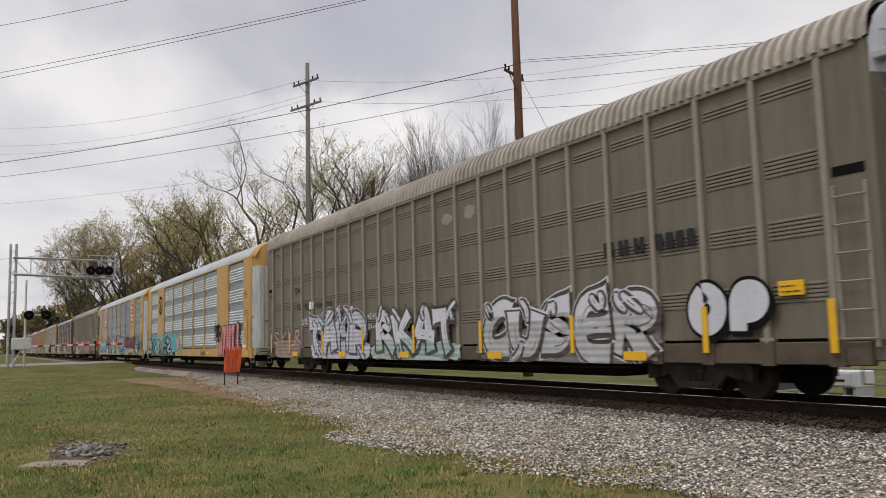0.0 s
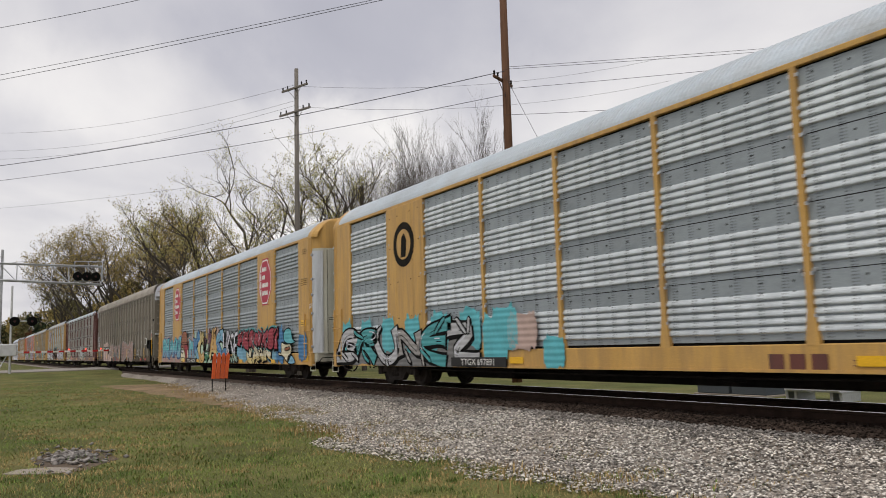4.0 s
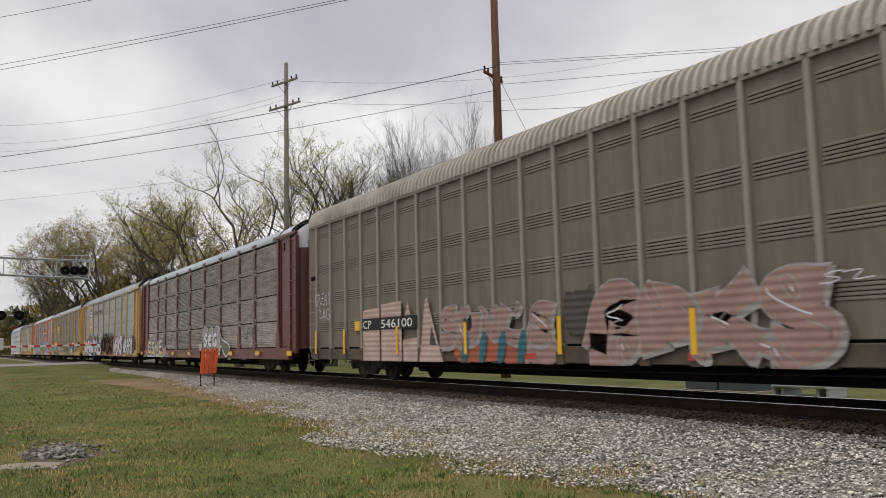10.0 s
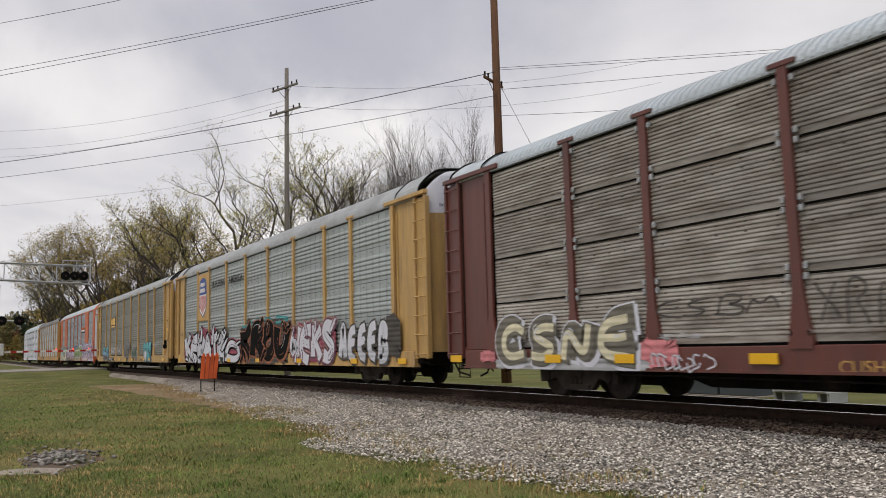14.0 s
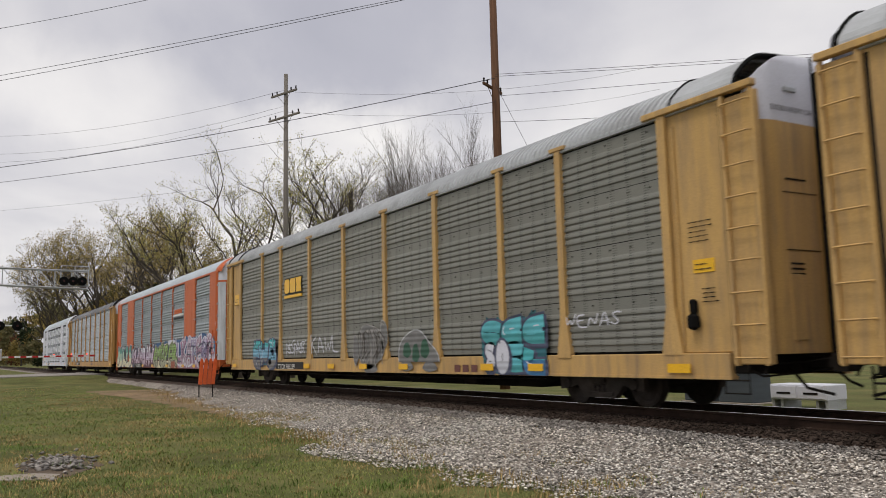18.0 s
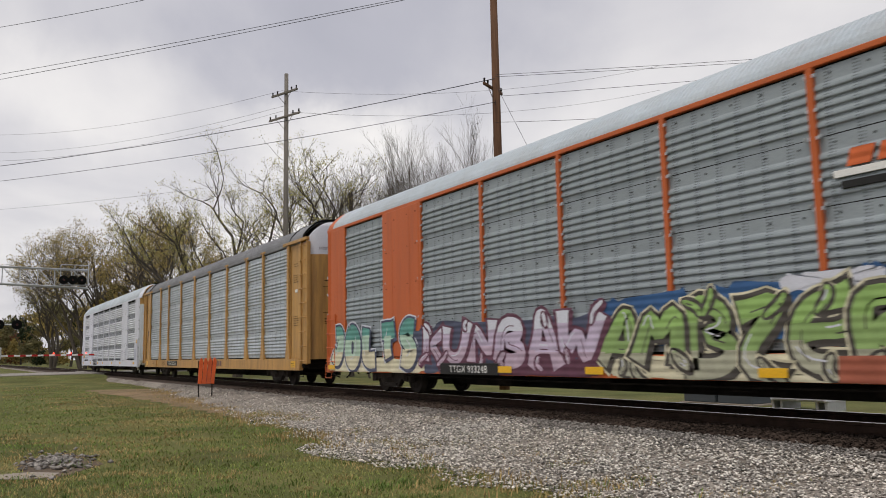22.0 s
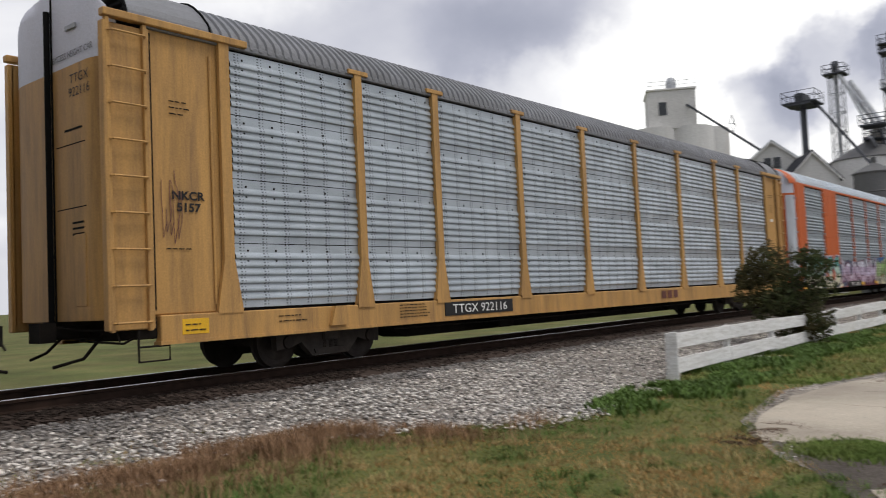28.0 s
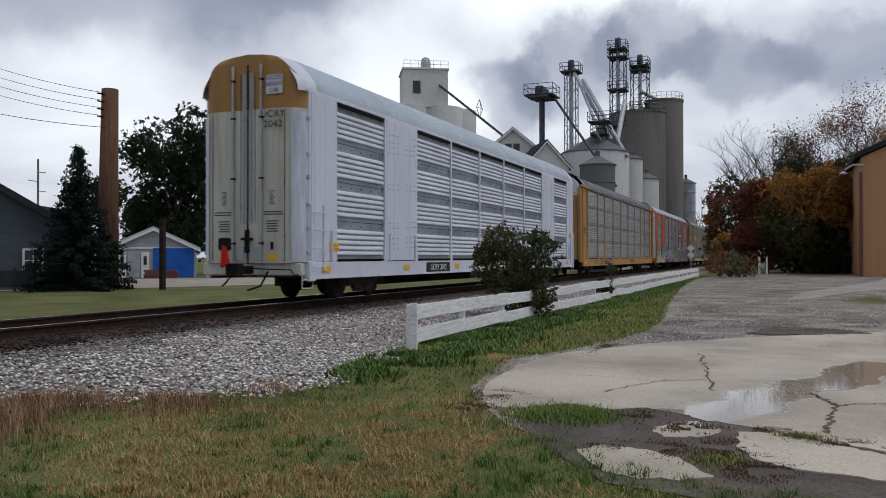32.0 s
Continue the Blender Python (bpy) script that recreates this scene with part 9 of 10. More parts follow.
def window(parent, x, z, w, h, y=-0.03, bars_x=1, frame_mat=None):
    fm = frame_mat or M["fence"]
    s = Shape()
    s.box(x - w / 2 - 0.1, x + w / 2 + 0.1, y - 0.04, y + 0.06, z - 0.1, z)
    s.box(x - w / 2 - 0.1, x + w / 2 + 0.1, y - 0.04, y + 0.06, z + h, z + h + 0.1)
    s.box(x - w / 2 - 0.1, x - w / 2, y - 0.04, y + 0.06, z, z + h)
    s.box(x + w / 2, x + w / 2 + 0.1, y - 0.04, y + 0.06, z, z + h)
    f = part("window_frame", s, fm, parent)
    s = Shape()
    s.box(x - w / 2, x + w / 2, y - 0.01, y + 0.02, z, z + h)
    part("pane", s, M["glass_dark"], f)
    for k in range(bars_x):
        s = Shape()
        c = x - w / 2 + w * (k + 1) / (bars_x + 1)
        s.box(c - 0.02, c + 0.02, y - 0.03, y, z, z + h)
        part("glazing_bar", s, fm, f)
    s = Shape()
    s.box(x - w / 2, x + w / 2, y - 0.03, y, z + h / 2 - 0.02, z + h / 2 + 0.02)
    part("glazing_bar", s, fm, f)


def build_far_side():
    # grass strip and drive beyond the track
    s = Shape()
    c = [polar(36, 44, 0), polar(44.5, 44.5, 0), polar(60, 52, 0), polar(64, 66, 0), polar(46, 66, 0), polar(36, 66, 0)]
    flat_mesh("drive", [(p[0], p[1]) for p in c], GROUND + 0.012, M["concrete"], label="pale worn concrete drive", category="drive")
    a = polar(38.6, 46.0)
    h = house(a, -42, 9.5, 9, 2.6, 5.5, M["siding_blue"], M["roof_dark"], "slate-blue sided house with a dark shingle roof")
    window(h, 2.2, 0.95, 0.75, 1.0)
    window(h, 4.1, 1.0, 0.25, 0.9, bars_x=0)
    s = Shape()
    s.cbox(2.8, 5.3, -1.2, 0.3, 2.35, 2.45, 0.02)
    part("porch_roof", s, M["roof_dark"], h)
    s = Shape()
    s.prism([(1.4, 3.9), (4.9, 3.3), (4.9, 3.9), (1.4, 4.5)], 2.0, 5.0, "y")
    part("dormer", s, M["siding_blue"], h)
    for x in (3.7, 4.1, 4.5):
        window(h, x, 3.2, 0.26, 0.45, 1.98, 0)
    s = Shape()
    s.cbox(-0.2, 2.4, -2.2, -2.1, 0.2, 1.0, 0.02)
    for x in (0.0, 0.7, 1.4, 2.1):
        s.box(x, x + 0.1, -2.25, -2.05, 0.0, 1.1)
    part("porch_rail", s, M["roof_dark"], h)
    g = house(polar(48.4, 69.5), -47.5, 6.6, 7, 2.35, 3.9, M["siding_pale"], M["roof_light"], "pale grey garage with white doors and a blue tarpaulin", "garage", 0.3)
    for x0, x1, z1, mat, lab in ((-2.6, -2.0, 2.0, M["fence"], "white side door"), (-1.9, -0.95, 2.0, M["galv"], "grey inner door"), (-0.9, -0.3, 2.0, M["fence"], "white side door"), (0.0, 3.1, 2.35, M["tarp"], "blue tarpaulin over the opening")):
        s = Shape()
        s.cbox(x0, x1, -0.12, 0.02, 0.0, z1, 0.02)
        d = part("door" if mat != M["tarp"] else "tarpaulin", s, mat, g, lab)
        if mat == M["fence"]:
            q = Shape()
            q.box(x0 + 0.18, x1 - 0.18, -0.13, -0.11, 1.0, 1.7)
            part("pane", q, M["glass_dark"], d)
    s = Shape()
    s.box(-3.3, 3.3, -0.08, 0.0, 2.28, 2.40)
    part("fascia", s, M["fence"], g)
    # timber stack in front of the tarpaulin
    w = thing("timber_stack", "low stack of dark reddish timber", "timber", polar(48.9, 66.5))
    w.rotation_euler = (0, 0, radians(-47.5))
    r = random.Random(4)
    for k in range(7):
        s = Shape()
        s.cbox(-1.2, 1.2, -0.12, 0.12, 0, 0.15, 0.02)
        part("plank", s, M["maroon"], w, at=pose(r.uniform(-0.1, 0.1), (k % 2) * 0.25, 0.16 * (k // 2) + 0.02, 0, 0, r.uniform(-3, 3)))
    p = thing("timber_post", "dark square timber post on the lawn", "post", polar(48.98, 43.0))
    s = Shape()
    s.cbox(-0.12, 0.12, -0.12, 0.12, -0.1, 3.5, 0.02)
    part("post", s, M["tie"], p)
    u = thing("utility_pole", "thick brown timber utility pole, cut off at the top", "utility pole", polar(45.65, 47))
    s = Shape()
    s.tube([(0, 0, -0.1), (0.03, 0, 5.0), (0.12, 0, 10.5)], 0.56, 0.42, 16)
    part("pole", s, M["pole_wood"], u, smooth=True)
    for k in range(4):
        s = Shape()
        s.tube([(-0.75, 0, 10.15 - k * 0.4), (0.6, 0, 10.15 - k * 0.4)], 0.04, sides=6)
        part("wire_bracket", s, M["under"], u)
    t = thing("utility_pole", "thin far pole with small arms", "utility pole", polar(41.6, 120))
    s = Shape()
    s.tube([(0, 0, 0), (0, 0, 14.5)], 0.16, 0.12, 6)
    part("pole", s, M["pole_grey"], t)
    for z, x in ((12.7, 1.2), (11.5, -1.5), (10.2, 1.2)):
        s = Shape()
        s.tube([(0, 0, z), (x, 0, z + 0.1)], 0.05, sides=4)
        part("crossarm", s, M["pole_grey"], t)


# ---------------- grain elevator ----------------
M["elev_white"] = material("whitewashed_concrete", (0.66, 0.655, 0.635), 0.85, vary=0.07, scale=0.25, stretch=(1, 1, 0.3), fine=6, dirt=(0.40, 0.38, 0.35), dirt_amount=0.25, dirt_scale=0.15)
M["elev_grey"] = material("stained_grey_concrete", (0.24, 0.22, 0.195), 0.9, vary=0.22, scale=0.35, stretch=(1, 1, 0.10), fine=5, dirt=(0.085, 0.078, 0.072), dirt_amount=0.6, dirt_scale=0.35)
M["bin_steel"] = material("weathered_bin_steel", (0.13, 0.13, 0.13), 0.6, 0.3, vary=0.2, scale=0.4, stretch=(1, 1, 0.2), fine=8)
M["steel_dark"] = material("dark_structural_steel", (0.075, 0.08, 0.09), 0.7, 0.3, vary=0.2, scale=1)
M["steel_pale"] = material("pale_structural_steel", (0.30, 0.31, 0.33), 0.6, 0.3, vary=0.2, scale=1)


def silo(at, radius, height, mat, label, cap="flat", ribs=0, name="silo", rise=0.25):
    t = thing(name, label, "silo", at)
    s = Shape()
    s.lathe([(radius, -0.1), (radius, height)], 40)
    part("wall", s, mat, t, smooth=False)
    for k in range(ribs):
        q = Shape()
        z = height * (k + 1) / (ribs + 1)
        q.lathe([(radius + 0.03, z - 0.06), (radius + 0.06, z), (radius + 0.03, z + 0.06)], 40)
        part("hoop", q, mat, t)
    q = Shape()
    if cap == "cone":
        q.lathe([(radius + 0.12, height - 0.1), (radius + 0.12, height), (radius * 0.15, height + radius * rise * 2), (radius * 0.15, height + radius * rise * 2 + 0.5), (0.05, height + radius * rise * 2 + 0.6)], 40)
    else:
        q.lathe([(radius + 0.1, height - 0.15), (radius + 0.1, height + 0.1), (0.1, height + 0.15)], 40)
    part("roof", q, mat if cap != "cone" else M["bin_steel"], t)
    s = Shape()
    m = 24
    for k in range(m):
        a = 6.2832 * k / m
        s.tube([(radius * math.cos(a), radius * math.sin(a), height), (radius * math.cos(a), radius * math.sin(a), height + 1.0)], 0.03, sides=3)
    for z in (0.5, 1.0):
        s.tube([(radius * math.cos(6.2832 * k / m), radius * math.sin(6.2832 * k / m), height + z) for k in range(m + 1)], 0.03, sides=3, caps=False)
    if cap != "cone":
        part("guard_rail", s, M["steel_pale"], t)
    return t


def lattice(parent, half, z0, z1, step, mat, r=0.07):
    s = Shape()
    for dx, dy in ((-half, -half), (half, -half), (half, half), (-half, half)):
        s.tube([(dx, dy, z0), (dx, dy, z1)], r, sides=4)
    z = z0
    while z < z1 - 0.1:
        zz = min(z + step, z1)
        s.tube([(-half, -half, z), (half, -half, zz)], r * 0.6, sides=3)
        s.tube([(-half, half, z), (-half, -half, zz)], r * 0.6, sides=3)
        s.tube([(half, -half, z), (half, half, zz)], r * 0.6, sides=3)
        s.tube([(half, half, zz), (-half, half, z)], r * 0.6, sides=3)
        for a, b in (((-half, -half), (half, -half)), ((half, -half), (half, half)), ((half, half), (-half, half)), ((-half, half), (-half, -half))):
            s.tube([(*a, zz), (*b, zz)], r * 0.6, sides=3)
        z = zz
    return part("lattice", s, mat, parent)


def platform(parent, x, y, z, w, mat, rail=1.1):
    s = Shape()
    s.cbox(x - w, x + w, y - w, y + w, z - 0.12, z + 0.06, 0.02)
    for dx in (-w, 0, w):
        for dy in (-w, 0, w):
            if dx or dy:
                s.tube([(x + dx, y + dy, z), (x + dx, y + dy, z + rail)], 0.04, sides=4)
    for h in (rail, rail * 0.55):
        s.tube([(x - w, y - w, z + h), (x + w, y - w, z + h), (x + w, y + w, z + h), (x - w, y + w, z + h), (x - w, y - w, z + h)], 0.04, sides=4, caps=False)
    part("platform", s, mat, parent)


def bucket_leg(at, height, label, half=0.7, mat=None, extra=()):
    """A grain leg: lattice tower with two trunks, head casing and service platforms."""
    t = thing("bucket_elevator", label, "bucket elevator", at)
    lattice(t, half, 0, height - 1.2, 2.4, mat or M["steel_pale"])
    for dx in (-0.28, 0.28):
        s = Shape()
        s.cbox(dx - 0.2, dx + 0.2, -0.18, 0.18, 0, height - 1.0, 0.03)
        part("trunk", s, M["galv"], t)
    s = Shape()
    s.lathe([(0.1, -0.35), (0.7, -0.3), (0.7, 0.3), (0.1, 0.35)], 16, (0, 0, height - 0.5), "y")
    s.cbox(-0.75, 0.75, -0.3, 0.3, height - 1.3, height - 0.5, 0.05)
    part("head", s, M["steel_dark"], t)
    for z in (height - 1.5, *extra):
        platform(t, 0, 0, z, 1.25, M["steel_dark"])
    return t


def spout(a, b, r, label="sloping grain spout pipe", mat=None):
    s = Shape()
    s.tube([a, b], r, sides=8)
    return tagged(part("grain_spout", s, mat or M["galv"]), label, "pipe", "grain spouts")


def build_elevator():
    # white concrete house with its headhouse
    t = thing("elevator_house", "white concrete grain elevator with a square headhouse", "grain elevator", polar(66.4, 112))
    t.rotation_euler = (0, 0, radians(-60))
    for x, y, rr, h in ((-2.0, 0.0, 3.2, 21.8), (2.2, 0.3, 3.2, 21.8), (4.6, 2.2, 3.0, 21.8), (0, 3.0, 3.0, 21.8)):
        s = Shape()
        s.lathe([(rr, 0), (rr, h)], 36, (x, y, 0))
        part("silo_wall", s, M["elev_white"], t)
    s = Shape()
    s.cbox(-3.0, 3.0, -2.6, 3.0, 21.5, 26.6, 0.05)
    s.cbox(-3.15, 3.15, -2.75, 3.15, 26.5, 26.75, 0.03)
    part("headhouse", s, M["elev_white"], t)
    for x, y, rot in ((-1.2, -2.62, 0), (3.02, -1.0, 90)):
        s = Shape()
        s.cbox(-0.5, 0.5, -0.04, 0.04, 23.3, 25.0, 0.02)
        part("window", s, M["glass_dark"], t, at=pose(x, y, 0, 0, 0, rot))
    s = Shape()
    s.lathe([(0.7, 26.7), (0.7, 28.0), (0.5, 28.6), (0.05, 28.8)], 16, (0.3, 0, 0))
    part("roof_vent", s, M["galv"], t)
    s = Shape()
    for k in range(-3, 4):
        s.tube([(k, -2.7, 26.7), (k, -2.7, 27.7)], 0.03, sides=3)
    for z in (27.2, 27.7):
        s.tube([(-3, -2.7, z), (3, -2.7, z)], 0.03, sides=3)
    part("guard_rail", s, M["steel_pale"], t)
    # conveyors
    spout(polar(67.4, 110, 24.2), polar(76.2, 92, 9.0), 0.16, "long sloping conveyor tube from the headhouse", M["steel_dark"])
    s = Shape()
    c = Vector(polar(70.4, 101, 19.3))
    for k in range(4):
        a = 1.57 * k
        s.tube([tuple(c + Vector((1.1 * math.cos(a), 0.2, 1.1 * math.sin(a)))), tuple(c + Vector((1.1 * math.cos(a + 1.57), 0.2, 1.1 * math.sin(a + 1.57))))], 0.05, sides=3)
        s.tube([tuple(c), tuple(c + Vector((1.1 * math.cos(a), 0.2, 1.1 * math.sin(a))))], 0.04, sides=3)
    tagged(part("conveyor_brace", s, M["steel_pale"]), "square steel brace on the conveyor tube", "brace")
    # gabled work house
    h = house(polar(72.6, 92), -75, 4.6, 9, 14.0, 15.9, M["elev_white"], M["roof_light"], "tall white gabled work house of the elevator", "work_house", 0.3)
    window(h, -0.5, 13.2, 0.5, 0.9, -0.04, 0, M["steel_dark"])
    window(h, 0.4, 13.2, 0.5, 0.9, -0.04, 0, M["steel_dark"])
    house(polar(74.9, 86), -60, 4.8, 7, 11.0, 13.6, M["elev_white"], M["roof_dark"], "white gabled shed with a black roof beside the elevator", "work_house", 0.3)
    # steel column with a caged platform
    t = thing("conveyor_tower", "twin-column steel tower with a railed platform", "tower", polar(74.6, 100))
    for x in (-0.55, 0.55):
        s = Shape()
        s.tube([(x, 0, 0), (x, 0, 21.0)], 0.2, 0.2, 10)
        part("column", s, M["steel_dark"], t)
    s = Shape()
    s.cbox(-1.75, 1.75, -1.2, 1.2, 20.6, 20.95, 0.03)
    s.cbox(-1.4, 1.5, -0.5, 0.5, 21.0, 22.0, 0.1)
    part("deck", s, M["steel_dark"], t)
    platform(t, 0, 0, 20.95, 1.75, M["steel_dark"], 1.25)
    spout(polar(75.3, 100, 20.6), polar(79.6, 92, 8.8), 0.15, mat=M["steel_dark"])
    # legs
    bucket_leg(polar(76.6, 112), 27.9, "slim grain leg with a headed platform", 0.75, extra=(13.0,))
    bucket_leg(polar(79.75, 116), 31.6, "tall grain leg in a lattice tower", 0.95, M["steel_dark"], (29.0, 24.5, 19.5))
    bucket_leg(polar(81.2, 118), 29.6, "grain leg beside the tall tower", 1.1, M["steel_dark"], (27.5, 22.0, 17.5))
    spout(polar(76.8, 111, 25.6), polar(79.3, 104, 15.6), 0.24)
    spout(polar(77.0, 111, 25.0), polar(78.4, 104, 17.0), 0.2)
    spout(polar(77.4, 110, 24.4), polar(80.3, 100, 13.0), 0.26)
    spout(polar(80.2, 113, 22), polar(79.7, 104, 15.5), 0.3)
    spout(polar(81.2, 117, 24), polar(82.6, 118, 22.6), 0.25)
    # silos
    silo(polar(81.15, 118), 3.9, 21.4, M["elev_grey"], "tall stained grey concrete silo")
    silo(polar(82.75, 119), 2.6, 23.2, M["elev_grey"], "tallest grey concrete silo with a rail")
    silo(polar(80.0, 124), 3.8, 21.0, M["elev_grey"], "tall stained grey concrete silo")
    s2 = silo(polar(78.2, 102), 4.05, 14.2, M["elev_white"], "wide white silo with a conical roof", "cone")
    silo(polar(80.75, 104), 1.1, 13.6, M["elev_white"], "slim white grain silo", "cone")
    silo(polar(81.6, 106), 1.5, 11.3, M["elev_white"], "slim white grain silo", "cone")
    silo(polar(78.35, 84), 1.75, 10.8, M["bin_steel"], "grey steel hopper bin with a cone roof", "cone", 5)
    silo(polar(84.15, 125), 1.35, 12.3, M["galv"], "banded steel bin by the track", "cone", 8)
    t = thing("cross_conveyor", "tangle of catwalks and spouts over the white silo", "catwalk", polar(78.6, 100, 15.5))
    r = random.Random(6)
    for k in range(7):
        s = Shape()
        x = r.uniform(-2.6, 2.6)
        s.tube([(x, 0, r.uniform(-1, 3)), (x + r.uniform(-2.5, 2.5), r.uniform(-1, 1), r.uniform(-1.0, 3.2))], r.uniform(0.06, 0.2), sides=5)
        part("pipe", s, r.choice([M["galv"], M["steel_dark"], M["steel_pale"]]), t)
    platform(t, -0.2, 0, 1.6, 1.3, M["steel_dark"])
    platform(t, 1.6, 0.4, 0.4, 1.0, M["steel_dark"])


# ---------------- the yard ----------------
M["wet_asphalt"] = material("damp_broken_asphalt", (0.105, 0.090, 0.076), 0.86, vary=0.28, scale=1.2, fine=40, grain=0.3, bump=0.5, dirt=(0.06, 0.05, 0.043), dirt_amount=0.5, dirt_scale=1.5)
M["wet"] = material("shallow_puddle_film", (0.20, 0.185, 0.165), 0.10, vary=0.12, scale=1.2, bump=0.0, dirt=(0.38, 0.33, 0.26), dirt_amount=0.5, dirt_scale=1.8)
M["litter"] = material("dead_leaf_litter", (0.125, 0.080, 0.055), 0.9, vary=0.3, scale=1, island=0.5)


def wet_band(mat, a, b, half):
    """Standing water along a line on a worn floor: dark and mirror-smooth where the film lies, damp at its rim."""
    n, l = mat.node_tree.nodes, mat.node_tree.links
    bs = n["Principled BSDF"]
    tc = n.new("ShaderNodeTexCoord")
    dx, dy = b[0] - a[0], b[1] - a[1]
    d = math.hypot(dx, dy)

    def calc(op, p, q=None):
        k = n.new("ShaderNodeMath")
        k.operation = op
        for i, v in enumerate((p, q)):
            if v is None:
                continue
            if isinstance(v, (int, float)):
                k.inputs[i].default_value = v
            else:
                l.new(v, k.inputs[i])
        return k.outputs[0]
    sep = n.new("ShaderNodeSeparateXYZ")
    l.new(tc.outputs["Object"], sep.inputs[0])
    x, y = calc("SUBTRACT", sep.outputs[0], a[0]), calc("SUBTRACT", sep.outputs[1], a[1])
    across = calc("ABSOLUTE", calc("ADD", calc("MULTIPLY", x, -dy / d), calc("MULTIPLY", y, dx / d)))
    along = calc("ADD", calc("MULTIPLY", x, dx / d), calc("MULTIPLY", y, dy / d))
    past = calc("MAXIMUM", calc("MULTIPLY", along, -1.0), calc("SUBTRACT", along, d))
    dist = calc("MAXIMUM", across, past)
    noise = n.new("ShaderNodeTexNoise")
    noise.inputs["Scale"].default_value, noise.inputs["Detail"].default_value = 1.6, 6
    l.new(tc.outputs["Object"], noise.inputs["Vector"])
    rim = calc("SUBTRACT", calc("ADD", half - 0.45, calc("MULTIPLY", noise.outputs[0], 0.9)), dist)
    film, damp = n.new("ShaderNodeMapRange"), n.new("ShaderNodeMapRange")
    for mr, lo, hi in ((film, 0.0, 0.12), (damp, -0.35, 0.05)):
        mr.inputs[1].default_value, mr.inputs[2].default_value = lo, hi
        l.new(rim, mr.inputs[0])
    dark = n.new("ShaderNodeMix")
    dark.data_type, dark.blend_type = "RGBA", "MULTIPLY"
    dark.inputs[7].default_value = (0.88, 0.87, 0.86, 1)
    l.new(damp.outputs[0], dark.inputs[0])
    l.new(bs.inputs["Base Color"].links[0].from_socket, dark.inputs[6])
    l.new(dark.outputs[2], bs.inputs["Base Color"])
    rough = calc("SUBTRACT", bs.inputs["Roughness"].default_value, calc("ADD", calc("MULTIPLY", film.outputs[0], 0.38), calc("MULTIPLY", damp.outputs[0], 0.18)))
    l.new(rough, bs.inputs["Roughness"])
    l.new(calc("ADD", 0.22, calc("MULTIPLY", film.outputs[0], 0.75)), bs.inputs["Specular IOR Level"])
    flat = n["Bump"]
    l.new(calc("SUBTRACT", 0.3, calc("MULTIPLY", film.outputs[0], 0.29)), flat.inputs["Strength"])


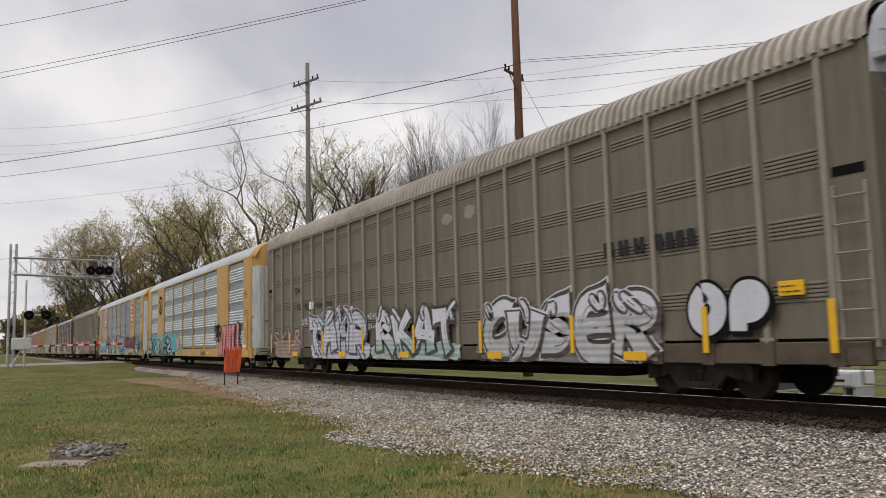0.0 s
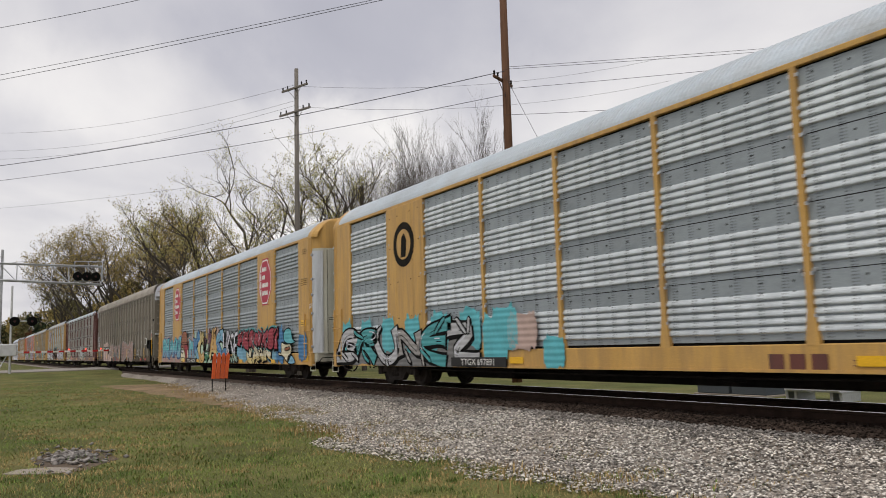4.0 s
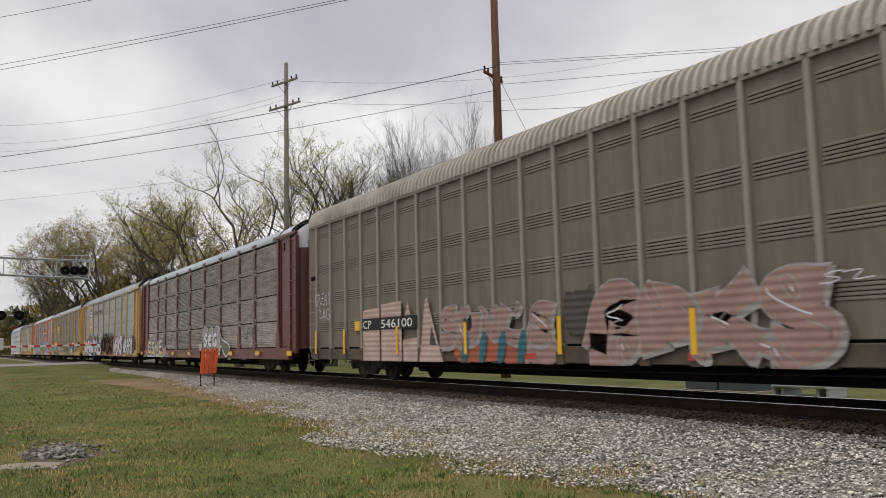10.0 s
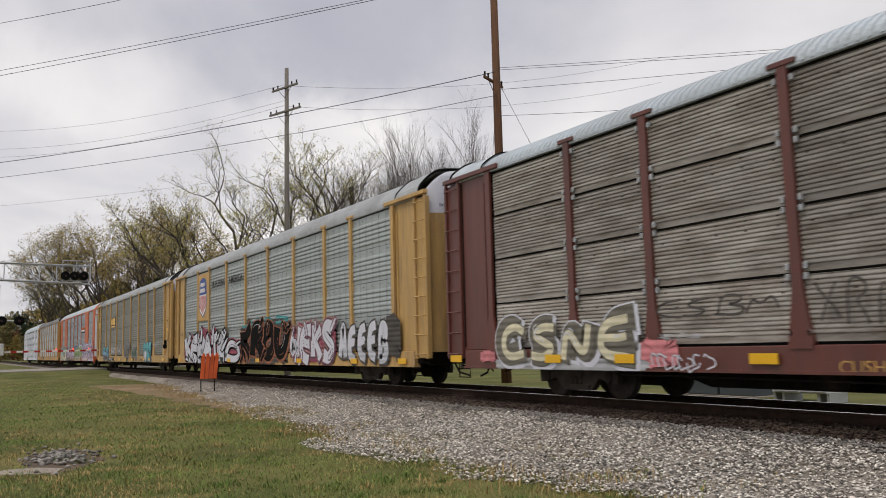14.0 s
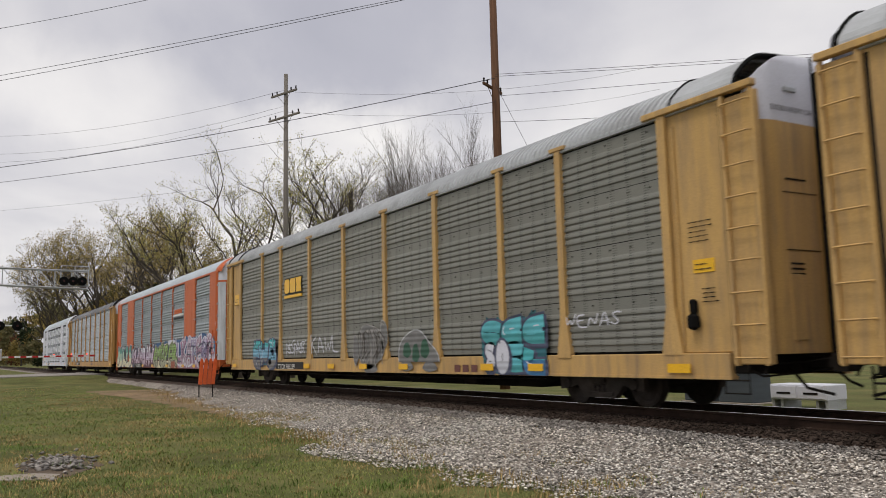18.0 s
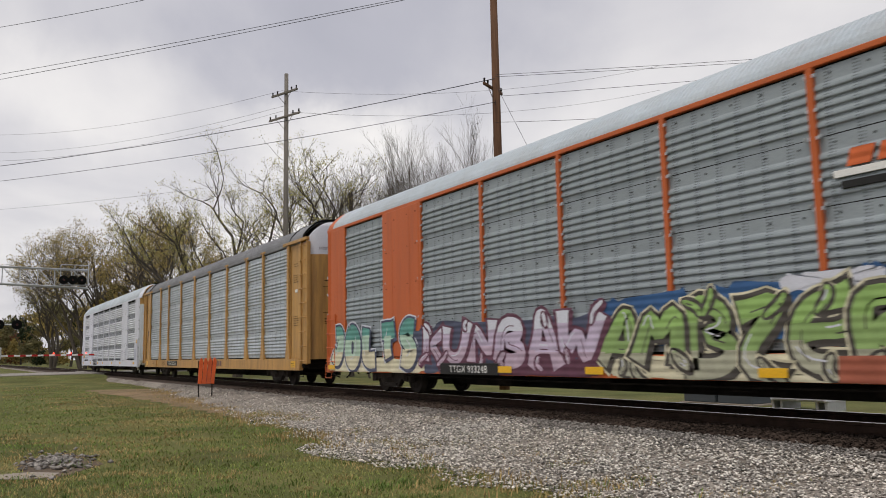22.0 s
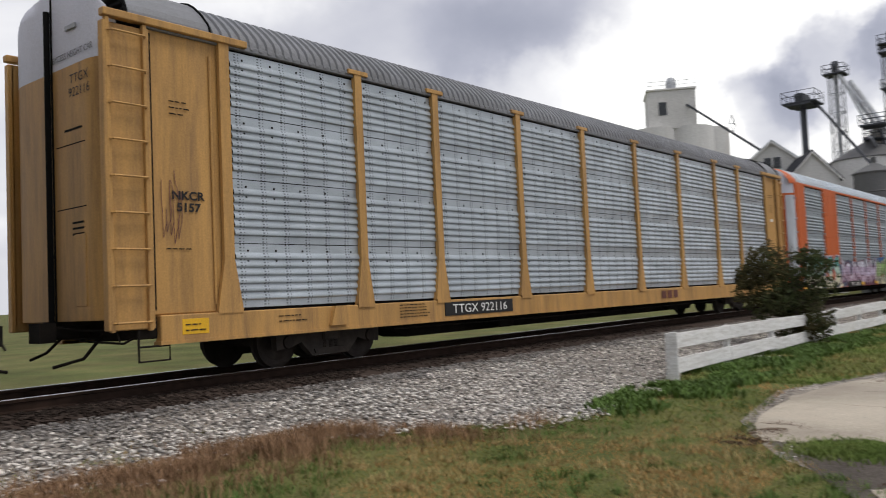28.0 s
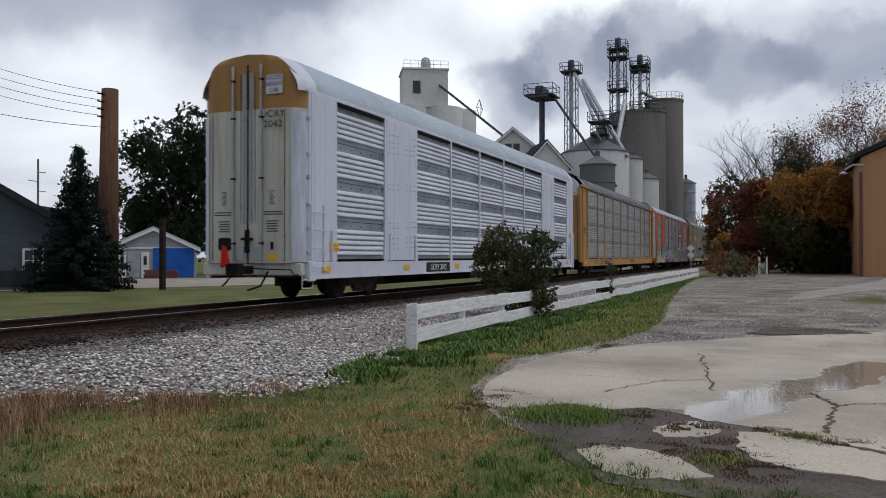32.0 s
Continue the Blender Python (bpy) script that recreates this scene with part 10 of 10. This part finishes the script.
def build_yard():
    pts = [(x, y) for x, y in YARD_EDGE] + [(130, -2), (130, -60), (3.5, -60), (4.5, -4)]
    flat_mesh("gravel_yard", pts, GROUND + 0.006, M["gravel_road"], label="grey gravelled yard and lane", category="yard")
    r = random.Random(12)
    M["concrete_yard"] = material("worn_yard_concrete", (0.44, 0.385, 0.305), 0.6, vary=0.20, scale=0.5, fine=35, grain=0.16, bump=0.3, dirt=(0.22, 0.18, 0.135), dirt_amount=0.6, dirt_scale=0.4)
    wet_band(M["concrete_yard"], (8.55, 0.78), (13.4, -1.35), 0.44)
    flat_mesh("asphalt_patch", [(9.07, 3.0), (8.3, 2.85), (7.6, 2.35), (6.6, 1.75), (5.8, 1.15), (5.6, 0.2), (5.9, -1.0), (6.9, -1.6), (7.6, -0.9), (8.3, 0.1), (8.8, 0.95), (8.8, 1.6), (8.9, 2.4)], GROUND + 0.0095, M["wet_asphalt"], label="dark damp broken asphalt between the slabs", category="asphalt")
    slabs = [
        [(8.74, 3.11), (9.6, 3.36), (11.52, 3.57), (13.36, 3.32), (15.38, 2.18), (17.22, 0.6), (19.3, -1.6), (21.5, -4.6), (18.0, -6.4), (12.0, -5.6), (9.0, -2.6), (7.53, -0.78), (7.76, -0.37),
         (8.0, -0.12), (8.2, 0.32), (8.34, 0.73), (8.67, 1.03), (8.79, 1.33), (8.55, 1.62), (8.73, 2.13), (8.30, 2.54), (8.25, 2.85)],
        [(6.66, 1.56), (6.94, 1.38), (6.87, 1.04), (6.69, 0.77), (6.21, 0.44), (6.03, 0.69), (5.98, 0.96), (6.06, 1.21)],
        [(7.91, 0.35), (7.95, 0.01), (7.62, -0.42), (7.40, -0.80), (6.9, -1.3), (6.5, -0.9), (6.67, -0.1), (6.86, 0.19), (7.31, 0.35)],
        [(8.15, 0.98), (8.25, 0.78), (8.0, 0.5), (7.6, 0.62), (7.45, 0.95), (7.7, 1.1)],
    ]
    for k, poly in enumerate(slabs):
        out = []
        n = len(poly)
        for i in range(n):
            (xa, ya), (xb, yb) = poly[i], poly[(i + 1) % n]
            for j in range(6):
                f = j / 6
                out.append((xa + (xb - xa) * f + r.uniform(-0.03, 0.03), ya + (yb - ya) * f + r.uniform(-0.03, 0.03)))
        s = Shape()
        s.prism(out, GROUND - 0.05, GROUND + (0.020 if k < 3 else 0.012), "z")
        tagged(part("concrete_slab", s, M["concrete_yard"]), "worn tan-grey concrete slab with broken edges", "slab", "yard slabs", kind="structure")
    # wandering cracks
    for a, b, w0 in (((14.07, 1.23), (10.15, 0.73), 0.018), ((12.27, 2.93), (12.38, 1.42), 0.006), ((10.92, 2.82), (10.69, 1.47), 0.007), ((10.69, 1.47), (11.13, 0.83), 0.007), ((9.67, 1.92), (10.69, 1.47), 0.007),
                     ((10.42, -0.33), (9.67, -0.53), 0.016), ((9.67, -0.53), (8.1, -0.35), 0.02), ((9.67, -0.53), (10.14, -1.35), 0.012), ((12.6, -1.3), (14.8, -3.5), 0.012)):
        s = Shape()
        pts = []
        for i in range(25):
            f = i / 24
            pts.append((a[0] + (b[0] - a[0]) * f + r.uniform(-0.05, 0.05), a[1] + (b[1] - a[1]) * f + r.uniform(-0.05, 0.05)))
        for (xa, ya), (xb, yb) in zip(pts, pts[1:]):
            d = math.hypot(xb - xa, yb - ya)
            w = w0 * r.uniform(0.4, 1.2)
            nx, ny = -(yb - ya) / d * w, (xb - xa) / d * w
            s.add([(xa + nx, ya + ny, GROUND + 0.0245), (xa - nx, ya - ny, GROUND + 0.0245), (xb - nx, yb - ny, GROUND + 0.0245), (xb + nx, yb + ny, GROUND + 0.0245)], [(0, 1, 2, 3)])
        tagged(part("slab_crack", s, M["dirt"]), "dirt-filled crack in the concrete", "crack", kind="structure")
    # standing water
    for poly in ([(18.1, 0.71), (19.91, 0.11), (19.86, -1.19), (18.9, -1.79), (18.3, -0.64), (17.9, 0.24)],):
        out = []
        n = len(poly)
        for i in range(n):
            (xa, ya), (xb, yb) = poly[i], poly[(i + 1) % n]
            for j in range(5):
                out.append((xa + (xb - xa) * j / 5 + r.uniform(-0.09, 0.09), ya + (yb - ya) * j / 5 + r.uniform(-0.06, 0.06)))
        flat_mesh("puddle", out, GROUND + 0.0235, M["wet"], label="shallow puddle on the concrete reflecting the sky", category="puddle")
    flat_mesh("pavement", [(33, -0.2), (40, -0.9), (61, -6.0), (75, -8), (75, -14), (60, -14), (42, -3.2), (34, -1.0)], GROUND + 0.016, M["concrete"], label="pale concrete apron by the tan building", category="pavement")
    g = np.random.default_rng(31)
    n = 5200
    x, y = g.uniform(5.5, 19, n), g.uniform(-4.5, 4.2, n)
    keep = in_yard(x, y) & (value_noise(x, y, 0.9, 21) > 0.55)
    stones("yard_gravel", np.stack([x, y], 1)[keep], np.full(keep.sum(), GROUND + 0.012), 0.016, M["stone"], "fine loose gravel in the yard", 22)
    # loose gravel of the lane
    n = 17000
    x = 15 * (70 / 15) ** g.random(n)
    y = g.uniform(-9, 5, n)
    keep = in_yard(x, y + 0.3) & (value_noise(x, y, 1.6, 26) > 0.35)
    stones("lane_gravel", np.stack([x, y], 1)[keep], np.full(keep.sum(), GROUND + 0.008), 0.020, M["stone"], "grey gravel of the lane", 27)
    # wetter stones along the lane's low side
    n = 5000
    x, y = g.uniform(14.5, 24, n), g.uniform(-2.2, 2.6, n)
    keep = in_yard(x, y + 0.2) & (value_noise(x, y, 0.8, 28) > 0.52) & (x > 15.6 + 0.5 * y)
    stones("lane_stones", np.stack([x, y], 1)[keep], np.full(keep.sum(), GROUND + 0.010), 0.022, M["stone_dark"], "dark wet stones washed along the slab", 29)
    # litter in the joints and along the lawn's edge
    piles = [(8.32, 1.34, .35, .25), (7.92, 0.78, .25, .3), (7.12, 0.44, .45, .25), (7.74, -0.52, .2, .4), (6.94, 1.25, .2, .3), (7.0, 0.9, .3, .2), (6.6, 0.2, .4, .3), (8.1, 0.1, .12, .4), (9.0, 3.0, .4, .25), (8.2, 3.0, .3, .3),
             (14.5, 2.9, 1.2, .2), (19.0, -0.2, 1.2, .8)]
    lx, ly = [], []
    for cx, cy, sx, sy in piles:
        m = int(1300 * sx * sy / 0.1) if cx < 10 else 1500
        lx.append(g.normal(cx, sx * 0.5, m))
        ly.append(g.normal(cy, sy * 0.5, m))
    x, y = np.concatenate(lx), np.concatenate(ly)
    keep = value_noise(x, y, 0.16, 23) > 0.45
    blades("leaf_litter", np.stack([x, y], 1)[keep], np.full(keep.sum(), GROUND + 0.022), 0.006, M["litter"], "dead brown leaf litter", 24, 0.0042, 3.5, "litter")
    # tufts between the slabs
    for cx, cy, rx, ry, m, sd in ((8.12, 2.0, 0.55, 0.62, 5200, 1), (7.85, -0.15, 0.12, 0.25, 500, 2), (6.7, 0.45, 0.3, 0.3, 500, 3), (33.5, -3.0, 3.5, 1.2, 2600, 7)):
        gg = np.random.default_rng(40 + sd)
        q = gg.normal(0, 0.40, (m, 2)) * (rx, ry) + (cx, cy)
        blades("grass_tuft", q, np.full(m, GROUND + 0.01), 0.042, M["blade"], "green tuft between the slabs", 50 + sd, 0.005, 0.9)
    # the tan building
    b = thing("storage_building", "tan metal-clad building with dark roof edge and corner downpipe", "building", (74.2, -6.0, GROUND))
    s = Shape()
    s.prism([(0, 0), (-20, 0), (-20, 9.6), (-10, 14.0), (0, 9.6)], 0, 30, "x")
    part("wall", s, M["tan"], b)
    s = Shape()
    s.prism([(0.5, 9.5), (-10, 14.15), (-20.5, 9.5), (-20.5, 9.9), (-10, 14.6), (0.5, 9.9)], -0.4, 30.4, "x")
    part("roof", s, M["roof_dark"], b)
    s = Shape()
    s.tube([(-0.15, 0.05, 0.0), (-0.15, 0.05, 8.4)], 0.12, sides=6)
    part("downpipe", s, M["maroon"], b)
    s = Shape()
    s.tube([(-0.3, -0.2, 8.9), (-0.3, 0.6, 9.0), (-0.3, 1.2, 8.6)], 0.09, sides=6)
    s.lathe([(0.05, 8.5), (0.35, 8.3), (0.3, 8.25)], 12, (-0.3, 1.3, 0))
    part("wall_lamp", s, M["galv"], b)
    d = thing("track_sign", "two white diamond track signs on a thin post", "sign", polar(84.45, 70))
    s = Shape()
    s.tube([(0, 0, 0), (0, 0, 2.4)], 0.04, sides=6)
    part("post", s, M["galv"], d)
    for z in (1.75, 2.3):
        s = Shape()
        s.prism([(0, z - 0.3), (0.3, z), (0, z + 0.3), (-0.3, z)], -0.06, -0.03, "x")
        part("diamond", s, M["fence"], d)
    for k in (0, 0.45):
        w = thing("marker_post", "short white marker post at the wood's edge", "post", polar(88.7 + k, 80, GROUND))
        s = Shape()
        s.cbox(-0.08, 0.08, -0.08, 0.08, 0, 1.6, 0.01)
        part("post", s, M["fence"], w)


def build_patch():
    """Old concrete cover with loose stones in the lawn."""
    t = thing("ground_cover", "broken concrete cover with loose stones sunk in the lawn", "concrete cover", (-13.2, 1.12, GROUND))
    s = Shape()
    poly = [(-0.42, -0.32), (0.1, -0.38), (0.45, -0.2), (0.36, 0.2), (-0.1, 0.3), (-0.45, 0.12)]
    s.prism(poly, -0.1, 0.012, "z")
    part("cover", s, M["concrete"], t, at=pose(0.1, -0.15, 0, 0, 0, 55))
    g = np.random.default_rng(61)
    xy = g.normal(0, 0.28, (220, 2)) * (2.2, 0.8) + (-14.5, 1.5)
    stones("loose_stones", xy, np.full(220, GROUND + 0.02), 0.05, M["stone_dark"], "loose stones on the old cover", 62)
    s = Shape()
    s.prism([(1.5 * math.cos(k * 0.45) * (1 + 0.2 * math.sin(3 * k)), 0.55 * math.sin(k * 0.45) * (1 + 0.2 * math.cos(2 * k))) for k in range(14)], -0.05, 0.004, "z")
    part("bare_soil", s, M["dirt"], t, at=pose(-1.0, 0.35, 0, 0, 0, -8))


def build_weeds():
    g = np.random.default_rng(71)
    # tufts of longer grass in the lawn
    for lo, hi, near, far, count, sd in ((22, 95, 4.4, 13, 1500, 171), (-90, -25, 7.5, 24, 900, 172)):
        b, d = np.radians(g.uniform(lo, hi, count)), near * (far / near) ** g.random(count)
        cx, cy = d * np.sin(b), d * np.cos(b)
        m = 26
        x, y = np.repeat(cx, m) + g.normal(0, 0.05, count * m) * np.repeat(d / 8, m), np.repeat(cy, m) + g.normal(0, 0.05, count * m) * np.repeat(d / 8, m)
        field = value_noise(cx, cy, 0.95, 9) * 0.65 + value_noise(cx, cy, 0.4, 10) * 0.35
        kind = np.repeat(np.clip(0.5 + (field - 0.52) * 3 + g.normal(0, 0.12, count), 0, 1), m)
        size = np.repeat(g.uniform(0.6, 1.3, count), m)
        keep = (ragged(x, y) < 0.1) & ~in_yard(x, y + 0.1)
        for mask, mat, label, h, seed in ((keep & (kind < 0.5), M["weed"], "tufts of longer green grass in the lawn", 0.062, sd), (keep & (kind >= 0.5), M["straw"], "tufts of dry straw in the lawn", 0.055, sd + 5)):
            blades("grass_tufts", np.stack([x, y], 1)[mask], np.full(mask.sum(), GROUND), h * size[mask], mat, label, seed, 0.0035, 1.2)
    # leafy weeds along the fence and the lawn's edge
    n = 44000
    x = np.concatenate([g.uniform(9.5, 24, n // 2), g.uniform(24, 62, n // 4), g.uniform(9, 15, n // 4)])
    y = 5.45 + g.normal(0, 0.45, len(x))
    keep = (y < edge_np(x) + 0.3) & ~in_yard(x, y) & (value_noise(x, y, 0.7, 72) > 0.42) & (g.random(len(x)) < np.clip((x - 8.8) / 3.0, 0.05, 1))
    blades("fence_weeds", np.stack([x, y], 1)[keep], np.full(keep.sum(), GROUND), 0.11, M["weed"], "leafy green weeds under the fence", 73, 0.018, 0.9, "weeds")
    n = 42000
    x = 13 + 57 * g.random(n) ** 1.5
    y = g.uniform(2.0, 5.9, n)
    keep = ~in_yard(x, y + 0.1)
    blades("verge_grass", np.stack([x, y], 1)[keep], np.full(keep.sum(), GROUND), 0.065, M["blade"], "uneven green verge grass by the lane", 74, 0.0075, 1.2)
    # tall dry weeds where the lawn meets the stones
    n = 17000
    x = np.concatenate([g.uniform(1.5, 9.4, n // 2), g.uniform(2.5, 6.8, n // 2)])
    y = edge_np(x) - np.abs(g.normal(0, 0.8, n)) + 0.2
    keep = (g.random(n) < np.clip((value_noise(x, y, 0.6, 75) - 0.10) * 2.2, 0, 0.9)) & ~in_yard(x, y + 0.3) & (x < 8.3)
    blades("dry_weeds", np.stack([x, y], 1)[keep], np.full(keep.sum(), GROUND), 0.05 + 0.20 * value_noise(x, y, 0.5, 81)[keep] ** 1.5, M["straw_red"], "tall dry reddish weeds at the stones' edge", 76, 0.0035, 0.8, "weeds")
    n = 5000
    x = g.uniform(-48, 2, n)
    y = edge_np(x) + g.normal(0, 0.45, n)
    keep = value_noise(x, y, 1.2, 77) > 0.52
    blades("edge_weeds", np.stack([x, y], 1)[keep], np.full(keep.sum(), GROUND + 0.01), 0.10, M["straw"], "dry weeds along the stones' edge", 78, 0.007, 0.7, "weeds")
    # weeds among the stones, in loose patches
    n = 42000
    x, y = g.uniform(-24, 6, n), g.uniform(5.6, 9.2, n)
    f = value_noise(x, y, 0.75, 79) * 0.7 + value_noise(x, y, 0.25, 82) * 0.3
    keep = (f > 0.53) & (y > edge_np(x)) & (g.random(n) < np.clip((f - 0.53) * 7, 0, 1))
    green = keep & (g.random(n) < 0.3)
    keep &= ~green
    z = GROUND + 0.03 + 0.22 * np.clip((y - edge_np(x)) / np.maximum(0.5, 9.8 - edge_np(x)), 0, 1) ** 2
    blades("stone_weeds", np.stack([x, y], 1)[green], z[green], 0.05, M["blade"], "small green weeds among the stones", 80, 0.006, 1.0, "weeds")
    blades("stone_weeds", np.stack([x, y], 1)[keep], z[keep], 0.055, M["straw"], "dry straw-coloured weeds among the stones", 83, 0.006, 1.6, "weeds")
    # reddish dry weeds thick at the foot of the stones
    n = 20000
    x = g.uniform(2.5, 8.0, n)
    y = edge_np(x) - g.normal(0.3, 0.45, n)
    keep = (value_noise(x, y, 0.4, 84) * 0.6 + value_noise(x, y, 0.15, 87) * 0.4 > 0.47) & (x < 7.4) & (g.random(n) < 0.75)
    blades("red_weeds", np.stack([x, y], 1)[keep], np.full(keep.sum(), GROUND), 0.05 + 0.11 * value_noise(x, y, 0.5, 85)[keep], M["straw_red"], "reddish-brown dry weeds at the foot of the stones", 86, 0.003, 0.7, "weeds")


M["straw_red"] = material("dry_reddish_stem", (0.27, 0.165, 0.095), 0.9, vary=0.25, scale=0.8, island=0.45)


def build_cabinets():
    """Signal cabinets on the far side of the track."""
    c = thing("signal_cabinet", "white steel signal cabinet on short legs beside the track", "cabinet", (-13.4, 18.4, GROUND))
    s = Shape()
    s.cbox(-0.8, 0.8, -0.4, 0.4, 0.22, 0.60, 0.02)
    part("body", s, M["white"], c)
    for x in (-0.75, -0.5, 0.5, 0.75):
        s = Shape()
        s.cbox(x - 0.04, x + 0.04, -0.36, 0.36, -0.02, 0.22, 0.008)
        part("leg", s, M["galv"], c)
    for x in (-0.38, 0.38):
        s = Shape()
        s.cbox(x - 0.35, x + 0.35, -0.43, -0.39, 0.26, 0.56, 0.008)
        d = part("door", s, M["white"], c)
        s = Shape()
        s.box(x - 0.2, x + 0.2, -0.44, -0.43, 0.36, 0.41)
        part("vent", s, M["under"], d)
    for k in range(2):
        c = thing("equipment_box", "dark grey steel equipment box beside the track", "cabinet", (-17.0 + k * 1.25, 18.9, GROUND), "equipment boxes")
        s = Shape()
        s.cbox(-0.58, 0.58, -0.4, 0.4, 0.04, 0.9, 0.02)
        part("body", s, M["siding_blue"], c)
        s = Shape()
        s.cbox(-0.62, 0.62, -0.44, 0.44, 0.9, 0.96, 0.01)
        part("lid", s, M["galv"], c)
        s = Shape()
        s.cbox(-0.66, 0.66, -0.48, 0.48, -0.05, 0.04, 0.01)
        part("plinth", s, M["concrete"], c)

TRUCK = truck_parts()
build_ground()
build_track()
build_cars()
for left_over in (TRUCK, *TRUCK.children_recursive):
    bpy.data.objects.remove(left_over)
build_fence()
build_orange_marker()
build_poles()
build_wires()
build_crossing()
build_far_side()
build_elevator()
build_yard()
build_cabinets()
build_patch()
build_trees()
build_stones()
build_grass()
build_weeds()
motions()
